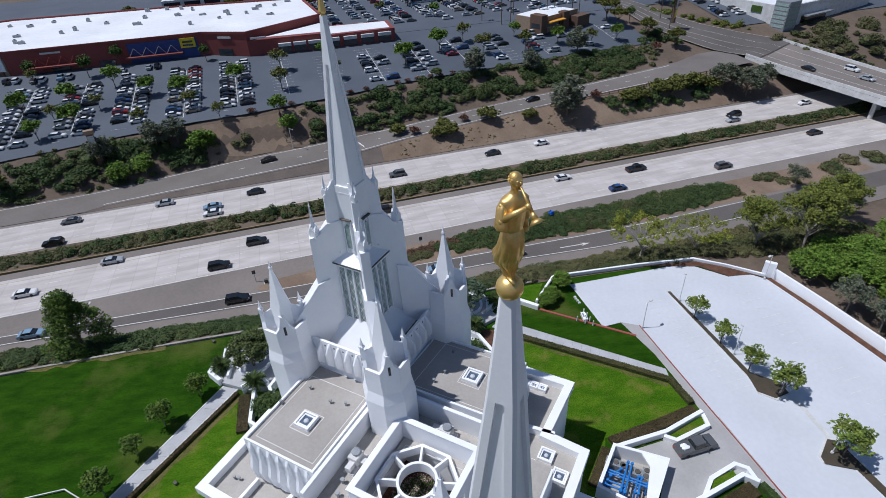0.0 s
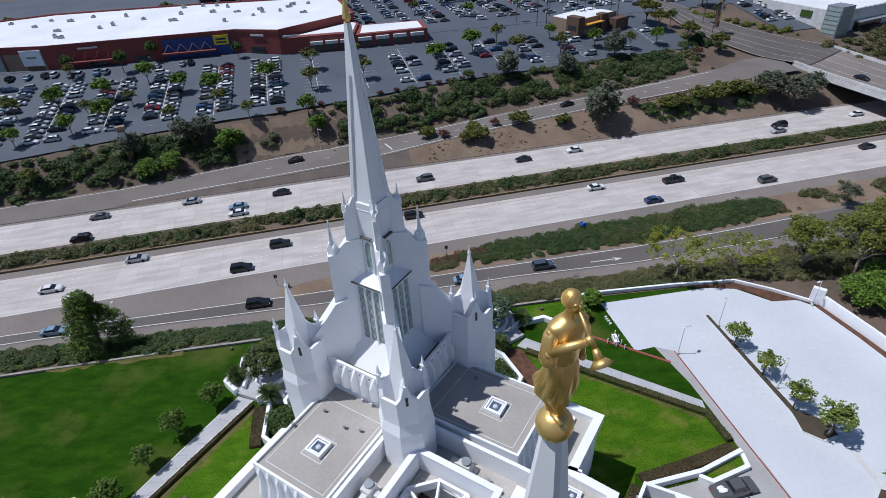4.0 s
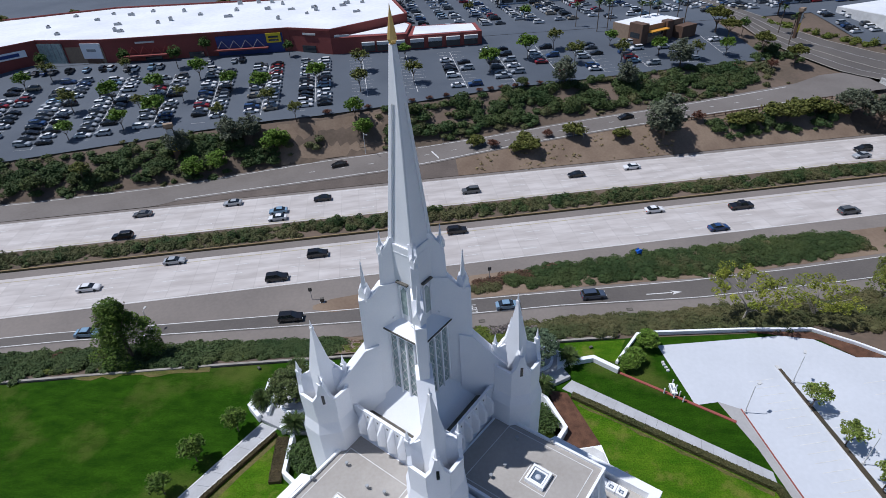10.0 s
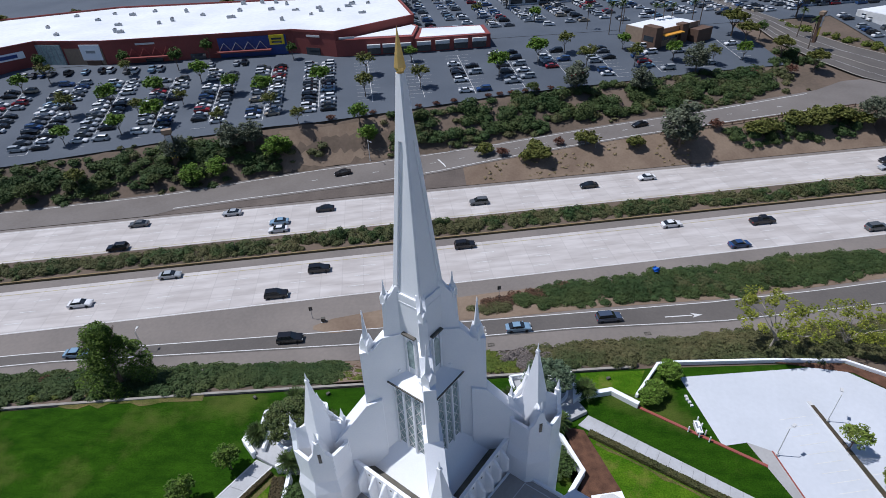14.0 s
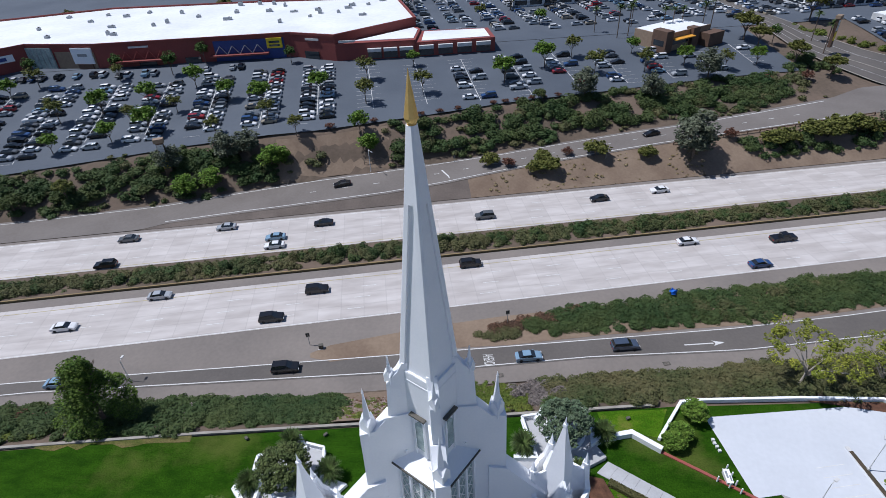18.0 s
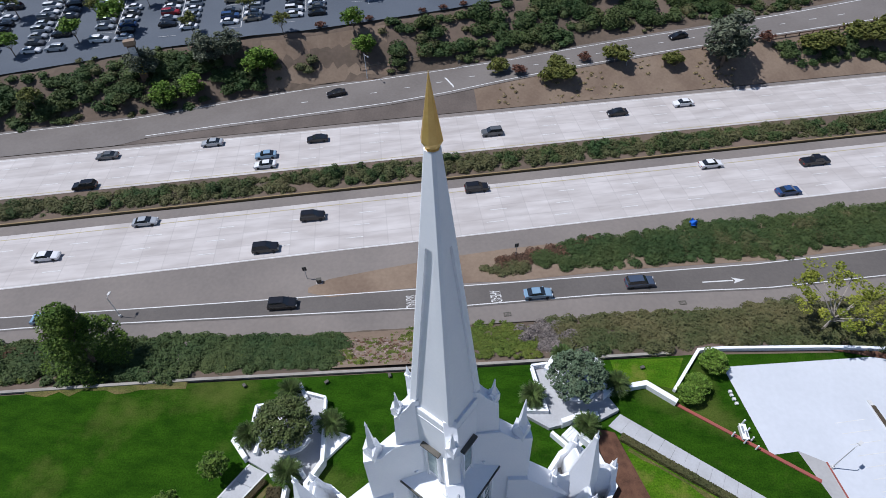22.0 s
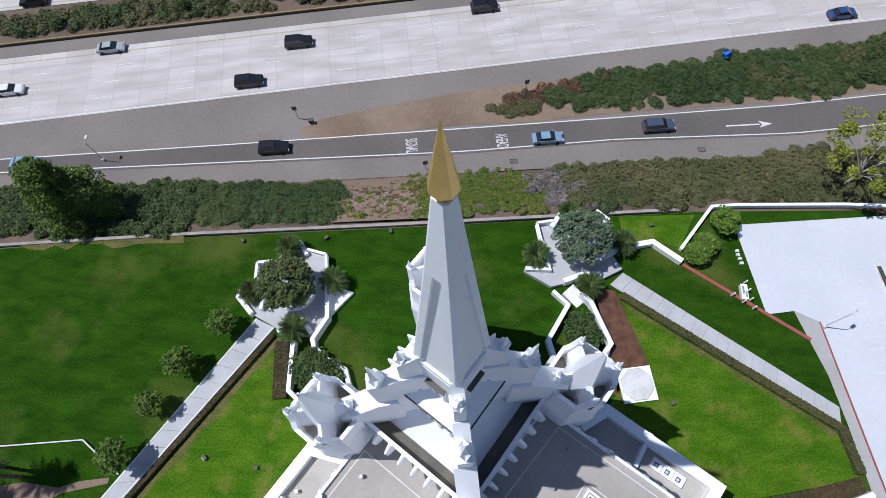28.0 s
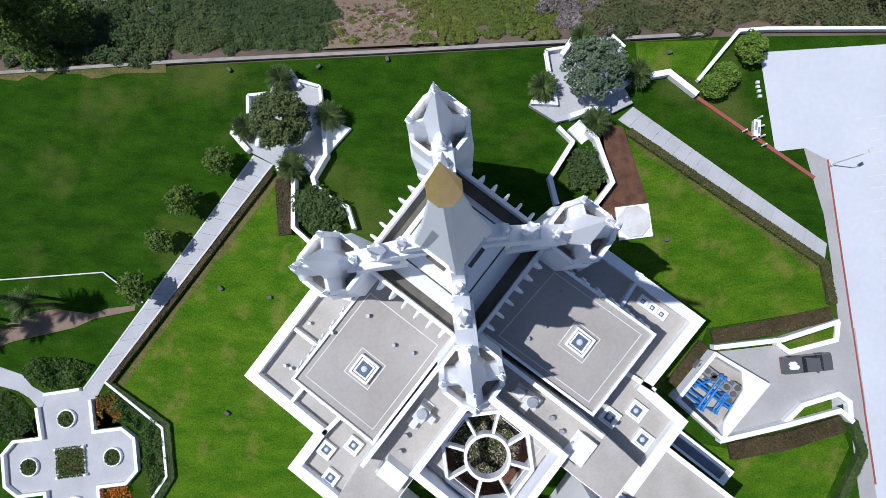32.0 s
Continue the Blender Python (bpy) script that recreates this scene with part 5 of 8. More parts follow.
tr = terrace("garden_terrace", [(11.3, 29.5), (13.7, 29.9), (14.9, 31.3), (21.1, 31.5), (22.4, 27.9), (21.8, 25.1), (23.1, 22.7), (20.4, 21.3), (16.2, 20.8), (12.9, 20), (9.2, 22.3), (9.8, 23.5), (11.9, 24.6)], 0.7, 1.5, "white paved garden terrace with steps down to the lawn")
balusters(tr, (11.3, 29.5), (13.7, 29.9), 0.7, 9)
balusters(tr, (11.3, 29.5), (11.8, 26.6), 0.7, 9)
balusters(tr, (20.1, 31.6), (21.8, 30), 0.7, 8)
solid_wall(tr, [(13.4, 28.9), (14.9, 30.9)], 0.6, 0, 1.5)
solid_wall(tr, [(11.9, 26.6), (12.7, 22.4), (9.4, 22.5)], 0.5, 0, 1.4)
solid_wall(tr, [(22, 27.8), (21.4, 24.7), (23.1, 26)], 0.5, 0, 1.5)
solid_wall(tr, [(14.6, 20.6), (17.1, 21.5), (19.8, 21.7)], 0.6, 0, 1.5)
bm = bmesh.new()
wall_run(bm, [(17.6 * K + 2.7 * math.cos(a), 27.0 * K + 2.7 * math.sin(a)) for a in np.linspace(3.4, 9.2, 18)], 0.35, 0.7, 1.2)
part("tree_ring", bm, white, tr)
for i in range(7):
    bm = bmesh.new()
    p = Vector((14.6, 18.9)) + Vector((0.28, -0.27)) * i
    bar(bm, p * K, (p + Vector((1.55, 1.35))) * K, 0.34, 0, 0.62 - 0.085 * i)
    part("step", bm, white, tr)
solid_wall(tr, [(15, 17.2), (12, 12.3), (12.9, 8.8)], 0.55, 0, 1.4)
solid_wall(tr, [(16.8, 18.8), (18.1, 17.6), (20.2, 11.8), (17.7, 8.4)], 0.55, 0, 1.4)
solid_wall(tr, [(13.1, 19.3), (15.2, 17.2)], 0.45, 0, 1.0)

bed = flat("planting_bed", G((18.9, 20.4), (22, 19.6), (25.3, 9.2), (21.1, 8.6), (20.6, 5.7), (22, 3.9), (18.4, 7.2), (20.4, 11.8)), 0.10, mulch, thick=0.1)
tagged(bed, "planting bed covered in brown bark mulch", "planting bed", kind="structure")
pad = thing("covered_pad", pose(23.3 * K, 6.7 * K, 0, 0, 0, 8), "low white octagonal cover on a square base", "cover")
bm = bmesh.new()
box(bm, -2.0, 2.0, -2.0, 2.0, 0.0, 0.35)
part("base", bm, white, pad)
bm = bmesh.new()
cone(bm, 0, 0, 0.35, 0.47, 2.0, 1.92, 8, 0.39)
part("cover", bm, white_dim, pad)
low_wall("garden_wall", G((23.6, 26.2), (25.2, 26.4), (27.9, 26.9), (31.6, 23.9)), 0.7, 0.9, white, "low white garden wall above the lawn")
low_wall("lot_wall", G((31.8, 25.9), (37.4, 32.8), (41.1, 33.1), (56.7, 33.2), (69.4, 32.7), (75, 29), (80.8, 24.2)), 0.4, 0.6, white, "white boundary wall round the parking lot")
low_wall("lot_wall", G((81.6, 24.3), (84.2, 13.7), (87.2, -0.7), (93.4, -24.6), (105.8, -60.2)), 0.5, 2.2, white, "tall white boundary wall beside the trees")
bm = bmesh.new()
box(bm, -1.0, 1.0, -0.4, 0.4, 0, 3.2)
gp = part("gate_pier", bm, white)
gp.matrix_basis = pose(81.2 * K, 24.3 * K, 0, 0, 0, -40)
tagged(gp, "white wall pier at the lot's corner", "pier")
curb_bed = flat("planting_bed", G((57.7, 32.9), (69.2, 32.3), (75, 28.6), (80.4, 24.1), (78.2, 25.4), (73.5, 25.8), (69.5, 30.2), (62.9, 31.7)), 0.12, mulch, thick=0.1)
tagged(curb_bed, "mulched bed behind a red kerb", "planting bed", kind="structure")
side_bed = flat("planting_bed", G((81.8, 23.5), (84, 13.7), (86.8, -0.7), (92.8, -24.7), (91.5, -24.7), (85.7, -2.2), (82.8, 13.7), (80.5, 23.5)), 0.12, mulch, thick=0.1)
tagged(side_bed, "mulched bed along the boundary wall", "planting bed", kind="structure")


def island(pts, label):
    t = thing("planter_island", Matrix.Identity(4), label, "planter", "parking lot planters")
    bm = bmesh.new()
    prism(bm, G(*pts), 0.05, 0.2)
    part("kerb", bm, white_dim, t)
    c = Vector((sum(p[0] for p in pts) / len(pts), sum(p[1] for p in pts) / len(pts)))
    bm = bmesh.new()
    prism(bm, G(*[tuple(c + (Vector(p) - c) * 0.96) for p in pts]), 0.2, 0.24)
    part("soil", bm, island_soil, t)
    return t


island([(58.6, 24.3), (59.2, 24.3), (61.9, 0.4), (65.4, -2.5), (65.4, -5), (62.6, -5.6), (60.5, -3.7), (61, -0.2)], "narrow parking lot island with trees and bark mulch")
island([(65, -13.2), (66.4, -13.8), (69.3, -40.4), (68.3, -40.4), (65.5, -18.7), (61.7, -17), (61.9, -15.8)], "parking lot island with a tree and a lamp post")
bm = bmesh.new()
bar(bm, G((65.5, -5.8))[0], G((65.7, -13.2))[0], 0.7, 0.06, 0.075)
tagged(part("drain_strip", bm, white_dim), "grey concrete drain strip across the parking lot", "drain strip", kind="structure")
for i in range(16):
    for x0, y0, dx, dy in ((57.0, 21.5, 0.25, -1.55), (75.5, 20.5, 0.35, -2.4)):
        bm = bmesh.new()
        a = Vector((x0 + dx * i, y0 + dy * i))
        bar(bm, a * K, (a + Vector((-4.4, -0.6))) * K, 0.10, 0.06, 0.072)
        st = part("bay_line", bm, paint_white, lotf)
for i in range(9):
    bm = bmesh.new()
    a = Vector((60.2 + 0.2 * i, 18.5 - 2.4 * i))
    bar(bm, a * K, (a + Vector((4.6, 0.7))) * K, 0.10, 0.06, 0.072)
    part("bay_line", bm, paint_white, lotf)


def lamp_post(x, y, turn, z=0.0, h=5.6):
    t = thing("street_lamp", pose(x * K, y * K, z, 0, 0, turn), "slim white lamp post with a flat head", "street lamp", "lamp posts")
    bm = bmesh.new()
    cone(bm, 0, 0, 0, 0.5, 0.2, 0.2, 8)
    part("foot", bm, white_dim, t)
    bm = bmesh.new()
    tube(bm, (0, 0, 0.5), (0, 0, h), 0.07, 0.05, 8)
    part("pole", bm, white_dim, t)
    bm = bmesh.new()
    tube(bm, (0, 0, h - 0.05), (0.7, 0, h + 0.1), 0.035, 0.03, 6)
    part("arm", bm, white_dim, t)
    bm = bmesh.new()
    box(bm, 0.55, 1.2, -0.18, 0.18, h + 0.02, h + 0.16)
    part("head", bm, white_dim, t)
    return t


for x, y, tn in ((49.2, 14.7, 30), (59.7, 20.5, 60), (61.7, 5.1, 60), (64, -4.3, 30), (64, -15.8, 20), (80, 23.4, 200)):
    lamp_post(x, y, tn)
for x, y, tn, h in ((-62.4, 45.6, 90, 5.0), ):
    lamp_post(x, y, tn, height(x * K, y * K), h)

# equipment yard and driveway walls
yard = thing("equipment_yard", Matrix.Identity(4), "open white walled yard full of blue pipes and chillers", "yard")
yq = [(32.7, -10.2), (39.1, -13.9), (33.4, -20.8), (28.0, -16.0)]
bm = bmesh.new()
wall_run(bm, G(*yq), 0.42, 0, 2.4, True)
part("wall", bm, white, yard)
bm = bmesh.new()
prism(bm, G((35.9, -12.2), (38.95, -13.9), (33.45, -20.55), (33.6, -18.7), (36.1, -14.6)), 2.1, 2.38)
part("roof_slab", bm, white, yard)
bm = bmesh.new()
prism(bm, G(*yq), 0.05, 0.1)
part("floor", bm, terrace_grey, yard)
YM = pose(32.6 * K, -14.8 * K, 0.1, 0, 0, -36)
for i in range(3):
    ch = thing("chiller", YM @ Matrix.Translation((-1.6 + i * 1.9, 1.4 - i * 0.2, 0)) @ pose(0, 0, 0, 0, 0, 90 if i == 2 else 0), "grey steel chiller unit in the yard", "chiller", "yard chillers")
    bm = bmesh.new()
    box(bm, -1.3, 1.3, -0.55, 0.55, 0.15, 1.5)
    bmesh.ops.bevel(bm, geom=bm.edges[:], offset=0.05, segments=1, affect="EDGES")
    part("casing", bm, steel, ch)
    for j in range(3):
        bm = bmesh.new()
        cone(bm, -0.85 + j * 0.85, 0, 1.5, 1.62, 0.36, 0.34, 12)
        part("fan", bm, gutter, ch)
    bm = bmesh.new()
    box(bm, -1.35, 1.35, -0.6, 0.6, 0, 0.15)
    part("skid", bm, white_dim, ch)
pw = thing("pipework", YM, "bright blue painted pipes and manifolds", "pipework")
random.seed(5)
runs = [((-2.4, -0.2, 1.7), (2.6, -0.2, 1.7)), ((-2.4, -0.6, 1.7), (2.6, -0.6, 1.7)), ((-0.2, -2.6, 1.8), (-0.2, 1.8, 1.8)), ((0.3, -2.6, 1.8), (0.3, 1.8, 1.8)), ((-2.0, -1.6, 1.5), (0.0, -1.6, 1.5)), ((-2.2, -2.2, 1.5), (0.2, -2.2, 1.5)),
        ((1.4, -1.9, 1.6), (1.4, 0.4, 1.6)), ((1.8, -1.9, 1.6), (1.8, 0.4, 1.6)), ((-1.8, -0.9, 1.6), (-0.8, 0.6, 1.6))]
for a, b in runs:
    bm = bmesh.new()
    tube(bm, a, b, 0.13, 0.13, 8)
    part("pipe", bm, blue_paint, pw)
    for e in (a, b):
        bm = bmesh.new()
        tube(bm, (e[0], e[1], 0), e, 0.13, 0.13, 8)
        part("riser", bm, blue_paint, pw)
        bm = bmesh.new()
        cone(bm, e[0], e[1], e[2] - 0.1, e[2] + 0.2, 0.2, 0.2, 8)
        part("valve", bm, blue_paint, pw)
for pts, h in (([(33.2, -9.6), (42.0, -8.4), (49.2, -5.9)], 1.1), ([(41.4, -8.9), (42.9, -10.0), (48.9, -8.3), (49.2, -5.9)], 0.8), ([(33.7, -21.4), (42.2, -19.2), (48.9, -17.2), (50.5, -18.6)], 1.2), ([(42.3, -18.9), (44.5, -16.7), (49.0, -15.2), (50.4, -16.2), (50.5, -18.6)], 0.8)):
    low_wall("drive_wall", G(*pts), 0.55, h, white, "white retaining wall along the driveway")
for q in ([(42.2, -9.0), (43.2, -9.7), (48.6, -8.1), (48.8, -6.6)], [(43.2, -18.7), (44.7, -17.0), (48.2, -16.0), (48.3, -17.4)]):
    ob = flat("planting_bed", G(*q), 0.6, grass_light, thick=0.5)
    tagged(ob, "raised strip of bright grass between white walls", "planting bed", kind="structure")

# guard posts, bench and boxes by the lot's corner
for x, y in ((39.9, 20.9), (40.1, 19.7), (40.2, 18.4), (40.4, 17.2), (37.9, 19.1), (39.2, 18.1)):
    gpo = thing("guard_post", pose(x * K, y * K, 0), "white painted steel guard post on the grass", "post", "guard posts")
    bm = bmesh.new()
    cone(bm, 0, 0, 0, 1.05, 0.1, 0.1, 12)
    part("shaft", bm, white, gpo)
    bm = bmesh.new()
    cone(bm, 0, 0, 1.05, 1.13, 0.1, 0.04, 12)
    part("cap", bm, white, gpo)
bx = thing("utility_cover", pose(39.45 * K, 19.45 * K, 0, 0, 0, -4), "long white utility cabinet with dark louvres", "cabinet")
for nm, m, b in (("body", white_dim, (-0.36, 0.36, -0.95, 0.95, 0, 0.6)), ("lid", white, (-0.4, 0.4, -1.0, 1.0, 0.6, 0.66)), ("louvre", steel, (0.1, 0.3, -0.7, 0.1, 0.66, 0.69)), ("louvre", steel, (-0.25, 0.0, -0.3, 0.7, 0.66, 0.69))):
    bm = bmesh.new()
    box(bm, *b)
    part(nm, bm, m, bx)
for x, y in ((39.9, 25.8), (39.9, 25.2), (40.05, 24.6), (40.15, 23.9)):
    mb = thing("meter_box", pose(x * K, y * K, 0), "small white meter box on the grass", "box", "meter boxes")
    bm = bmesh.new()
    box(bm, -0.19, 0.19, -0.17, 0.17, 0, 0.26)
    bmesh.ops.bevel(bm, geom=bm.edges[:], offset=0.02, segments=1, affect="EDGES")
    part("case", bm, white, mb)
    bm = bmesh.new()
    box(bm, -0.2, 0.2, -0.18, 0.18, 0.26, 0.3)
    part("lid", bm, white_dim, mb)

# lawn fence line, spotlights and meter boxes
fl = thing("low_fence", Matrix.Identity(4), "low pale fence rail on the lawn", "fence")
for a, b in (((-76.6, -3.7), (-48.4, -1.2)), ((-48.4, -1.2), (-42.7, -5.2))):
    bm = bmesh.new()
    bar(bm, G(a)[0], G(b)[0], 0.14, 0.25, 0.4)
    part("rail", bm, white_dim, fl)
    for i in range(8):
        p = Vector(G(a)[0]).lerp(Vector(G(b)[0]), (i + 0.5) / 8)
        bm = bmesh.new()
        cone(bm, p.x, p.y, 0, 0.25, 0.07, 0.07, 6)
        part("post", bm, white_dim, fl)
for x, y in ((-25.4, -4.2), (-30.5, -19.7), (27.6, 4.4), (-19.7, 27.7), (-10.2, 28.8), (28.2, 29.9), (-32.2, 27.2), (-32.1, -3.1)):
    sp = thing("ground_light", pose(x * K, y * K, 0, 0, 0, x * 7), "small dark floodlight box on the lawn", "floodlight", "lawn floodlights")
    bm = bmesh.new()
    box(bm, -0.3, 0.3, -0.2, 0.2, 0.1, 0.45)
    bmesh.ops.bevel(bm, geom=bm.edges[:], offset=0.04, segments=1, affect="EDGES")
    part("housing", bm, gutter, sp)
    bm = bmesh.new()
    box(bm, -0.25, 0.25, -0.02, 0.02, 0.15, 0.4)
    ob = part("lens", bm, dark_glass, sp)
    ob.matrix_basis = Matrix.Translation((0, 0.2, 0))
    bm = bmesh.new()
    cone(bm, 0, 0, 0, 0.1, 0.1, 0.1, 8)
    part("stake", bm, steel, sp)

# ---- garden cross with round planters (temple axes) ----
garden = thing("garden_court", TM, "cross-shaped paved garden court with low white walls", "court")
gc = (-54.7, -18.9)
arm = []
for k in range(4):
    arm += rot(k, [(3.6, -3.6), (7.4, -3.6), (9.0, -2.1), (9.0, 2.1), (7.4, 3.6)])
arm = [(gc[0] + x, gc[1] + y) for x, y in arm]
bm = bmesh.new()
prism(bm, arm, 0, 0.14)
bmesh.ops.triangulate(bm, faces=[f for f in bm.faces if len(f.verts) > 4])
tp("floor", bm, paving, garden)
# the walls run round the arms and stay open towards the path
for pts in ([(-51.2, -11.0), arm[5], arm[4], arm[3], arm[2], arm[1], arm[0], arm[19], arm[18]], [(-58.6, -11.2), arm[10], arm[11], arm[12], arm[13], arm[14], arm[15], arm[16], arm[17]]):
    bm = bmesh.new()
    wall_run(bm, pts, 0.42, 0, 0.75)
    tp("wall", bm, white, garden)
bm = bmesh.new()
wall_run(bm, [(-57.6, -9.6), (-52.6, -9.5)], 0.4, 0, 0.6)
tp("seat_wall", bm, white, garden)
for pts in ([(-58.4, -11.9), (-57.4, -9.7), (-52.5, -9.5), (-49.2, -8.8), (-51.3, -11.9)], [(-63.7, -7.8), (-61.4, -8.7), (-59.9, -9.8), (-58.4, -11.7), (-57.4, -9.7), (-59.4, -8.3), (-60.6, -6.6), (-63.6, -5.2)], [(-63.7, -7.8), (-63.6, -5.2), (-76, -2.0), (-76, -5.4)]):
    bm = bmesh.new()
    prism(bm, pts, 0, 0.118)
    bmesh.ops.triangulate(bm, faces=[f for f in bm.faces if len(f.verts) > 4])
    tp("approach", bm, paving, garden)
for pts in ([(-49.0, -8.9), (-41.8, -15.9), (-41.8, -22.2), (-44.2, -25.1)],):
    bm = bmesh.new()
    wall_run(bm, pts, 0.32, 0, 0.7)
    tp("outer_wall", bm, white, garden)


def ring_planter(x, y, r):
    t = thing("round_planter", TM @ Matrix.Translation((x * K, y * K, 0.12)), "round white planter ring with low green plants", "planter", "garden planters")
    bm = bmesh.new()
    wall_run(bm, [(r * math.cos(2 * math.pi * i / 20), r * math.sin(2 * math.pi * i / 20)) for i in range(20)], 0.16, 0, 0.36, True)
    part("rim", bm, white, t)
    bm = bmesh.new()
    cone(bm, 0, 0, 0, 0.3, r, r, 20)
    part("soil", bm, mulch, t)
    return t


PLANTERS = [(gc[0] - 0.1, gc[1] + 5.75), (gc[0] - 5.7, gc[1]), (gc[0] + 5.75, gc[1]), (gc[0] + 0.1, gc[1] - 5.75)]
for x, y in PLANTERS:
    ring_planter(x, y, 1.05)
sqp = thing("square_planter", TM @ Matrix.Translation((gc[0] * K, gc[1] * K, 0.12)), "square clipped planting bed with corner posts", "planter")
bm = bmesh.new()
wall_run(bm, [(-1.65, -1.6), (1.65, -1.6), (1.65, 1.6), (-1.65, 1.6)], 0.12, 0, 0.22, True)
part("rim", bm, white, sqp)
bm = bmesh.new()
box(bm, -1.6, 1.6, -1.55, 1.55, 0, 0.2)
part("soil", bm, mulch, sqp)
for x in (-1.72, 1.72):
    for y in (-1.68, 1.68):
        bm = bmesh.new()
        box(bm, x - 0.14, x + 0.14, y - 0.14, y + 0.14, 0, 0.5)
        part("post", bm, white, sqp)
pond = flat("planting_bed", G((-76.7, -11.8), (-62.6, -8.9), (-58.0, -6.9), (-54.9, -6.3), (-50.1, -6.9), (-47.6, -6.1), (-43.9, -5.6), (-43.9, -6.3), (-49.4, -7.5), (-52.2, -8.8), (-56.2, -9.8), (-60.6, -10.8), (-62.4, -11.5), (-76.7, -15)), 0.04, dirt)
tagged(pond, "bare brown soil under the palms", "planting bed", kind="structure")

# ---- shopping centre ----
ZL = 10.75 * K
mall = thing("shopping_centre", Matrix.Identity(4), "long red shopping centre with a white flat roof", "building")
MF = [(-174, 161), (-157.7, 179.5), (-147, 178.5), (-129.7, 177.4), (-59.4, 187.8), (-41.9, 182.5), (-13, 208)]
MB = [(-24, 252), (-84, 252), (-157, 245), (-215, 216)]
bm = bmesh.new()
prism(bm, G(*(MF + MB)), ZL - 2, ZL + 8.2)
bmesh.ops.triangulate(bm, faces=[f for f in bm.faces if len(f.verts) > 4])
part("wall", bm, brick_red, mall)
c = Vector((-100, 212))
bm = bmesh.new()
prism(bm, G(*[tuple(c + (Vector(p) - c) * 0.992) for p in MF + MB]), ZL + 8.21, ZL + 8.3)
bmesh.ops.triangulate(bm, faces=[f for f in bm.faces if len(f.verts) > 4])
part("roof", bm, roof_white, mall)
for a, b in zip(MF + MB, MF[1:] + MB + MF[:1]):
    bm = bmesh.new()
    bar(bm, G(a)[0], G(b)[0], 0.5, ZL + 8.2, ZL + 9.0)
    part("parapet", bm, brick_red, mall)
low = [(-41.9, 182.6), (-12.3, 186.3), (-11, 203), (-13.2, 207.6)]
bm = bmesh.new()
prism(bm, G(*low), ZL - 2, ZL + 5.6)
part("front_block", bm, brick_red, mall)
bm = bmesh.new()
prism(bm, G((-36, 186), (-13, 188.5), (-12, 202), (-14, 205)), ZL + 5.6, ZL + 5.75)
part("front_roof", bm, roof_white, mall)
shopb = [(-12.2, 186.5), (18, 191.9), (16, 207), (-11, 204)]
bm = bmesh.new()
prism(bm, G(*shopb), ZL - 2, ZL + 4.6)
part("side_block", bm, brick_red, mall)
bm = bmesh.new()
prism(bm, G((-10, 188.5), (16, 193), (14.5, 205), (-9.5, 202.5)), ZL + 4.6, ZL + 4.75)
part("side_roof", bm, roof_white, mall)


def facade_box(a, b, t0, t1, z0, z1, out, m, name, label=""):
    """A piece on the wall between plan points a and b, from t0 to t1 along it."""
    a, b = Vector(site(*a)), Vector(site(*b))
    d = (b - a).normalized()
    n = Vector((d.y, -d.x))
    p, q = a.lerp(b, t0) + n * out * 0.5, a.lerp(b, t1) + n * out * 0.5
    bm = bmesh.new()
    bar(bm, p, q, out, ZL + z0, ZL + z1)
    return part(name, bm, m, mall, label)


F0, F1 = (-129.7, 177.4), (-59.4, 187.8)
facade_box(F0, F1, 0.60, 0.965, 0.2, 7.3, 0.3, sign_blue, "blue_panel", "dark blue shopfront panel")
facade_box(F0, F1, 0.875, 0.955, 3.9, 7.4, 0.7, sign_yellow, "sign", "square yellow shop sign")
for i in range(2):
    facade_box(F0, F1, 0.888, 0.942, 5.7 - 1.2 * i, 6.4 - 1.2 * i, 0.8, dark_glass, "sign_bar")
for t0, t1 in ((0.12, 0.36), (0.60, 0.86)):
    n = 4
    for i in range(n):  # zigzag truss
        a, b = Vector(site(*F0)), Vector(site(*F1))
        w = (t1 - t0) / n
        d = (b - a).normalized()
        o = Vector((d.y, -d.x)) * 0.9
        for u0, u1, z0, z1 in ((t0 + i * w, t0 + (i + 0.5) * w, 2.6, 5.6), (t0 + (i + 0.5) * w, t0 + (i + 1) * w, 5.6, 2.6)):
            bm = bmesh.new()
            p, q = a.lerp(b, u0) + o, a.lerp(b, u1) + o
            tube(bm, (p.x, p.y, ZL + z0), (q.x, q.y, ZL + z1), 0.13, 0.13, 6)
            part("truss_bar", bm, brick_red if t0 < 0.5 else steel, mall)
    facade_box(F0, F1, t0 - 0.02, t1 + 0.02, 2.2, 2.7, 2.6, brick_red, "canopy")
for t0, t1 in ((0.20, 0.29), (0.44, 0.52), (0.68, 0.78)):
    facade_box(F0, F1, t0, t1, 0.0, 2.3, 0.25, dark_glass, "shopfront", "dark glazed shop entrance")
facade_box(F0, F1, 0.17, 0.27, 6.7, 7.3, 0.35, white_dim, "sign_lettering")
facade_box((-147, 178.5), F0, 0.05, 0.95, 0.0, 6.2, 0.3, tan, "tan_front")
facade_box((-147, 178.5), F0, 0.45, 0.92, 2.0, 7.6, 0.6, white, "white_panel", "white shopfront panel")
facade_box((-147, 178.5), F0, 0.58, 0.80, 4.6, 5.6, 0.7, steel, "sign_lettering")
facade_box((-147, 178.5), F0, 0.52, 0.86, 0.0, 2.0, 0.8, brown, "entrance")
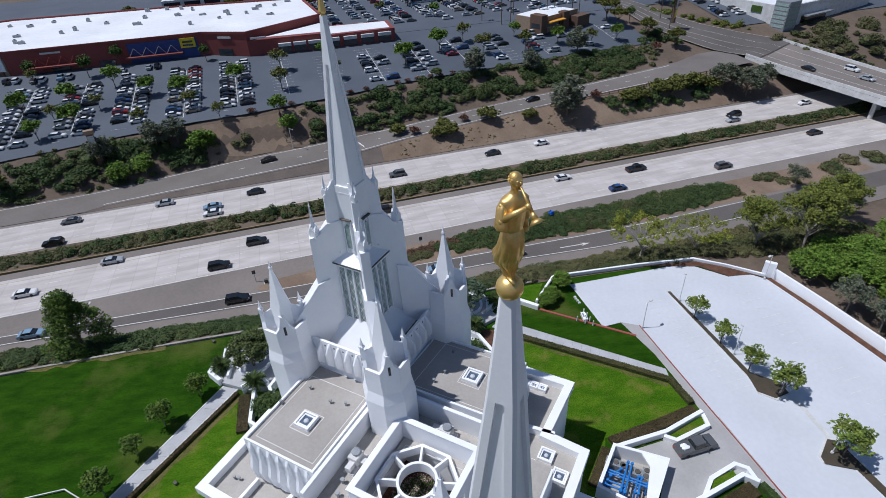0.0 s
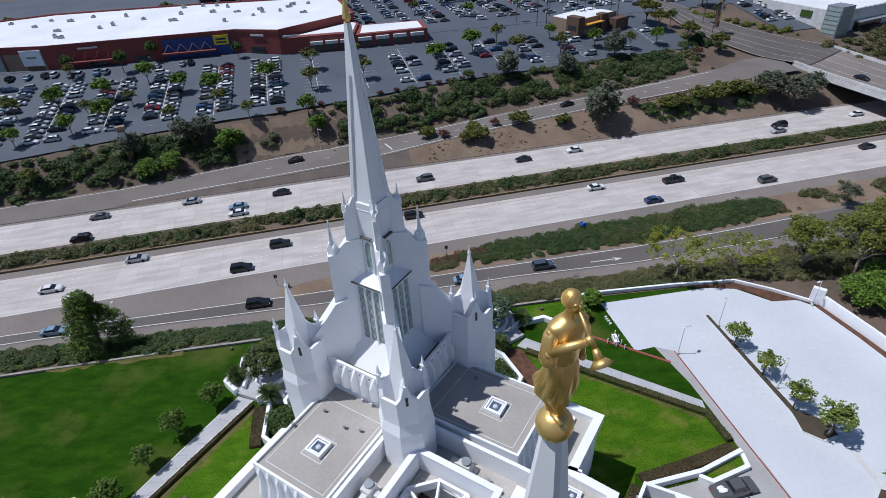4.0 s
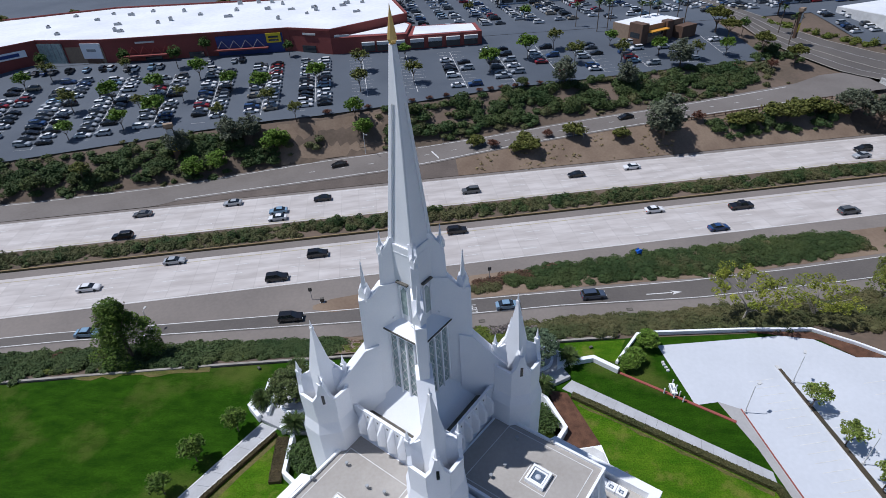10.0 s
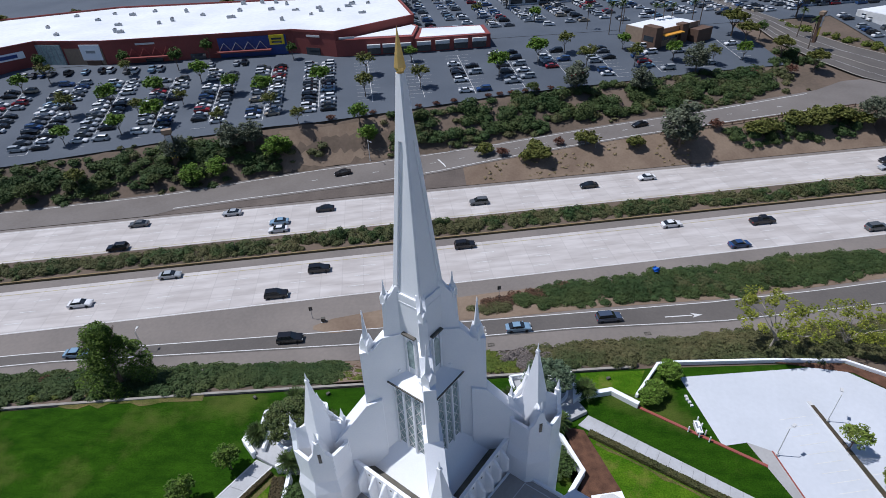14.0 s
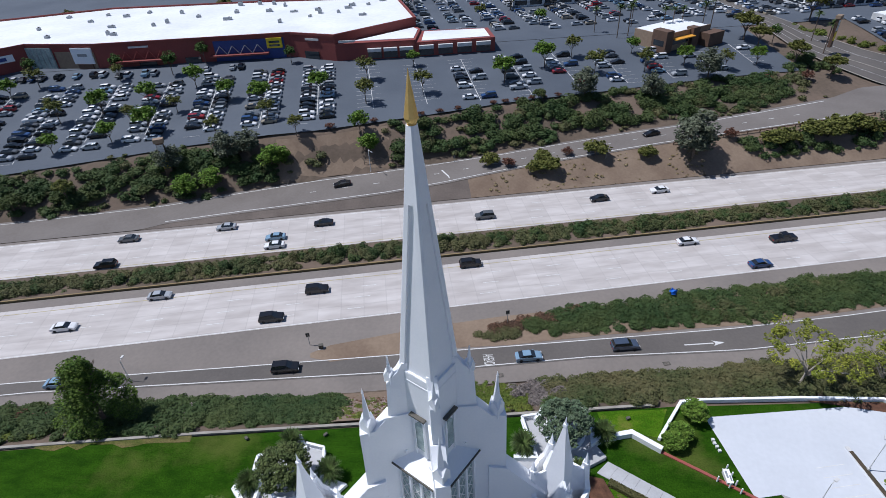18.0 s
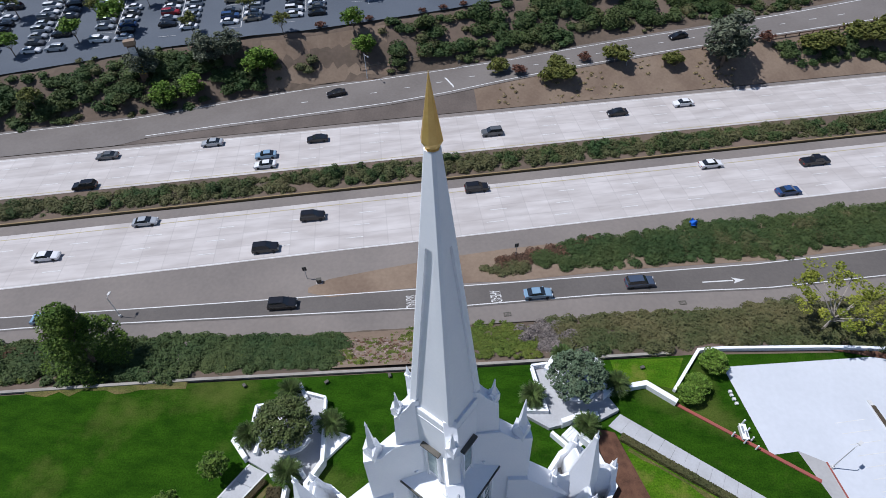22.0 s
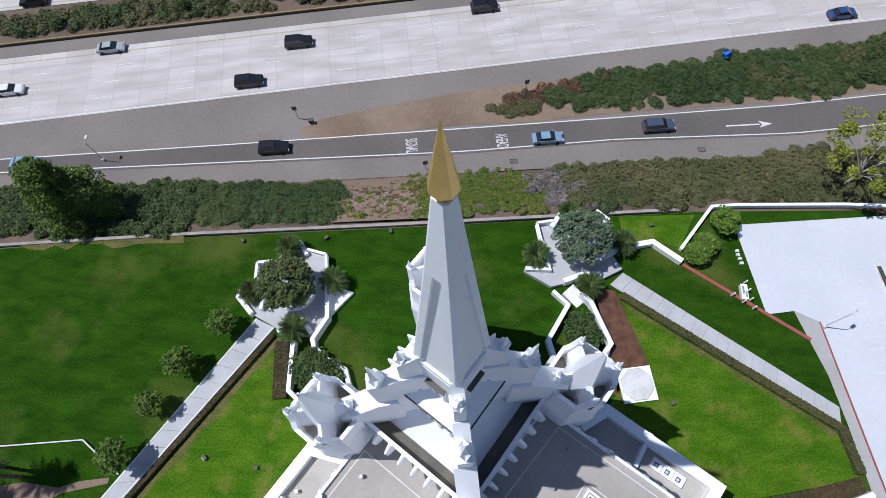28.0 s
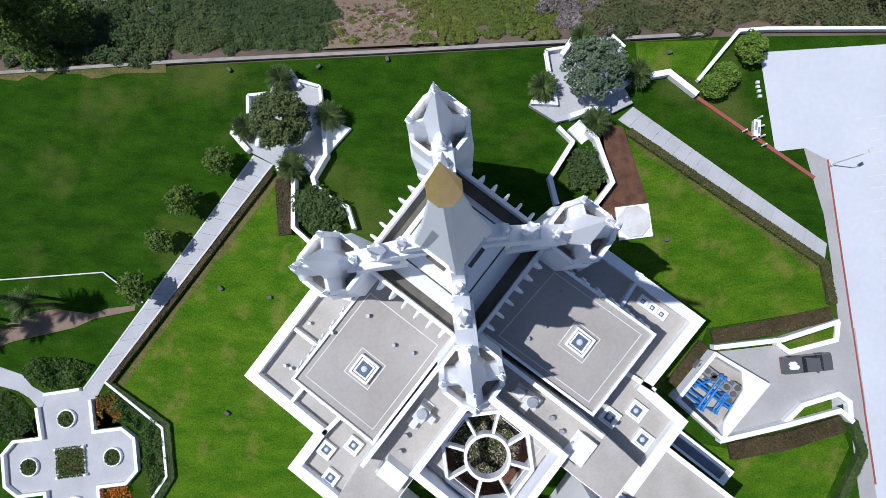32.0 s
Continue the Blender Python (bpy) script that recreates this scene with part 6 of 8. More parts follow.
facade_box((-157.7, 179.5), (-147, 178.5), 0.0, 0.98, 0.2, 7.6, 0.5, lattice_glass, "glass_front", "blue-grey glazed shop corner")
for i in range(6):
    facade_box((-157.7, 179.5), (-147, 178.5), i / 5 * 0.95, i / 5 * 0.95 + 0.02, 0.2, 7.6, 0.6, steel, "glazing_bar")
facade_box((-174, 161), (-157.7, 179.5), 0.15, 0.8, 4.0, 6.4, 0.4, white, "sign", "white shop sign board")
facade_box((-174, 161), (-157.7, 179.5), 0.2, 0.7, 4.6, 5.8, 0.5, sign_blue, "sign_lettering")
facade_box((-59.4, 187.8), (-41.9, 182.5), 0.30, 0.62, 0.0, 2.6, 0.3, dark_glass, "shopfront", "dark glazed shop entrance")
facade_box((-59.4, 187.8), (-41.9, 182.5), 0.35, 0.65, 6.5, 7.2, 0.3, white_dim, "sign_lettering")
facade_box((-41.9, 182.5), (-12.3, 186.3), 0.05, 0.25, 6.0, 6.7, 0.3, white_dim, "sign_lettering")
for i in range(3):
    facade_box((-41.9, 182.5), (-12.3, 186.3), 0.40 + i * 0.2, 0.57 + i * 0.2, 2.5, 3.6, 1.4, white_dim, "awning", "pale shop awning")
    facade_box((-41.9, 182.5), (-12.3, 186.3), 0.40 + i * 0.2, 0.57 + i * 0.2, 0.0, 2.4, 0.2, dark_glass, "shopfront", "dark shop window")
for i in range(4):
    facade_box((-12.2, 186.5), (18, 191.9), 0.04 + i * 0.24, 0.22 + i * 0.24, 2.4, 3.6, 1.2, white_dim, "awning", "pale shop awning")
    facade_box((-12.2, 186.5), (18, 191.9), 0.04 + i * 0.24, 0.22 + i * 0.24, 0.0, 2.3, 0.2, dark_glass, "shopfront", "dark shop window")
random.seed(11)
for i in range(34):
    x, y = random.uniform(-170, -30), random.uniform(188, 246)
    if y < 186 + (x + 130) * 0.15 + 3 or y > 213 + (x + 215) * 0.7:
        continue
    u = thing("rooftop_unit", pose(*site(x, y), ZL + 8.3, 0, 0, 9 + random.choice((0, 90))), "grey rooftop air conditioning unit", "air unit", "shopping centre roof units")
    L, W, H = random.uniform(1.2, 3.4), random.uniform(0.9, 1.6), random.uniform(0.7, 1.5)
    bm = bmesh.new()
    box(bm, -L / 2, L / 2, -W / 2, W / 2, 0.15, H)
    part("casing", bm, steel, u)
    bm = bmesh.new()
    cone(bm, L * 0.2, 0, H, H + 0.2, 0.4, 0.4, 10)
    part("fan", bm, gutter, u)
    bm = bmesh.new()
    box(bm, -L / 2, L / 2, -W / 2 - 0.1, W / 2 + 0.1, 0, 0.15)
    part("skid", bm, white_dim, u)

# restaurant with an orange awning
rest = thing("restaurant", pose(*site(86, 201), 11.1 * K, 0, 0, 32), "small tan and brown restaurant with an orange awning", "building")
for nm, b, m in (("wall", (-12, 14, -8, 8, -2, 4.6), tan), ("tower", (-13, -9, -9, -2, -2, 6.2), brown), ("entry_block", (2, 6, -9.5, -6, -2, 5.6), brown), ("roof", (-11.6, 13.6, -7.6, 7.6, 4.6, 4.75), roof_white), ("awning", (-9, 2, -11, -8, 2.7, 3.1), canvas_orange), ("window_band", (-8.5, 1.5, -8.08, -8.0, 0.4, 2.5), dark_glass), ("lower_wing", (8, 17, -13, -8, -2, 3.0), brown), ("side_windows", (-13.05, -13, -8, -3, 0.5, 2.6), dark_glass), ("parapet", (-12.1, 14.1, -8.1, -7.7, 4.6, 5.1), tan)):
    bm = bmesh.new()
    box(bm, *[v * 0.9 for v in b])
    part(nm, bm, m, rest)

# white office block and store in the far corner
for x, y, L, W, H, tn in ((180, 265, 40, 30, 9, 10), (60, 290, 60, 30, 8, 8), (-60, 300, 80, 30, 8, 8)):
    o = thing("office_building", pose(*site(x, y), 10.8 * K, 0, 0, tn), "pale office building with rows of windows", "building", "distant buildings")
    bm = bmesh.new()
    box(bm, -L / 2, L / 2, -W / 2, W / 2, -3, H)
    part("wall", bm, white_dim, o)
    bm = bmesh.new()
    box(bm, -L / 2 + 0.4, L / 2 - 0.4, -W / 2 + 0.4, W / 2 - 0.4, H, H + 0.1)
    part("roof", bm, roof_white, o)
    for f in range(int(H // 4)):
        for i in range(8):
            bm = bmesh.new()
            box(bm, -L / 2 + 1 + i * (L - 2) / 8, -L / 2 + (i + 0.8) * (L - 2) / 8 + 1, -W / 2 - 0.06, -W / 2 + 0.02, 1 + f * 4, 3 + f * 4)
            part("window", bm, dark_glass, o)
        for i in range(5):
            bm = bmesh.new()
            box(bm, -L / 2 - 0.06, -L / 2 + 0.02, -W / 2 + 1 + i * (W - 2) / 5, -W / 2 + (i + 0.8) * (W - 2) / 5 + 1, 1 + f * 4, 3 + f * 4)
            part("window", bm, dark_glass, o)

# cross street and overpass
ZB = 2.0 * K
ST = [((112, 300), (126, 312)), ((124, 240), (137, 250)), ((129, 212), (141, 222)), ((131.6, 196), (148, 206)), ((139, 180), (157, 194)), ((147, 170), (169, 184)), ((153, 164), (180, 177)), ((158, 160), (184, 175)), ((160, 154), (186, 168))]
SR = []
for (a, b), (c, d) in zip(ST, ST[1:]):
    for i in range(4):
        u, v = Vector(a).lerp(Vector(c), i / 4), Vector(b).lerp(Vector(d), i / 4)
        SR.append([site(*u.lerp(v, f / 5)) for f in range(6)])
street = drape("road", SR, asphalt, 0.3)
tagged(street, "grey asphalt street climbing past the shops", "road", kind="structure")
bridge = thing("overpass", Matrix.Identity(4), "concrete road overpass across the freeway", "bridge")
BN, BF = [(158, 160), (164, 143), (175.6, 100.5), (187, 58), (194, 30)], [(184, 175), (187, 163), (197, 122), (208, 80), (215, 50)]
bm = bmesh.new()
for i in range(4):
    prism(bm, G(BN[i], BF[i], BF[i + 1], BN[i + 1]), ZB - 1.5, ZB)
part("deck", bm, shoulder, bridge)
for L in (BN, BF):
    bm = bmesh.new()
    wall_run(bm, G(*L), 0.35, ZB, ZB + 1.0)
    part("parapet", bm, white_dim, bridge)
    bm = bmesh.new()
    wall_run(bm, G(*L), 0.5, ZB - 1.9, ZB - 0.1)
    part("girder", bm, white_dim, bridge)
for f in (0.42, 0.60, 0.80):
    for g in (0.15, 0.5, 0.85):
        a = Vector(BN[0]).lerp(Vector(BN[4]), f)
        b = Vector(BF[0]).lerp(Vector(BF[4]), f)
        p = Vector(site(*a.lerp(b, g)))
        bm = bmesh.new()
        cone(bm, p.x, p.y, -6.6 * K, ZB - 1.5, 0.7, 0.7, 12)
        part("pier", bm, white_dim, bridge)
for g in (0.25, 0.5, 0.75):
    bm = bmesh.new()
    wall_run(bm, [site(*Vector(a).lerp(Vector(b), g)) for a, b in zip(BN, BF)], 0.14, ZB + 0.005, ZB + 0.02)
    part("lane_line", bm, paint_white, bridge)

# sign post, tarp, ramp sign posts, pylon sign
def post_sign(x, y, z, h, label, board=True):
    t = thing("sign_post", pose(*site(x, y), z, 0, 0, 12), label, "sign", "road signs")
    bm = bmesh.new()
    tube(bm, (0, 0, 0), (0, 0, h), 0.06, 0.05, 6)
    part("post", bm, steel, t)
    if board:
        bm = bmesh.new()
        box(bm, -0.35, 0.35, -0.03, 0.03, h - 0.9, h)
        part("board", bm, gutter, t)
    return t


post_sign(-28.0, 51.9, -6.5 * K, 3.0, "dark sign seen from behind at the gore")
post_sign(12.0, 58.0, -6.5 * K, 3.2, "brown road sign post among the shrubs")
post_sign(-5.5, 42.2, -6.3 * K, 2.2, "short dark marker post beside the slip road")
post_sign(-0.8, 131.0, ramp_z(15) * K, 2.4, "road sign beside the ramp")
post_sign(1.2, 126.7, ramp_z(15) * K, 2.4, "road sign beside the ramp")
post_sign(46.4, 125.0, ramp_z(60) * K - 0.5, 3.4, "tall sign post beside the ramp")
bx = thing("utility_box", pose(-26.5 * K, 53.4 * K, -6.5 * K, 0, 0, 10), "small dark utility cabinet on the gore", "cabinet")
bm = bmesh.new()
box(bm, -0.4, 0.4, -0.3, 0.3, 0.1, 1.0)
part("cabinet", bm, gutter, bx)
bm = bmesh.new()
box(bm, -0.5, 0.5, -0.4, 0.4, 0, 0.1)
part("plinth", bm, white_dim, bx)
bm = bmesh.new()
for i in range(7):
    for j in range(5):
        bm.verts.new((i * 0.3 - 0.9 + 0.08 * math.sin(j * 3 + i), j * 0.32 - 0.6 + 0.1 * math.sin(i * 2), 0.9 + 0.35 * math.sin(i * 1.3 + j * 1.7) - 0.18 * abs(j - 2)))
bm.verts.ensure_lookup_table()
for i in range(6):
    for j in range(4):
        bm.faces.new([bm.verts[v] for v in (i * 5 + j, (i + 1) * 5 + j, (i + 1) * 5 + j + 1, i * 5 + j + 1)])
tarp = part("tarpaulin", bm, tarp_blue)
tarp.matrix_basis = pose(48.6 * K, 67.5 * K, -6.5 * K + 0.4, 25, 0, 70)
bm = bmesh.new()
tagged(tarp, "crumpled blue tarpaulin caught in the shrubs", "tarpaulin")
bm.free()
py = thing("pylon_sign", pose(*site(-81, 117), height(*site(-81, 117)) - 0.3, 0, 0, 20), "tall brown pylon sign at the car park's edge", "sign")
for nm, b, m in (("column", (-0.9, 0.9, -0.5, 0.5, 0, 9.5), brown), ("cap", (-1.3, 1.3, -0.8, 0.8, 9.5, 10.6), tan), ("panel", (-0.8, 0.8, -0.56, -0.5, 5.5, 9), white_dim), ("panel", (-0.8, 0.8, -0.56, -0.5, 2.2, 5.2), sign_yellow)):
    bm = bmesh.new()
    box(bm, *b)
    part(nm, bm, m, py)
copy_thing(py, pose(*site(141, 190), 10.6 * K - 1, 0, 0, 40))
# guard rail along the ramp
gr = thing("guard_rail", Matrix.Identity(4), "brown wooden guard rail beside the ramp", "guard rail")
prev = None
for s in range(88, 160, 4):
    n = lerp(s, RN_S, RN_N) - 0.6
    x, y = SN(s, n)
    z = height(x, y)
    bm = bmesh.new()
    box(bm, x - 0.1, x + 0.1, y - 0.1, y + 0.1, z - 0.2, z + 0.9)
    part("post", bm, brown, gr)
    if prev:
        bm = bmesh.new()
        tube(bm, prev, (x, y, z + 0.75), 0.12, 0.12, 4)
        part("rail", bm, brown, gr)
    prev = (x, y, z + 0.75)

# kerbs, lane lines and the store beyond the cross street
for f, w, m, nm in ((0, 0.5, kerb_grey, "kerb"), (1, 0.5, kerb_grey, "kerb"), (0.42, 0.5, kerb_grey, "median_kerb"), (0.22, 0.12, paint_white, "lane_line"), (0.70, 0.12, paint_white, "lane_line")):
    pts = [Vector(r[0]).lerp(Vector(r[-1]), f) for r in SR]
    rows = []
    for i, p in enumerate(pts):
        e = (Vector(SR[i][-1]) - Vector(SR[i][0])).normalized() * w / 2
        rows.append([tuple(p - e), tuple(p + e)])
    drape(nm, rows, m, 0.42 if "kerb" in nm else 0.33, street)
side_lot = drape("road", [[SN(s, n) for n in (160, 172, 184, 196.4)] for s in range(200, 321, 12)], asphalt_dark, 0.06)
tagged(side_lot, "dark asphalt car park beyond the cross street", "car park", kind="structure")
store = thing("store_building", pose(*site(192, 186), height(*site(192, 186)), 0, 0, 20), "large white store with a glazed corner", "building", "distant buildings")
for nm, b, m, lb in (("wall", (0, 62, 0, 40, -3, 8.5), white_dim, ""), ("roof", (0.5, 61.5, 0.5, 39.5, 8.5, 8.65), roof_white, ""), ("corner_tower", (-2.5, 5, -2.5, 4, -3, 11), steel, "grey panelled corner tower"),
                     ("sign", (-0.3, -0.02, 11, 16, 4.6, 7.2), leaf_mid, "green shop sign"), ("canopy", (12, 30, -3, 0, 3.4, 3.9), steel, ""), ("shopfront", (12, 30, -0.12, -0.02, 0.2, 3.2), dark_glass, "dark glazed shop entrance")):
    bm = bmesh.new()
    box(bm, *b)
    part(nm, bm, m, store, lb)
for i in range(6):
    bm = bmesh.new()
    box(bm, -2.62, -2.5, -2.2, 3.7, 0.6 + i * 1.7, 1.7 + i * 1.7)
    part("window", bm, lattice_glass, store)
    bm = bmesh.new()
    box(bm, -2.2, 4.7, -2.62, -2.5, 0.6 + i * 1.7, 1.7 + i * 1.7)
    part("window", bm, lattice_glass, store)
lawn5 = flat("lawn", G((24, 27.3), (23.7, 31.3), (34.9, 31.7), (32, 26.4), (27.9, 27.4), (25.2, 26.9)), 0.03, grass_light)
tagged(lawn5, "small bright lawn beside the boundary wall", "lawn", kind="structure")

# dry yellowed margins of the lawns beside the hedges
for a, b, w in (((-45.9, -16.3), (-25, 12.7), 0.9), ((23.5, 17.4), (47.3, 1.1), 0.7), ((-40.2, -21), (-38.8, -26.8), 0.9), ((-46.3, -17.1), (-39.9, -20.8), 0.8), ((33.8, -9.8), (47.8, -6.9), 0.7), ((-65.2, 25.3), (-40.9, 27.3), 1.5)):
    a, b = Vector(a), Vector(b)
    d = (b - a).normalized()
    o = Vector((d.y, -d.x)) * w
    n = 14
    rnd = random.Random(int(a.x * 10))
    lo = [a.lerp(b, i / n) for i in range(n + 1)]
    hi = [p + o * rnd.uniform(0.45, 1.15) for p in lo]
    ob = flat("lawn", G(*[tuple(p) for p in lo + hi[::-1]]), 0.045, dry_grass)
    tagged(ob, "dry yellowed grass margin beside the hedge", "lawn", kind="structure")

bare2 = drape("ground", [[SN(s, lerp(s, WALL_S, WALL_N) + 0.8 + (lerp(s, ROAD_S, ROAD_N) - lerp(s, WALL_S, WALL_N) - 0.6) * k / 4) for k in range(5)] for s in np.arange(-14, 2.1, 1.6)], dirt, 0.02)
tagged(bare2, "pinkish bare soil on the roadside slope", "dirt", kind="structure")

# ramp signal mast and the dark fence on the cut slope
ms = thing("signal_mast", pose(*site(-24, 123), height(*site(-24, 123)), 0, 0, -60), "slim pale pole with a side arm beside the ramp", "mast")
for nm, a, b, r in (("pole", (0, 0, -0.2), (0, 0, 6.8), 0.11), ("arm", (0, 0, 6.6), (2.2, 0, 7.0), 0.06), ("foot", (0, 0, -0.2), (0, 0, 0.3), 0.25)):
    bm = bmesh.new()
    tube(bm, a, b, r, r * 0.8, 8)
    part(nm, bm, white_dim, ms)
bm = bmesh.new()
box(bm, 2.0, 2.7, -0.15, 0.15, 6.9, 7.1)
part("lamp_head", bm, steel, ms)
fc = thing("slope_fence", Matrix.Identity(4), "dark low fence at the foot of the cut slope", "fence")
last = None
for i in range(8):
    p = Vector(site(*Vector((-25.8, 124.4)).lerp(Vector((-9.5, 128.2)), i / 7)))
    z = height(p.x, p.y)
    bm = bmesh.new()
    box(bm, p.x - 0.06, p.x + 0.06, p.y - 0.06, p.y + 0.06, z - 0.2, z + 1.1)
    part("post", bm, gutter, fc)
    if last:
        for d in (0.5, 1.0):
            bm = bmesh.new()
            tube(bm, (last[0], last[1], last[2] + d), (p.x, p.y, z + d), 0.05, 0.05, 5)
            part("rail", bm, gutter, fc)
    last = (p.x, p.y, z)

# ---- vegetation ----
rng = np.random.default_rng(7)


def leaf_mesh(name, P, size, material, flat_=0.35, extra=None):
    """Mesh of folded leaf quads at the points P (n x 3)."""
    n = len(P)
    a = rng.normal(size=(n, 3))
    a[:, 2] *= flat_
    a /= np.linalg.norm(a, axis=1)[:, None]
    b = rng.normal(size=(n, 3))
    b[:, 2] *= flat_
    b = np.cross(a, np.cross(a, b))
    b /= np.linalg.norm(b, axis=1)[:, None] + 1e-6
    s = (size * rng.uniform(0.6, 1.4, n))[:, None]
    V = np.empty((n, 4, 3))
    V[:, 0], V[:, 1], V[:, 2], V[:, 3] = P - a * s, P - b * s * 0.55, P + a * s, P + b * s * 0.55
    verts = V.reshape(-1, 3)
    faces = np.arange(4 * n).reshape(-1, 4)
    if extra:
        ev, ef = extra
        off = len(verts)
        verts = np.vstack([verts, np.array(ev)])
        fl = faces.tolist() + [[i + off for i in f] for f in ef]
    else:
        fl = faces.tolist()
    me = bpy.data.meshes.new(name)
    me.from_pydata(verts.tolist(), [], fl)
    me.materials.append(material)
    return me


def crown_points(clumps, leaves, rx, rz, cz, csize, shell=0.55, low=-0.5):
    """Leaf points in clumps spread over the outer part of an ellipsoid."""
    out = []
    for _ in range(clumps):
        v = rng.normal(size=3)
        v /= np.linalg.norm(v)
        if v[2] < low:
            v[2] = -v[2] * 0.5
        r = shell + (1 - shell) * rng.random() ** 0.6
        c = np.array([v[0] * rx * r, v[1] * rx * r, cz + v[2] * rz * r])
        q = rng.normal(size=(leaves, 3))
        q /= np.linalg.norm(q, axis=1)[:, None]
        q *= (csize * rng.uniform(0.65, 1.25) * rng.uniform(0.55, 1.0, leaves) ** 0.5)[:, None]
        q[:, 2] *= 0.7
        out.append(c + q)
    return np.vstack(out)


def limbs(bm, h, r, reach, count, seed, lean=0.0):
    rnd = random.Random(seed)
    top = Vector((lean, lean * 0.5, h))
    tube(bm, (0, 0, -0.4), (lean * 0.3, lean * 0.1, h * 0.5), r, r * 0.75, 7)
    tube(bm, (lean * 0.3, lean * 0.1, h * 0.5), top, r * 0.75, r * 0.5, 7)
    for i in range(count):
        a = 2 * math.pi * i / count + rnd.uniform(-0.4, 0.4)
        st = top * rnd.uniform(0.65, 1.0)
        en = top + Vector((math.cos(a) * reach, math.sin(a) * reach, reach * rnd.uniform(0.5, 1.0)))
        mid = st.lerp(en, 0.5) + Vector((0, 0, reach * 0.15))
        tube(bm, st, mid, r * 0.45, r * 0.3, 5)
        tube(bm, mid, en, r * 0.3, r * 0.1, 5)


def make_tree(name, label, category, group, trunk_h, trunk_r, reach, n_limb, crown, leaf, leaf_size, bark_m=bark, seed=1, lean=0.0):
    t = thing(name, Matrix.Identity(4), label, category, group)
    bm = bmesh.new()
    limbs(bm, trunk_h, trunk_r, reach, n_limb, seed, lean)
    part("trunk", bm, bark_m, t)
    me = leaf_mesh("crown", crown_points(*crown), leaf_size, leaf)
    c = new("crown", me)
    c.parent = t
    return t


def place(proto, spots, first=True):
    """Puts a prototype at the first spot and copies at the rest: x, y, z, turn, scale."""
    for i, (x, y, z, tn, sc) in enumerate(spots):
        m = pose(x, y, z, 0, 0, tn) @ Matrix.Scale(sc, 4)
        if i == 0 and first:
            proto.matrix_basis = m
        else:
            copy_thing(proto, m)


def spots(pts, lo, hi, seed, dz=0.0):
    rnd = random.Random(seed)
    return [(*site(x, y), height(*site(x, y)) + dz, rnd.uniform(0, 360), rnd.uniform(lo, hi)) for x, y in pts]


# dense terrace trees
place(make_tree("terrace_tree", "dense round dark green tree on the white terrace", "tree", "terrace trees", 1.8, 0.28, 1.6, 6, (150, 60, 3.3, 2.3, 3.7, 0.62, 0.6, -0.3), leaf_olive_dark, 0.17, seed=3), [(-23.3 * K, 18.7 * K, 0.7, 0, 1.0)])
place(make_tree("terrace_tree", "dense round grey-green tree on the white terrace", "tree", "terrace trees", 1.8, 0.28, 1.6, 6, (170, 60, 3.5, 2.3, 3.7, 0.55, 0.6, -0.3), leaf_sage, 0.16, seed=4), [(17.1 * K, 25.9 * K, 0.7, 40, 1.0)])
# big pine on the slope
pine = thing("pine_tree", pose(-58.6 * K, 32.6 * K, -3.6, 0, 0, 0) @ Matrix.Scale(1.0, 4), "tall bushy green pine on the roadside slope", "tree")
bm = bmesh.new()
limbs(bm, 10.5, 0.4, 2.6, 10, 5)
part("trunk", bm, bark, pine)
pts = []
for i in range(96):
    zz = 2.8 + 11.2 * (i / 95) ** 0.9
    rr = 5.0 * min(1.0, 0.55 + zz / 8) * (1 - max(0.0, (zz - 5.5) / 10.0)) * rng.uniform(0.5, 1.1)
    a = i * 2.4 + rng.normal() * 0.3
    q = rng.normal(size=(190, 3))
    q /= np.linalg.norm(q, axis=1)[:, None]
    q *= (rng.uniform(0.85, 1.4) * rng.uniform(0.5, 1.0, 190) ** 0.4)[:, None] * np.array((1.05, 1.05, 0.85))
    pts.append(q + np.array((rr * math.cos(a), rr * math.sin(a), zz)))
crown = new("crown", leaf_mesh("crown", np.vstack(pts), 0.17, leaf_pine))
crown.parent = pine
# small lawn trees beside the path
lt = make_tree("lawn_tree", "small round green tree on the lawn", "tree", "lawn trees", 1.9, 0.1, 0.9, 5, (60, 34, 1.5, 1.35, 2.9, 0.45, 0.4, -0.4), leaf_pine, 0.15, seed=6)
place(lt, spots([(-31.8, 13.8), (-36.5, 8.4), (-39.3, 3.1), (-42.0, -3.2)], 0.9, 1.15, 3))
# dark shrubs in the walled beds
sb = make_tree("dark_shrub", "broad dark purple-green shrub in a walled bed", "shrub", "bed shrubs", 0.5, 0.1, 0.9, 6, (80, 50, 2.0, 0.9, 1.0, 0.5, 0.3, 0.0), leaf_dark, 0.14, seed=7)
place(sb, [(16.6 * K, 13.4 * K, 0, 0, 1.2), (-18.4 * K, 7.2 * K, 0, 50, 1.15), (-19.8 * K, 8.6 * K, 0, 90, 0.95)])
ct = make_tree("corner_tree", "bright green bushy tree by the lot wall", "tree", "corner trees", 1.2, 0.14, 1.2, 5, (80, 45, 2.1, 1.7, 2.2, 0.6, 0.4, -0.4), leaf_bright, 0.18, seed=8)
place(ct, spots([(38.4, 29.7), (33.6, 24.8), (35.1, 26.3)], 0.7, 0.85, 5))
pt = make_tree("parking_tree", "young green tree in a parking lot island", "tree", "parking lot trees", 1.7, 0.1, 1.1, 6, (46, 34, 1.9, 1.6, 3.1, 0.45, 0.25, -0.5), leaf_young, 0.16, seed=9)
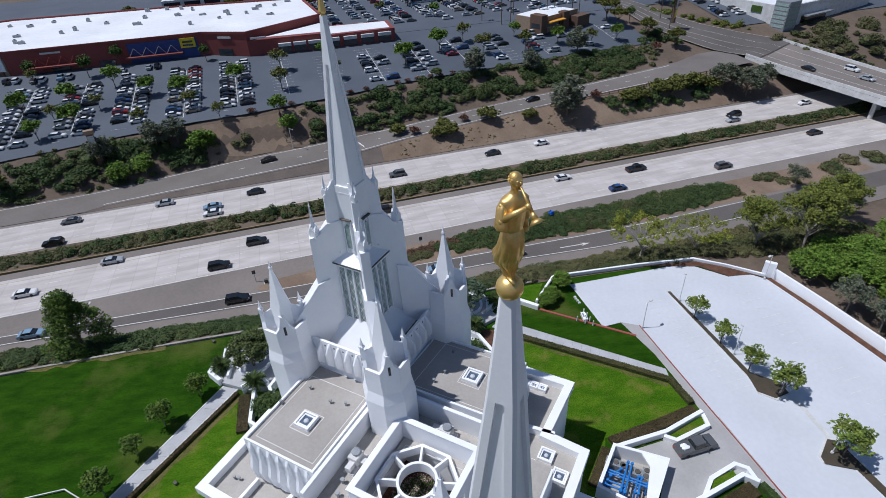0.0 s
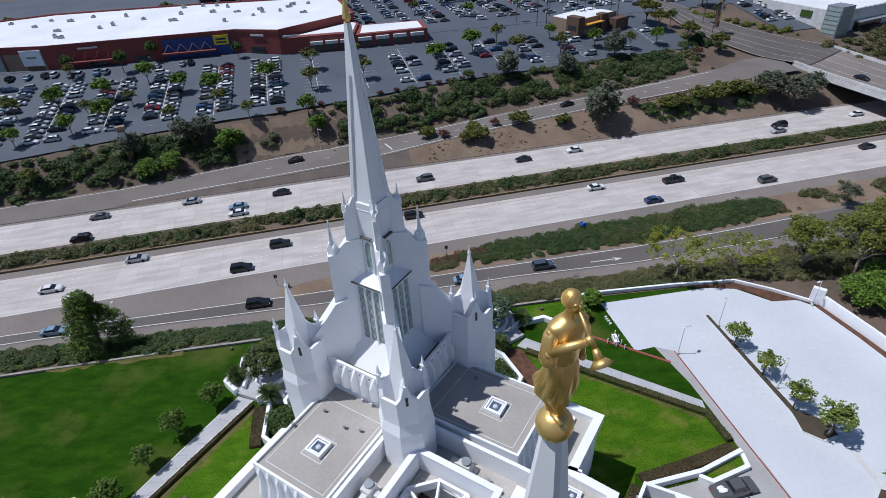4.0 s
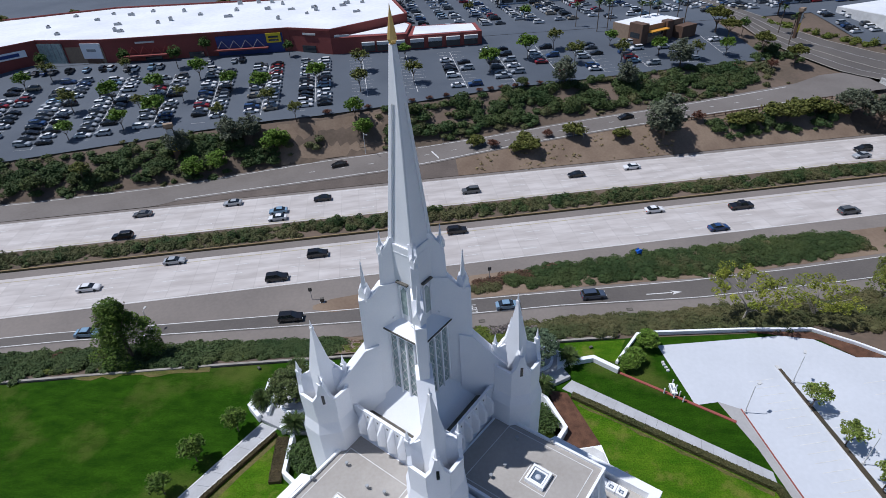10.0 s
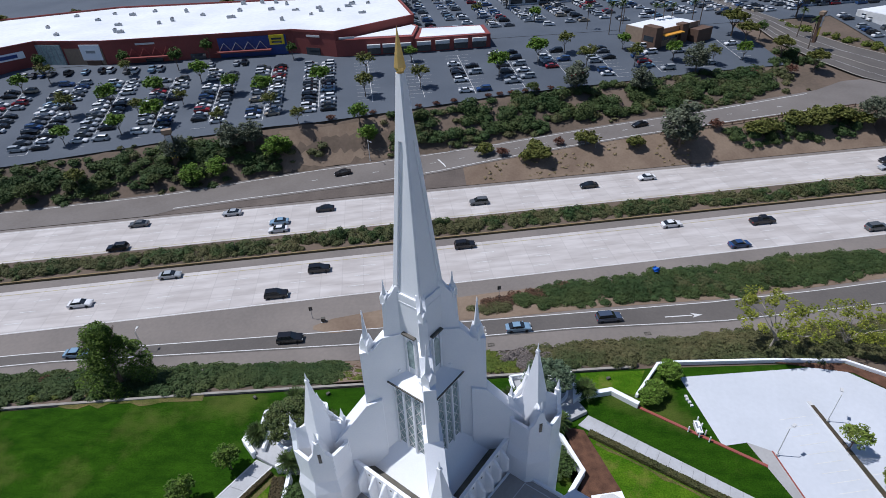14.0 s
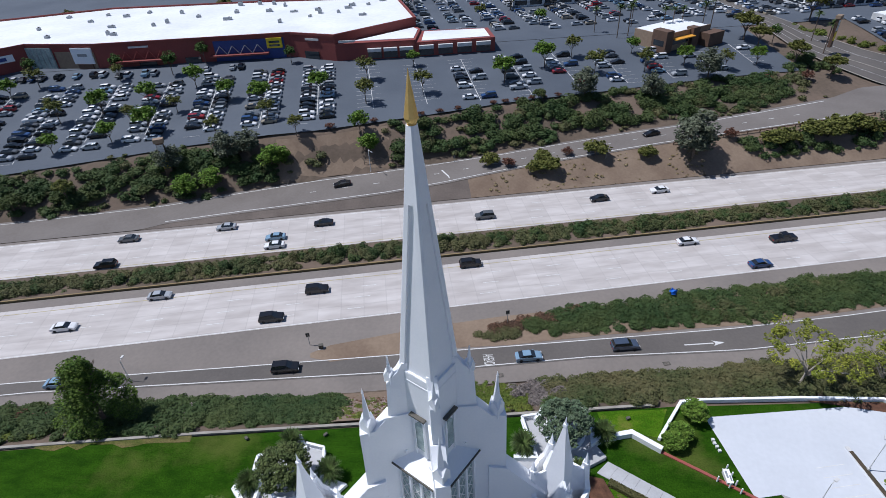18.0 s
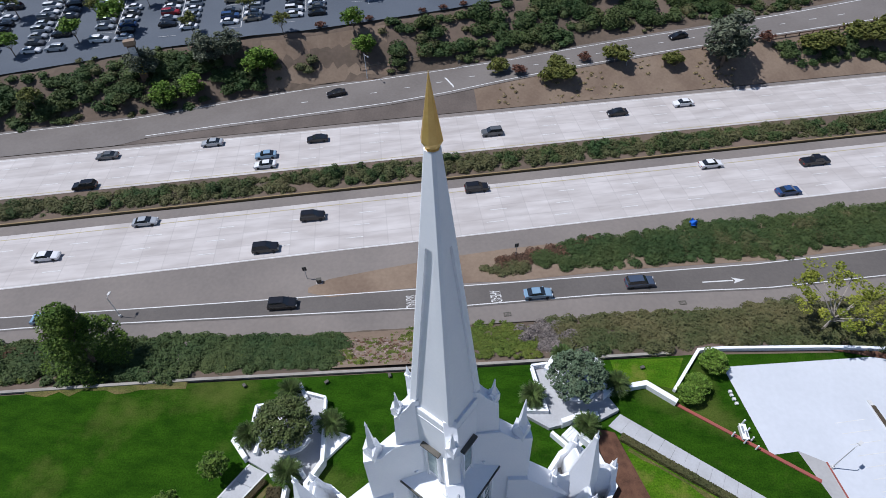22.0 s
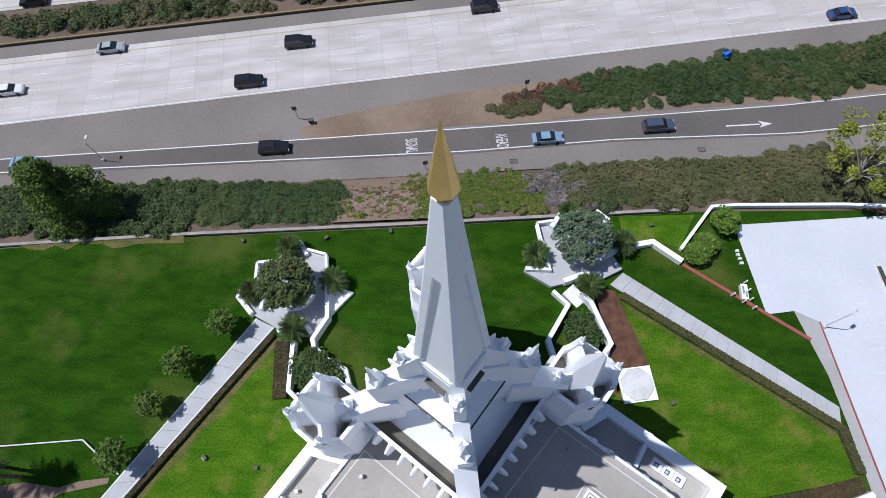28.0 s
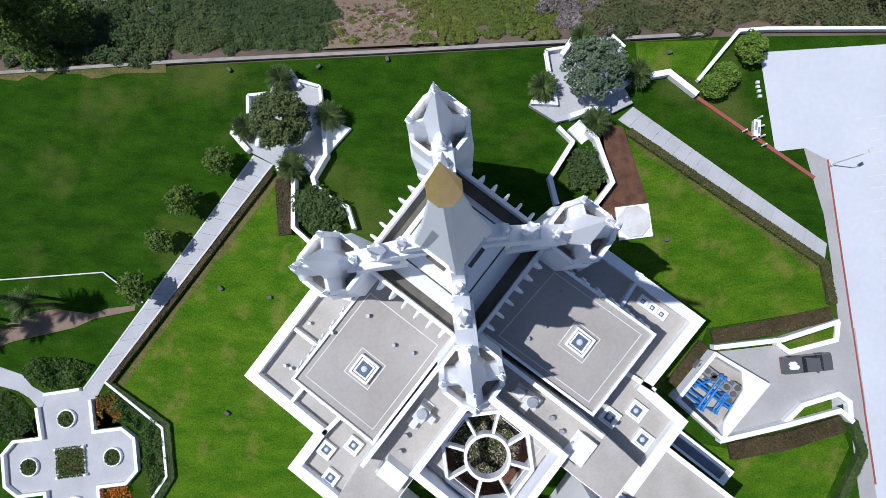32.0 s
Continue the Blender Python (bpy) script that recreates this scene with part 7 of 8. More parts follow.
place(pt, [(60 * K, 15.4 * K, 0.2, 0, 1.0), (61.1 * K, 8.3 * K, 0.2, 80, 0.95), (62 * K, 1.2 * K, 0.2, 150, 1.0), (63.8 * K, -4.7 * K, 0.2, 220, 1.3), (65 * K, -16.6 * K, 0.2, 300, 1.4), (68.3 * K, -31.4 * K, 0.2, 30, 1.2)])

# car park trees
LOT_TREES = ((-148.9, 152.6), (-106.4, 106.8), (-116.3, 119.8), (-123.2, 136.5), (-100.9, 124.8), (-100.1, 136.7), (-111.6, 142), (-117.5, 166.9), (-98.7, 148), (-87.8, 143.5), (-87.5, 160.8), (-70.1, 128.2), (-72.8, 150.4), (-55.4, 134.6),
             (-91.2, 130.1), (-143.7, 160.6), (-59.4, 144.1), (-45.3, 127.5), (-42.1, 151.9), (-26.7, 145.2), (-27, 130.3), (-28.5, 164.5), (-12.7, 176.5), (-8.4, 152.7), (19.3, 161), (45.9, 184.6), (68.9, 188.7), (51.5, 169.3), (34.6, 174.2), (69.5, 172), (85.1, 178.2), (98.8, 175.7))
LOT_TREES = LOT_TREES + ((111.5, 180), (14.8, 240.5), (40, 230), (-170, 150), (-162, 140))
la = make_tree("car_park_tree", "green tree in the shopping car park", "tree", "car park trees", 2.4, 0.14, 1.6, 6, (52, 26, 2.5, 1.9, 4.2, 0.75, 0.3, -0.4), leaf_bright, 0.30, seed=10)
lb = make_tree("car_park_tree", "thin olive tree in the shopping car park", "tree", "car park trees", 2.8, 0.13, 1.8, 6, (34, 24, 2.6, 2.0, 4.4, 0.7, 0.2, -0.4), leaf_olive, 0.28, seed=11)
place(la, spots(LOT_TREES[0::2], 0.8, 1.3, 12))
place(lb, spots(LOT_TREES[1::2], 0.75, 1.25, 13))
fa = make_tree("facade_tree", "tall slender tree before the shopping centre wall", "tree", "facade trees", 4.5, 0.2, 1.8, 6, (60, 26, 2.9, 2.8, 6.5, 0.85, 0.2, -0.6), leaf_mid, 0.32, seed=12)
place(fa, spots([(-99.8, 171.2), (-91.3, 181.6), (-58.5, 180.6), (125, 200), (-120, 172), (-150, 168)], 0.7, 0.95, 14))
rd = make_tree("street_tree", "large tree with reddish tips beside the street", "tree", "street trees", 3.5, 0.3, 2.6, 7, (90, 30, 4.2, 3.0, 6.2, 1.0, 0.3, -0.3), leaf_olive, 0.36, seed=13)
place(rd, spots([(118, 196), (126, 182), (134, 172), (115.6, 203.8), (150, 225), (-20, 262), (-110, 262), (-180, 245), (-205, 225), (30, 262), (-60, 268)], 0.9, 1.4, 15))

# roadside slope trees
SL = ((-119.9, 103.0), (-109.0, 105.8), (-86.1, 110.2), (-128.9, 99.9), (-99.4, 108.1), (-139.1, 98.2))
wa = make_tree("slope_tree", "dark spreading tree on the roadside slope", "tree", "slope trees", 3.0, 0.25, 2.4, 7, (80, 34, 4.0, 2.6, 4.6, 0.95, 0.2, -0.5), leaf_olive_dark, 0.34, seed=16)
place(wa, spots(SL + ((143.2, 141.7), (151.9, 137.8), (29.3, 147.1), (-8.2, 133.9), (148.1, 145.9)), 0.45, 0.75, 17))
wb = make_tree("willow_tree", "bright green drooping tree on the slope", "tree", "slope trees", 2.4, 0.2, 1.8, 7, (80, 34, 2.9, 2.5, 3.2, 0.8, 0.2, -0.9), leaf_bright, 0.26, seed=18)
place(wb, spots([(-74.9, 112.1), (-68.2, 114.7), (-52.1, 120.9), (-49.8, 121.8), (-24.6, 127.4)], 0.85, 1.1, 19))
wc = make_tree("grey_tree", "grey-green tree standing on the dirt bank", "tree", "slope trees", 2.6, 0.25, 2.0, 7, (100, 36, 3.4, 3.3, 4.4, 0.8, 0.3, -0.9), leaf_grey, 0.26, seed=20)
place(wc, [(*site(72.6, 126.8), height(*site(72.6, 126.8)), 30, 1.75)])
place(wc, spots([(44.5, 150.3), (66.8, 153.0), (90.0, 167.5), (-64.7, 121.1), (-58.7, 122.8), (-80.3, 117.5)], 0.5, 0.8, 21), first=False)
bsh = make_tree("roadside_bush", "rounded green bush on the dirt bank", "shrub", "bank bushes", 0.4, 0.1, 0.8, 5, (44, 34, 1.6, 1.0, 1.0, 0.5, 0.3, 0.0), leaf_olive, 0.2, seed=22)
place(bsh, spots([(11.9, 123.9), (25.2, 119.7), (29.0, 120.2), (27.5, 123.9), (43.4, 126.2), (101.6, 133.7), (104.6, 134.3), (98.3, 132.5), (119.4, 138.1), (122.5, 140.2), (125.8, 139.9), (116.4, 136.6), (129.2, 139.9), (134.3, 139.1), (111.6, 136.3), (58.7, 126.1)], 0.85, 1.7, 23))
bs2 = make_tree("roadside_bush", "brownish dry bush on the dirt bank", "shrub", "bank bushes", 0.4, 0.1, 0.8, 5, (36, 28, 1.4, 1.1, 1.1, 0.5, 0.2, 0.0), leaf_red, 0.18, seed=24)
place(bs2, spots([(17.2, 122.0), (35.4, 127.3), (85.5, 134.0), (124.8, 169.7), (110.1, 167.2)], 0.8, 1.2, 25))
bs3 = make_tree("roadside_bush", "reddish hedge bush at the car park's edge", "shrub", "edge bushes", 0.4, 0.1, 0.8, 5, (30, 24, 1.6, 0.8, 0.8, 0.5, 0.2, 0.0), leaf_red, 0.2, seed=26)
place(bs3, [(*SN(s, lerp(s, LE_S, LE_N) + 0.6), height(*SN(s, lerp(s, LE_S, LE_N) + 0.6)), s * 7 % 360, 0.8) for s in (-14, -4, -1, 14, 20, 26, 38, 42, 46, 51, 55, 60)])

# eucalyptus trees by the slip road
eu = make_tree("eucalyptus_tree", "tall eucalyptus with pale limbs and a sparse olive crown", "tree", "eucalyptus trees", 5.0, 0.26, 5.2, 11, (66, 62, 7.0, 2.0, 9.6, 0.85, 0.5, 0.1), leaf_gum, 0.19, pale_bark, 27, 0.8)
place(eu, [(59.6 * K, 38.2 * K, -4.2, 0, 1.0), (74 * K, 38.0 * K, -4.0, 120, 0.8)])
gm = make_tree("gum_tree", "large leafy gum tree beside the slip road", "tree", "eucalyptus trees", 6.0, 0.3, 3.4, 9, (88, 66, 5.2, 3.3, 9.6, 0.95, 0.35, -0.3), leaf_gum_dark, 0.2, pale_bark, 37, 0.5)
place(gm, [(86.5 * K, 36 * K, -3.5, 200, 1.0), (96 * K, 33 * K, -3, 20, 1.15), (104 * K, 38 * K, -3, 140, 1.05), (93 * K, 46 * K, -5, 250, 0.75), (113 * K, 44 * K, -4, 300, 1.0)])
eg = make_tree("grey_eucalyptus", "grey-leaved tree beside the boundary wall", "tree", "eucalyptus trees", 3.4, 0.2, 2.2, 7, (80, 40, 3.6, 2.6, 5.0, 0.9, 0.3, -0.5), leaf_grey, 0.2, pale_bark, 28, 0.4)
place(eg, [(89 * K, 11.6 * K, 0, 0, 0.85), (90.7 * K, 5.5 * K, 0, 90, 0.95), (92.4 * K, -1 * K, 0, 170, 0.9), (95 * K, -9.7 * K, 0, 250, 0.9), (104 * K, 45.8 * K, -4, 30, 1.2), (120 * K, 50 * K, -4, 60, 1.2), (128 * K, 58 * K, -5, 10, 1.1), (121 * K, 84 * K * 0.8, -5.6, 40, 0.9)])
wallt = make_tree("hedge_tree", "broad bright green tree mass beyond the wall", "tree", "hedge trees", 1.6, 0.2, 2.0, 6, (130, 40, 4.4, 2.4, 2.6, 0.95, 0.4, -0.3), leaf_bright, 0.24, seed=29)
place(wallt, [(90.6 * K, 23 * K, 0, 0, 0.95), (97.5 * K, 26.2 * K, 0, 70, 1.0), (96.4 * K, 19.4 * K, 0, 140, 1.0), (103.8 * K, 23.6 * K, 0, 310, 1.1), (102.8 * K, 15.5 * K, 0, 200, 1.0), (97.5 * K, 8.1 * K, 0, 200, 1.0), (99.6 * K, 0.4 * K, 0, 200, 1.0), (115 * K, 27 * K, 0, 250, 1.2), (112 * K, 10 * K, 0, 290, 1.1), (107.9 * K, -0.1 * K, 0, 20, 1.0), (122 * K, 18 * K, 0, 20, 1.2)])
rt_ = make_tree("ridge_tree", "large dark tree beside the overpass", "tree", "slope trees", 3.5, 0.35, 3.2, 7, (120, 34, 5.2, 3.4, 5.6, 1.1, 0.3, -0.5), leaf_grey, 0.34, seed=30)
place(rt_, spots([(138.5, 139.8), (146.9, 135.8), (154.7, 140.6), (150.0, 60.0), (165.0, 62.0)], 0.9, 1.2, 31))


# palms: trunk and separate fronds on one shared mesh
def frond_mesh(length, material):
    V, F = [], []
    steps = 9
    for i in range(steps):
        t = i / (steps - 1)
        x = length * t
        z = length * (0.55 * t - 0.75 * t * t)
        w = length * 0.27 * math.sin(math.pi * min(1, t * 0.85 + 0.12))
        for sg in (-1, 1):
            b = len(V)
            V += [(x - 0.13, 0, z), (x + 0.15, 0, z), (x + 0.16 + w * 0.6, sg * w, z - w * 0.35)]
            F.append((b, b + 1, b + 2))
        if i:
            b = len(V)
            t0 = (i - 1) / (steps - 1)
            V += [(length * t0, -0.03, length * (0.55 * t0 - 0.75 * t0 * t0)), (length * t0, 0.03, length * (0.55 * t0 - 0.75 * t0 * t0)), (x, 0.03, z), (x, -0.03, z)]
            F.append((b, b + 1, b + 2, b + 3))
    me = bpy.data.meshes.new("frond")
    me.from_pydata(V, [], F)
    me.materials.append(material)
    return me


def make_palm(h, r, length, n, label, group, seed):
    rnd = random.Random(seed)
    t = thing("palm_tree", Matrix.Identity(4), label, "palm", group)
    bm = bmesh.new()
    for i in range(6):
        cone(bm, 0, 0, -0.3 + (h + 0.3) * i / 6, -0.3 + (h + 0.3) * (i + 1) / 6, r * 1.08, r * 0.92, 8)
    part("trunk", bm, bark, t)
    me = frond_mesh(length, leaf_palm)
    for i in range(n):
        f = new("frond", me)
        f.parent = t
        f.matrix_basis = pose(0, 0, h, 0, rnd.uniform(-62, 22), i * 137.5)
    return t


low_palm = make_palm(1.6, 0.26, 1.9, 46, "short green palm with arching fronds on the terrace", "terrace palms", 1)
place(low_palm, [(-24.4 * K, 25.3 * K, 0, 0, 1.0), (-17.6 * K, 20.3 * K, 0, 70, 1.0), (-28.9 * K, 18.6 * K, 0, 140, 0.95), (-22.3 * K, 13.3 * K, 0.3, 200, 1.0), (10.9 * K, 24.3 * K, 0.2, 20, 1.0), (23.4 * K, 26.3 * K, 0, 100, 0.95), (17.9 * K, 19.8 * K, 0.3, 220, 0.95), (16.0 * K, 31.3 * K, 0, 10, 0.85)])
tall_palm = make_palm(9.5, 0.16, 1.7, 20, "tall thin fan palm beside the restaurant", "tall palms", 2)
place(tall_palm, spots([(85, 207.1), (89.1, 209.1), (67.2, 205.5), (93, 210.4), (101.7, 211.5), (105.9, 213.7), (140.7, 202.3), (140, 190.6), (76.9, 222), (60, 214), (72, 208)], 0.85, 1.15, 33))
gp_ = make_palm(4.5, 0.22, 2.3, 22, "palm on the lawn beside the garden court", "garden palms", 3)
place(gp_, [(-55.4 * K, -5.7 * K, 0, 0, 1.0), (-59.8 * K, -8.6 * K, 0, 60, 0.9), (-66.8 * K, -10.3 * K, 0, 130, 1.1)])
lp_ = make_palm(13.5, 0.2, 2.2, 24, "tall palm with a bare trunk on the lawn", "lawn palms", 4)
place(lp_, [(-57.9 * K, -4.6 * K, 0, 0, 1.0), (-64.6 * K, -7.6 * K, 0, 60, 0.95)])


# ---- ground cover as stuff ----
def mound(x, y, bump, cover):
    """Height 0 to 1 of small rounded plants that grow into one another."""
    d, p = noise.voronoi((x / bump, y / bump, 0.37))
    v = noise.cell(p[0] * 7.7) * 0.5 + 0.5
    if v < (1 - cover) * 1.1:
        return 0.0
    r = 0.62 + 0.3 * v
    dome = math.sqrt(max(0.0, 1 - (d[0] / r) ** 2))
    b = noise.noise((x / bump * 2.7, y / bump * 2.7, 9.1)) * 0.16
    return max(0.0, min(1.0, (0.25 + 0.6 * v) * dome + 0.15 + b))


def brush(name, label, rows, rad, tall, material, per_m2, leaf, thick=26, patch=1.0):
    """Shrubs over the strip between rows of (s, n0, n1): lobed domes of leaves over a woody core.
    rad: radius range, tall: height over radius, thick: leaves on a square metre, patch: share of ground that is grown over."""
    LP, EV, EF = [], [], []
    leaf *= 1.15
    for (s0, a0, b0), (s1, a1, b1) in zip(rows, rows[1:]):
        area = abs(s1 - s0) * (abs(b0 - a0) + abs(b1 - a1)) / 2 * K * K
        for _ in range(int(area * per_m2 + rng.random())):
            u = rng.random()
            ss = s0 + (s1 - s0) * u
            lo, hi = 0.16 * noise.noise((ss * 0.13, a0 * 0.1, 3.3)) - 0.02, 1.02 + 0.2 * noise.noise((ss * 0.13, a0 * 0.1, 7.7))
            v = lo + (hi - lo) * rng.random()
            s, n = s0 + (s1 - s0) * u + rng.normal() * 0.4, (a0 + (a1 - a0) * u) * (1 - v) + (b0 + (b1 - b0) * u) * v
            x, y = SN(s, n)
            if patch < 1 and noise.noise((x * 0.13, y * 0.13, len(name))) * 0.5 + 0.5 > 0.28 + 0.44 * patch:
                continue
            r = rng.uniform(*rad) * min(1.0, 0.62 + 1.6 * max(0.0, min(v, 1 - v)))
            z, h = height(x, y), r * tall * rng.uniform(0.75, 1.25) * (1 + 0.7 * noise.noise((x * 0.16, y * 0.16, 1.1)))
            k = max(6, int(4.4 * r * max(r, h) * thick))
            q = rng.normal(size=(k, 3))
            q[:, 2] = np.abs(q[:, 2])
            q /= np.linalg.norm(q, axis=1)[:, None]
            lobes = rng.normal(size=(6, 3))
            lobes[:, 2] = np.abs(lobes[:, 2]) * 0.7
            lobes /= np.linalg.norm(lobes, axis=1)[:, None]
            f = 0.78 + 0.3 * np.clip((q @ lobes.T).max(axis=1) - 0.55, 0, 1) / 0.45 + rng.normal(size=k) * 0.05
            q = q * f[:, None] * np.array((r, r, h)) + np.array((x, y, z + 0.03))
            LP.append(q)
            o = len(EV)
            for zz, rr in ((-0.15, 0.80), (0.35, 0.74), (0.64, 0.42)):
                for g in range(7):
                    EV.append((x + r * rr * math.cos(g * 0.8976), y + r * rr * math.sin(g * 0.8976), z + h * zz))
            EV.append((x, y, z + h * 0.74))
            for ring in (0, 7):
                for g in range(7):
                    EF.append((o + ring + g, o + ring + (g + 1) % 7, o + ring + 7 + (g + 1) % 7, o + ring + 7 + g))
            for g in range(7):
                EF.append((o + 14 + g, o + 14 + (g + 1) % 7, o + 21))
    ob = new(name, leaf_mesh(name, np.vstack(LP), leaf, material, 0.32, (EV, EF)))
    return tagged(ob, label, "shrubs", kind="stuff")


def near_rows(s0, s1, a=1.2, b=0.0, step=6.0):
    k = max(1, int((s1 - s0) / step))
    out = []
    for i in range(k + 1):
        s = s0 + (s1 - s0) * i / k
        out.append((s, lerp(s, WALL_S, WALL_N) + a, lerp(s, ROAD_S, ROAD_N) + b))
    return out


brush("slope_shrubs", "tall dark green shrubs covering the roadside slope", near_rows(-150, -36), (0.9, 1.8), 0.75, shrub_green, 0.75, 0.15)
brush("slope_shrubs", "reddish shrubs among the green ones on the slope", near_rows(-72, -58, 4, -0.4), (0.8, 1.3), 0.9, leaf_red, 0.12, 0.14)
brush("slope_shrubs", "bushy green plants at the foot of the kerb wall", near_rows(-150, -10, 0.9, -6), (0.4, 0.8), 0.7, ice_plant, 0.16, 0.12)
brush("slope_shrubs", "dense grey-green shrub mass on the roadside slope", near_rows(-36, -13), (0.8, 1.6), 0.6, shrub_green, 1.3, 0.11, 36)
brush("grey_shrubs", "pale grey woody shrub on the roadside slope", near_rows(-40, -36.5, 3, -1), (0.7, 1.0), 0.8, grey_brush, 0.2, 0.11, 24)
brush("flower_slope", "pale dry flowering cover on bare soil", near_rows(-13.5, 0), (0.1, 0.26), 0.45, flower_pink, 2.6, 0.06, 50, 0.85)
brush("flower_slope", "sparse yellow-green plants on bare soil", near_rows(-13.5, 1), (0.15, 0.5), 0.4, ice_plant, 1.3, 0.09, 40, 0.85)
brush("flower_slope", "rusty brown dry plants on bare soil", near_rows(-13, 3), (0.12, 0.36), 0.45, leaf_rust, 1.6, 0.07, 40, 0.85)
brush("ice_plant_slope", "yellow-green ice plant carpet on the slope", near_rows(-1.5, 18.5), (0.4, 0.9), 0.3, ice_plant, 2.6, 0.11, 34)
brush("grey_shrubs", "grey woody shrubs on the roadside slope", near_rows(18, 25.5), (0.8, 1.4), 0.85, grey_brush, 0.5, 0.13, 30)
brush("slope_shrubs", "olive and brown shrubs on the roadside slope", near_rows(23, 120), (1.0, 2.0), 0.7, shrub_brown, 0.7, 0.14)
brush("gore_shrubs", "dark green shrub bank between freeway and slip road", [(26, 51.4, 54.8), (34, 50.2, 57.0), (50, 49.4, 57.8), (70, 48.0, 57.6), (100, 48.5, 57.4), (113, 50.5, 55.6)], (1.0, 1.9), 0.7, shrub_green, 0.85, 0.14)
brush("gore_shrubs", "olive tipped shrubs in the shrub bank", [(50, 49.8, 55.4), (70, 49, 55.2), (90, 49.5, 55.6)], (1.0, 1.9), 0.8, shrub_brown, 0.16, 0.15)
brush("gore_shrubs", "reddish brown shrubs at the end of the shrub bank", [(18, 52.6, 55.4), (24, 52.8, 56.2), (30, 54.0, 57.0), (37, 55.4, 57.6)], (0.7, 1.3), 0.7, leaf_rust, 0.95, 0.14)
brush("gore_shrubs", "low brown-green shrub at the end of the bank", [(14.5, 51.0, 54.4), (24, 51.0, 53.6)], (0.8, 1.2), 0.7, shrub_brown, 0.9, 0.14)
brush("gore_shrubs", "scattered shrubs on the dirt beyond the shrub bank", [(112, 49, 57), (170, 49, 57)], (0.8, 2.2), 0.7, shrub_brown, 0.3, 0.17, 18, 0.45)
brush("median_hedge", "rough olive oleander hedge along the median", [(s, 82.8, 88.6) for s in range(-200, 241, 10)], (0.7, 1.5), 0.95, shrub_brown, 0.65, 0.18, 17)
brush("median_hedge", "taller dark shrubs along the median", [(s, 83.2, 88.2) for s in range(-200, 241, 10)], (0.9, 1.7), 1.1, shrub_green, 0.22, 0.19, 17, 0.7)


def far_rows(s0, s1, a=0.8, b=-0.8):
    return [(s, lerp(s, RF_S, RF_N) + a, lerp(s, LE_S, LE_N) + b) for s in np.linspace(s0, s1, max(2, int((s1 - s0) / 6)))]


brush("hill_shrubs", "thick dark green scrub on the slope below the car park", far_rows(-190, -30), (1.2, 2.8), 0.7, shrub_green, 0.3, 0.26, 9, 0.92)
brush("hill_shrubs", "brownish dry scrub on the slope below the car park", far_rows(-190, -18), (0.8, 1.8), 0.7, shrub_brown, 0.1, 0.24, 9, 0.8)
brush("hill_shrubs", "thick dark green scrub on the slope below the car park", far_rows(4, 140, 1.5), (1.4, 3.0), 0.8, shrub_green, 0.24, 0.26, 9, 0.8)
brush("hill_shrubs", "mixed brown and olive scrub on the slope below the car park", far_rows(0, 150, 0.8), (0.9, 2.2), 0.8, shrub_brown, 0.1, 0.24, 9, 0.8)
brush("bank_scrub", "dry straw-coloured scrub on the dirt bank", [(s, 108.2, lerp(s, RN_S, RN_N) - 0.8) for s in range(30, 110, 8)], (0.2, 0.6), 0.45, straw, 0.5, 0.13, 26, 0.6)
brush("bank_scrub", "green scrub on the dirt bank by the overpass", [(s, 111, lerp(s, RN_S, RN_N) - 1.8) for s in range(107, 160, 8)], (1.0, 2.4), 0.9, shrub_green, 0.13, 0.24, 12, 0.8)

brush("street_shrubs", "mixed shrubs between the car park and the street", [(149, 153, 157), (156, 150, 166), (161, 152, 172), (166, 149, 158), (170, 147, 151)], (1.0, 2.6), 1.0, shrub_green, 0.12, 0.26, 9, 0.9)
brush("street_shrubs", "olive shrubs along the far kerb of the street", [(174, 186, 196), (180, 178, 188), (187, 170, 178), (195, 162, 169), (206, 155, 161)], (0.8, 1.8), 0.9, ice_plant, 0.16, 0.25, 9, 0.9)

brush("hill_shrubs", "olive scrub on the bank beyond the overpass", [(206, 112, 150), (230, 112, 152), (260, 112, 152), (300, 112, 152)], (1.2, 3.2), 0.8, shrub_brown, 0.05, 0.3, 8, 0.8)


# clipped hedges
def hedge(pts, w, h, material, label, leaf=0.11, density=150, z=0.0):
    t = thing("hedge", Matrix.Identity(4), label, "hedge", "clipped hedges")
    bm = bmesh.new()
    wall_run(bm, G(*pts), w, z, z + h * 0.93)
    part("core", bm, material, t)
    P = []
    Q = [Vector(p) * K for p in pts]
    for a, b in zip(Q, Q[1:]):
        d = (b - a)
        L = d.length
        d.normalize()
        o = Vector((-d.y, d.x))
        for _ in range(int(L * (w + 1.2 * h) * density / 2)):
            u = a + d * (L * rng.random())
            q = rng.random() * (w + 2 * h)
            if q < w:
                c, zz = (q - w / 2), h
            elif q < w + h:
                c, zz = -w / 2, q - w
            else:
                c, zz = w / 2, q - w - h
            wob = 0.06 * noise.noise((u.x * 1.3, u.y * 1.3, 1.0))
            p = u + o * (c * (1 + wob))
            P.append((p.x, p.y, z + zz * (1 + wob) + rng.normal() * 0.03))
    c = new("leaves", leaf_mesh("leaves", np.array(P), leaf, material, 0.6))
    c.parent = t
    c["kind"] = "stuff"
    return t


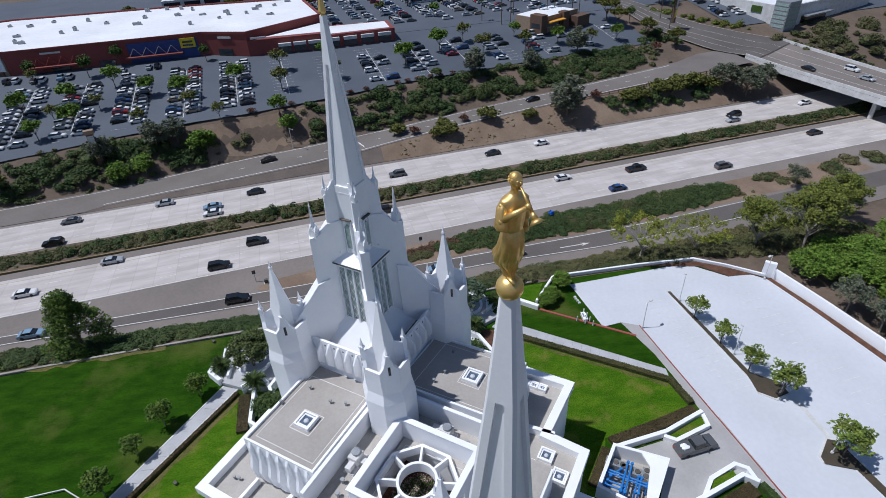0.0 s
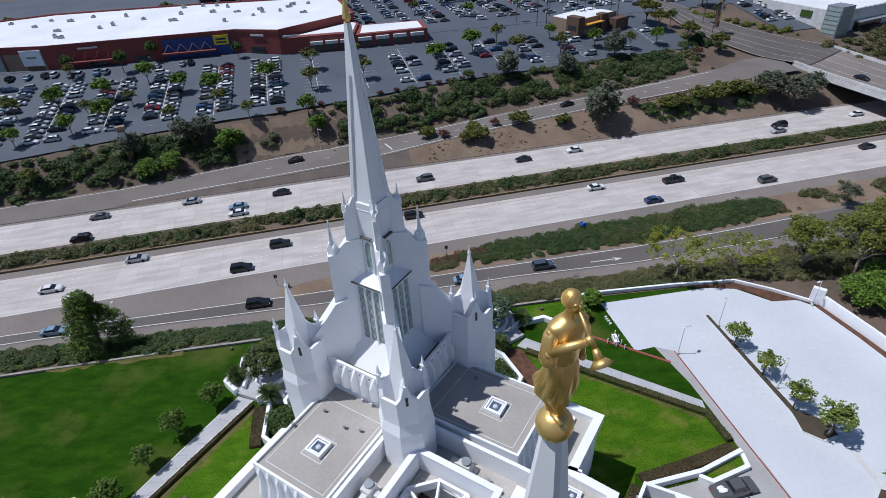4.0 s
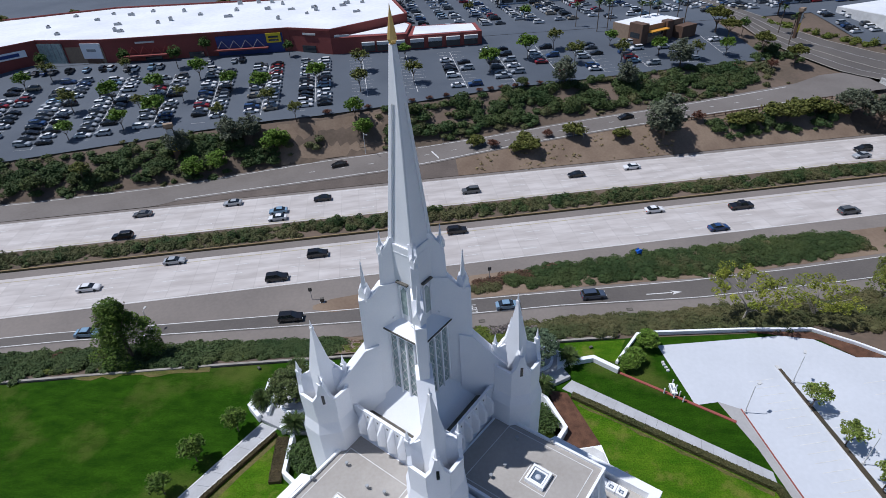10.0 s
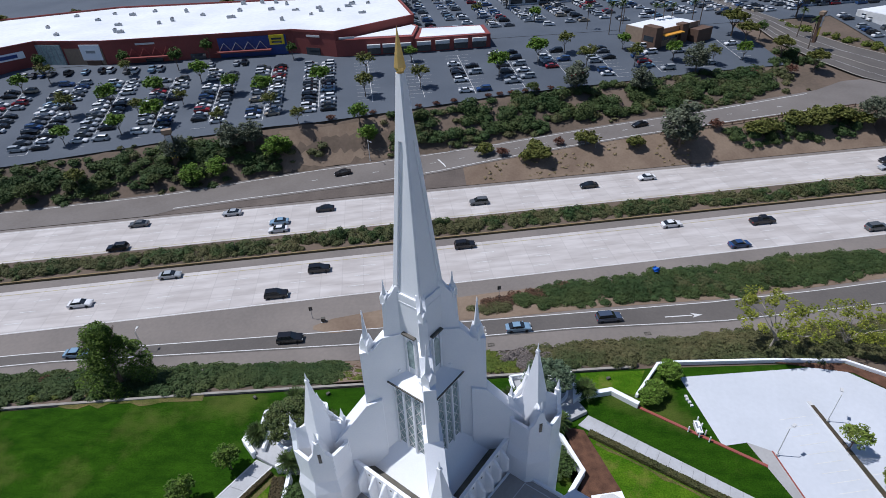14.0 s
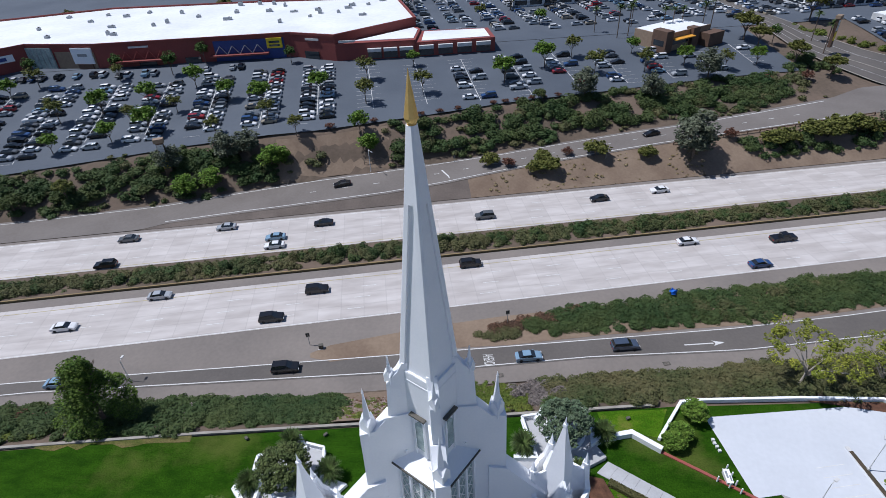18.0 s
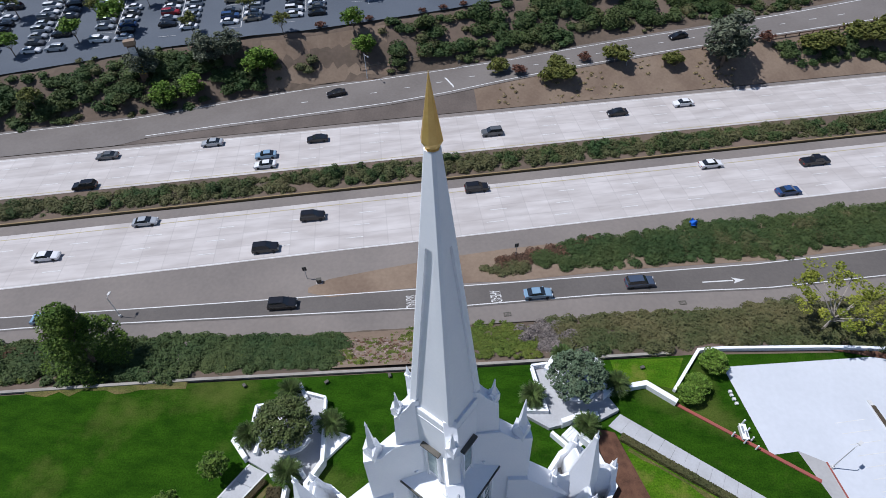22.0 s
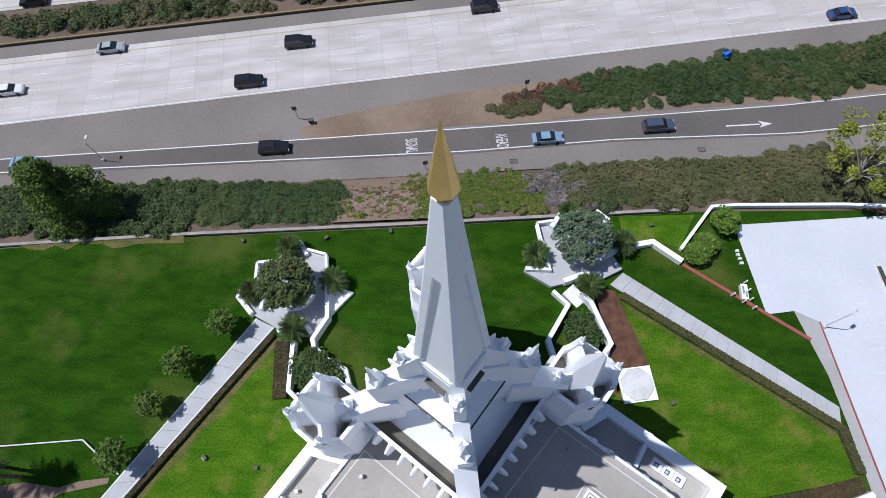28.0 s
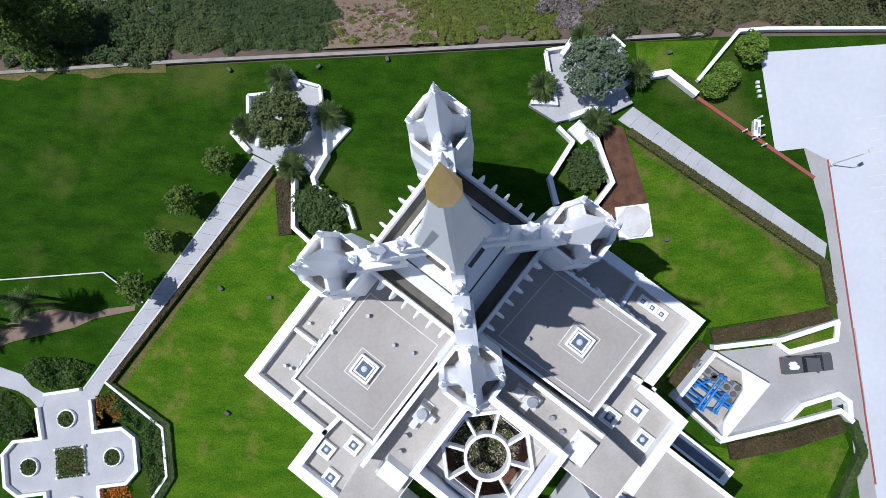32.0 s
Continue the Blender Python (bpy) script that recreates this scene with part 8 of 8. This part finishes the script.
hedge([(22.6, 18.9), (47.9, 1.5), (48.8, -3.7)], 0.9, 0.7, leaf_brush, "narrow dark clipped hedge along the path")
hedge([(33.3, -8.3), (40.6, -6.9), (48.6, -5.0)], 1.6, 0.6, leaf_hedge, "wide brown-green clipped hedge above the drive wall")
hedge([(32.2, -9.2), (28.0, -14.6)], 1.3, 0.6, leaf_hedge, "brown-green clipped hedge beside the yard wall")
hedge([(35.3, -22.9), (42.4, -21.4), (49.7, -19.0)], 1.9, 0.6, leaf_hedge, "wide brown-green clipped hedge below the drive wall")
hedge([(50.9, -18.6), (52.0, -22.5), (46.5, -33.8)], 0.9, 0.8, leaf_dark, "dark clipped hedge along the pavement")
hedge([(-46.7, -16.1), (-25.5, 12.9)], 0.55, 0.6, leaf_hedge, "thin dark brown-green hedge along the paving slab path")
hedge([(-24.1, 12), (-23.5, 4.3)], 1.6, 0.6, leaf_hedge, "brown-green clipped hedge block below the terrace")
hedge([(-46.6, -16.3), (-38.6, -21.4), (-37.6, -28.2), (-39.6, -31.7)], 0.8, 0.5, leaf_dark, "dark hedge outside the garden court wall")
for x, y in PLANTERS:
    v = TM @ Vector((x * K, y * K, 0.5))
    me = leaf_mesh("planter_plants", np.array([(v.x + r * math.cos(a), v.y + r * math.sin(a), v.z + 0.15 * rng.random()) for r, a in zip(0.95 * np.sqrt(rng.random(420)), rng.random(420) * 6.283)]), 0.11, leaf_mid, 0.6)
    tagged(new("planter_plants", me), "low green plants filling a round planter", "plants", kind="stuff")
v = TM @ Vector((gc[0] * K, gc[1] * K, 0.3))
me = leaf_mesh("bed_plants", np.array([tuple(TM @ Vector((gc[0] * K + a, gc[1] * K + b, 0.3 + 0.2 * c))) for a, b, c in zip(rng.uniform(-1.8, 1.8, 1600), rng.uniform(-1.8, 1.8, 1600), rng.random(1600))]), 0.12, leaf_mid, 0.6)
tagged(new("bed_plants", me), "olive green plants filling the square bed", "plants", kind="stuff")


def bed_fill(pts, n, h, material, label, leaf=0.13):
    """Plants scattered inside a polygon given on the temple's axes."""
    xs, ys = [p[0] for p in pts], [p[1] for p in pts]
    P = []
    while len(P) < n:
        x, y = rng.uniform(min(xs), max(xs)), rng.uniform(min(ys), max(ys))
        ins = False
        for (x0, y0), (x1, y1) in zip(pts, pts[1:] + pts[:1]):
            if (y0 > y) != (y1 > y) and x < (x1 - x0) * (y - y0) / (y1 - y0) + x0:
                ins = not ins
        if ins:
            m = mound(x, y, 1.4, 0.85)
            P.append(tuple(TM @ Vector((x * K, y * K, h * m * (0.5 + 0.5 * rng.random()) + 0.05))))
    return tagged(new("bed_plants", leaf_mesh("bed_plants", np.array(P), leaf, material, 0.6)), label, "plants", kind="stuff")


bed_fill([(-50.3, -10.6), (-48.3, -10), (-41.9, -15.4), (-41.5, -21.4), (-44.3, -25.8), (-44.9, -21.8), (-44.9, -16.4), (-47.3, -14.4), (-50.5, -14.6)], 5200, 1.0, leaf_mid, "green border plants beside the garden court")
bed_fill([(-50.5, -10.6), (-47.9, -10.6), (-47.1, -14.2), (-50.5, -14.6)], 1500, 0.9, flower_orange, "orange flowers in the garden border", 0.1)
bed_fill([(-50.9, -23), (-47.3, -22.8), (-46.9, -26.8), (-50.9, -26.8)], 1300, 0.9, flower_orange, "orange flowers in the garden border", 0.1)
bed_fill([(-68, -8.3), (-63.5, -8.3), (-61.3, -9.4), (-59.6, -11.5), (-59.0, -15.1), (-64, -14.9), (-68, -15)], 3200, 1.2, leaf_dark, "dark border plants beside the garden court")
bed_fill([(-60.2, -6.2), (-57.2, -9.1), (-52.9, -9.1), (-50.6, -6.6), (-53.6, -5.2), (-58.5, -4.4)], 2900, 1.3, leaf_mid, "leafy border plants below the palms")
bed_fill([(CX + 3.6 * math.cos(a), CY + 3.6 * math.sin(a)) for a in np.linspace(0, 6.0, 14)], 4200, 0.1, leaf_mid, "green plants in the temple courtyard", 0.15).location.z = (ZC - 4.0) * K
bed_fill([(CX + 3.9 * math.cos(a), CY + 3.9 * math.sin(a)) for a in np.linspace(0, 6.0, 14)], 1500, 0.1, flower_pink, "pink flowers in the temple courtyard", 0.12).location.z = (ZC - 3.8) * K

# ---- vehicles ----
CARCOL = {"white": (0.75, 0.75, 0.75), "silver": (0.42, 0.44, 0.46), "grey": (0.12, 0.125, 0.13), "black": (0.012, 0.012, 0.014), "red": (0.28, 0.015, 0.02), "blue": (0.03, 0.07, 0.18), "slate": (0.06, 0.08, 0.12), "pale_blue": (0.25, 0.38, 0.50), "tan": (0.32, 0.27, 0.20)}
PAINT = {k: mat(k + "_car_paint", v, tuple(c * 0.93 for c in v), 0.22, metal=0.15 if k in ("silver", "grey", "pale_blue") else 0.0, bump=0, spec=0.7) for k, v in CARCOL.items()}
SHAPES = {  # length, width, then (x, roof height) outline of body and cabin
    "sedan": (4.7, 1.82, [(-2.35, 0.45), (-2.35, 0.85), (-2.2, 0.98), (-1.3, 1.02), (1.0, 0.98), (2.1, 0.80), (2.35, 0.62), (2.35, 0.40)], [(-1.75, 1.0), (-1.05, 1.40), (0.25, 1.44), (1.15, 0.98)]),
    "suv": (4.8, 1.92, [(-2.4, 0.5), (-2.4, 1.0), (-2.3, 1.12), (1.05, 1.10), (2.2, 0.98), (2.4, 0.75), (2.4, 0.45)], [(-2.3, 1.1), (-2.05, 1.68), (0.3, 1.72), (1.15, 1.10)]),
    "pickup": (5.7, 1.98, [(-2.85, 0.55), (-2.85, 1.10), (-0.75, 1.10), (-0.7, 1.12), (1.5, 1.12), (2.7, 1.02), (2.85, 0.80), (2.85, 0.5)], [(-0.75, 1.1), (-0.65, 1.78), (0.75, 1.80), (1.6, 1.10)]),
}
CARMESH = {}


def car_meshes(kind):
    if kind in CARMESH:
        return CARMESH[kind]
    L, W, body, cab = SHAPES[kind]
    res = {}

    def extr(prof, w, taper, name):
        bm = bmesh.new()
        zt = max(z for _, z in prof)
        zb = min(z for _, z in prof)
        a, b = [], []
        for x, z in prof:
            f = (z - zb) / max(zt - zb, 0.01)
            yy = w / 2 * (1 - taper * f)
            a.append(bm.verts.new((x, -yy, z))), b.append(bm.verts.new((x, yy, z)))
        n = len(prof)
        bm.faces.new(a), bm.faces.new(b[::-1])
        for i in range(n):
            bm.faces.new((a[i], b[i], b[(i + 1) % n], a[(i + 1) % n]))
        if name != "window_glass":
            bmesh.ops.bevel(bm, geom=[e for e in bm.edges if abs(e.verts[0].co.y - e.verts[1].co.y) < 0.3], offset=0.07, segments=1, affect="EDGES")
        bmesh.ops.recalc_face_normals(bm, faces=bm.faces)
        me = bpy.data.meshes.new(name)
        bm.to_mesh(me)
        bm.free()
        return me

    low = [(body[0][0], 0.28)] + body + [(body[-1][0], 0.28)]
    res["body"] = extr(low, W, 0.04, "body")
    res["window_glass"] = extr(cab, W * 0.93, 0.20, "window_glass")
    top = [p for p in cab if p[1] > 1.3]
    x0, x1, zt = top[0][0], top[-1][0], top[0][1]
    res["roof"] = extr([(x0 - 0.02, zt - 0.02), (x0 - 0.02, zt + 0.04), (x1 + 0.05, zt + 0.06), (x1 + 0.12, zt + 0.01)], W * 0.76, 0.05, "roof")
    bm = bmesh.new()
    tube(bm, (0, -0.11, 0), (0, 0.11, 0), 0.33, 0.33, 10)
    me = bpy.data.meshes.new("wheel")
    bm.to_mesh(me)
    bm.free()
    me.materials.append(rubber)
    res["wheel"] = me
    res["window_glass"].materials.append(car_glass)
    CARMESH[kind] = res
    return res


PROTO = {}


def car(kind, colour, m, group, label=None, lamps=False):
    key = (kind, colour, group, lamps, label)
    if key in PROTO:
        return copy_thing(PROTO[key], m)
    L, W, body, cab = SHAPES[kind]
    ms = car_meshes(kind)
    nm = {"sedan": "car", "suv": "car", "pickup": "pickup_truck"}[kind]
    t = thing(nm, m, label or f"{colour.replace('_', ' ')} {'saloon car' if kind == 'sedan' else 'estate car' if kind == 'suv' else 'pickup truck'} on the asphalt", "car" if kind != "pickup" else "pickup truck", group)
    for nme in ("body", "roof"):
        me = ms[nme].copy()
        me.materials.append(PAINT[colour])
        ob = new(nme, me)
        ob.parent = t
    ob = new("window_glass", ms["window_glass"])
    ob.parent = t
    for sx_ in (-1, 1):
        for sy_ in (-1, 1):
            w = new("wheel", ms["wheel"])
            w.parent = t
            w.matrix_basis = Matrix.Translation((sx_ * L * 0.31, sy_ * (W / 2 - 0.10), 0.33))
    if lamps:
        for sy_ in (-1, 1):
            for x, mm, nme in ((L / 2 - 0.02, lamp_clear, "headlight"), (-L / 2 + 0.02, lamp_red, "tail_light")):
                bm = bmesh.new()
                box(bm, x - 0.05, x + 0.05, sy_ * W * 0.36 - 0.2, sy_ * W * 0.36 + 0.2, 0.62, 0.80)
                part(nme, bm, mm, t)
            bm = bmesh.new()
            box(bm, 0.85, 1.0, sy_ * (W / 2 + 0.06) - 0.1, sy_ * (W / 2 + 0.06) + 0.1, 0.98, 1.12)
            part("mirror", bm, PAINT[colour], t)
    PROTO[key] = t
    return t


def road_car(kind, colour, x, y, heading):
    xx, yy = site(x, y)
    e = 1.0
    dz = (height(xx + e * math.cos(radians(heading)), yy + e * math.sin(radians(heading))) - height(xx - e * math.cos(radians(heading)), yy - e * math.sin(radians(heading)))) / 2
    return car(kind, colour, pose(xx, yy, height(xx, yy) + 0.05, 0, -math.degrees(math.atan(dz)), heading), "cars on the road", f"{colour.replace('_', ' ')} {'saloon car' if kind == 'sedan' else 'sport utility car' if kind == 'suv' else 'pickup truck'} driving on the freeway", True)


FD = 7.9
for kd, co, x, y in (("sedan", "white", -80.6, 56.8), ("sedan", "silver", -64.6, 67.0), ("suv", "black", -37.4, 59.3), ("suv", "black", -29.7, 68.7), ("suv", "black", 4.9, 78.0), ("sedan", "white", 58.5, 86.4), ("pickup", "black", 81.9, 87.4), ("sedan", "blue", 71.8, 76.8), ("suv", "grey", 108, 83.4), ("sedan", "black", 150, 100), ("suv", "white", -104, 54)):
    road_car(kd, co, x, y, FD)
for kd, co, x, y in (("suv", "black", -83.2, 79.0), ("sedan", "grey", -83.0, 90.3), ("sedan", "silver", -59.1, 95.5), ("sedan", "pale_blue", -44.7, 90.4), ("sedan", "white", -44.0, 86.6), ("sedan", "black", -33.6, 97.0), ("suv", "grey", 9.4, 99.5), ("sedan", "black", 41.9, 108.2), ("sedan", "white", 59.7, 112.5), ("suv", "black", 134, 121), ("sedan", "silver", 131, 116.5), ("sedan", "white", 165, 126)):
    road_car(kd, co, x, y, FD + 180)
for kd, co, x, y, hd in (("sedan", "pale_blue", 15.2, 48.3, 5), ("suv", "slate", 34.3, 51.1, 4.6), ("suv", "black", -31.3, 45.4, 4.5), ("sedan", "pale_blue", -73.2, 41.6, 3)):
    road_car(kd, co, x, y, hd)
for kd, co, s in (("sedan", "black", -12), ("sedan", "black", 84)):
    n = lerp(s, RN_S, RN_N) * 0.4 + lerp(s, RF_S, RF_N) * 0.6
    road_car(kd, co, s * CF - n * SF, s * SF + n * CF, FD + (180 + 7))
for kd, co, f, g in (("sedan", "silver", 0.36, 0.55), ("suv", "white", 0.30, 0.75), ("sedan", "black", 0.2, 0.3)):
    p = Vector(BN[0]).lerp(Vector(BN[4]), f).lerp(Vector(BF[0]).lerp(Vector(BF[4]), f), g)
    p = Vector(site(*p))
    car(kd, co, pose(p.x, p.y, ZB + 0.02, 0, 0, -74), "cars on the road", f"{co} car crossing the overpass", True)
tk = car("pickup", "grey", pose(45.1 * K, -11.4 * K, 0.09, 0, 0, 7), "", "dark grey pickup truck parked on the driveway", True)
bm = bmesh.new()
for i in range(5):
    bmesh.ops.create_icosphere(bm, subdivisions=1, radius=0.4, matrix=Matrix.Translation((-1.8 + 0.25 * (i % 3) - 0.2, 0.4 * (i % 2) - 0.2, 1.2)) @ Matrix.Diagonal((1, 0.8, 0.45, 1)))
part("load", bm, white, tk, "white sacks in the truck bed")

# parked cars in rows across the car park
random.seed(21)
palette = ["white"] * 7 + ["silver"] * 6 + ["grey"] * 3 + ["black"] * 4 + ["red", "blue", "blue", "tan", "pale_blue"]
cells = []
for r in range(18):
    s0 = -158 + r * 17.5
    if -2 < s0 < 26:
        continue
    for side in (-3.1, 3.1):
        n = lerp(s0, LE_S, LE_N) + 6
        while n < 181 - abs(s0 + 45) * 0.03:
            fill = 0.86 if s0 < -10 else 0.42
            if random.random() < fill:
                cells.append((s0 + side, n, FD + (0 if side < 0 else 180) + random.uniform(-2, 2)))
            n += 3.05
for s in np.arange(-130, -45, 3.1):
    if random.random() < 0.5:
        cells.append((s, 187.0 + (0 if s > -90 else 2.0), FD + 90))
near_cells = sorted(cells, key=lambda c: c[1])
for i, (s, n, hd) in enumerate(near_cells[:285]):
    x, y = SN(s, n)
    kd = "suv" if random.random() < 0.42 else "sedan"
    if random.random() < 0.04:
        kd = "pickup"
    car(kd, random.choice(palette), pose(x, y, height(x, y) + 0.06, 0, 0, hd), "parked cars")


def car_stuff(cells_, label):
    """The cars past those, each with body, windows and roof, joined by colour."""
    by = {}
    for s, n, hd in cells_:
        by.setdefault(random.choice(palette), []).append((s, n, hd))
    for key, lst in by.items():
        V, F, MI = [], [], []
        for s, n, hd in lst:
            x, y = SN(s, n)
            m = pose(x, y, height(x, y) + 0.06, 0, 0, hd)
            ms = car_meshes("suv" if random.random() < 0.4 else "sedan")
            for k_, mi in (("body", 0), ("roof", 0), ("window_glass", 1)):
                off = len(V)
                V += [tuple(m @ vv.co) for vv in ms[k_].vertices]
                for p in ms[k_].polygons:
                    F.append([q + off for q in p.vertices])
                    MI.append(mi)
        me = bpy.data.meshes.new("distant_cars")
        me.from_pydata(V, [], F)
        me.materials.append(PAINT[key])
        me.materials.append(car_glass)
        me.polygons.foreach_set("material_index", MI)
        tagged(new("distant_cars", me), label + ", " + key.replace("_", " "), "cars", kind="stuff")


car_stuff(near_cells[285:], "parked cars further up the car park")
far_cells = []
for r in range(16):
    s0 = 10 + r * 17
    for side in (-3.1, 3.1):
        for n in np.arange(212, 292, 3.1):
            if random.random() < 0.6:
                far_cells.append((s0 + side, n, FD + 90 * 0))
for s0 in (204, 213, 226, 235):
    for n in np.arange(172, 194, 3.1):
        if random.random() < 0.7:
            far_cells.append((s0, n, FD))
far2 = drape("road", [[SN(s, n) for n in (196.5, 245, 300, 400)] for s in range(-260, 321, 20)], asphalt_dark, 0.04)
tagged(far2, "dark asphalt of the farther car parks", "car park", kind="structure")
car_stuff(far_cells, "parked cars in the farther car parks")
# bay lines and kerbed islands of the car park
for r in range(18):
    s0 = -158 + r * 17.5
    n0 = lerp(s0, LE_S, LE_N) + 4
    drape("bay_line", [[SN(s0 - 0.08, n), SN(s0 + 0.08, n)] for n in np.linspace(n0, 180, 12)], paint_white, 0.07, lot)
    for n in np.arange(n0, 180, 3.05 if s0 > -20 else 6.1):
        mark(lot, s0, n, 9.6, 0.09, paint_white, "bay_line")
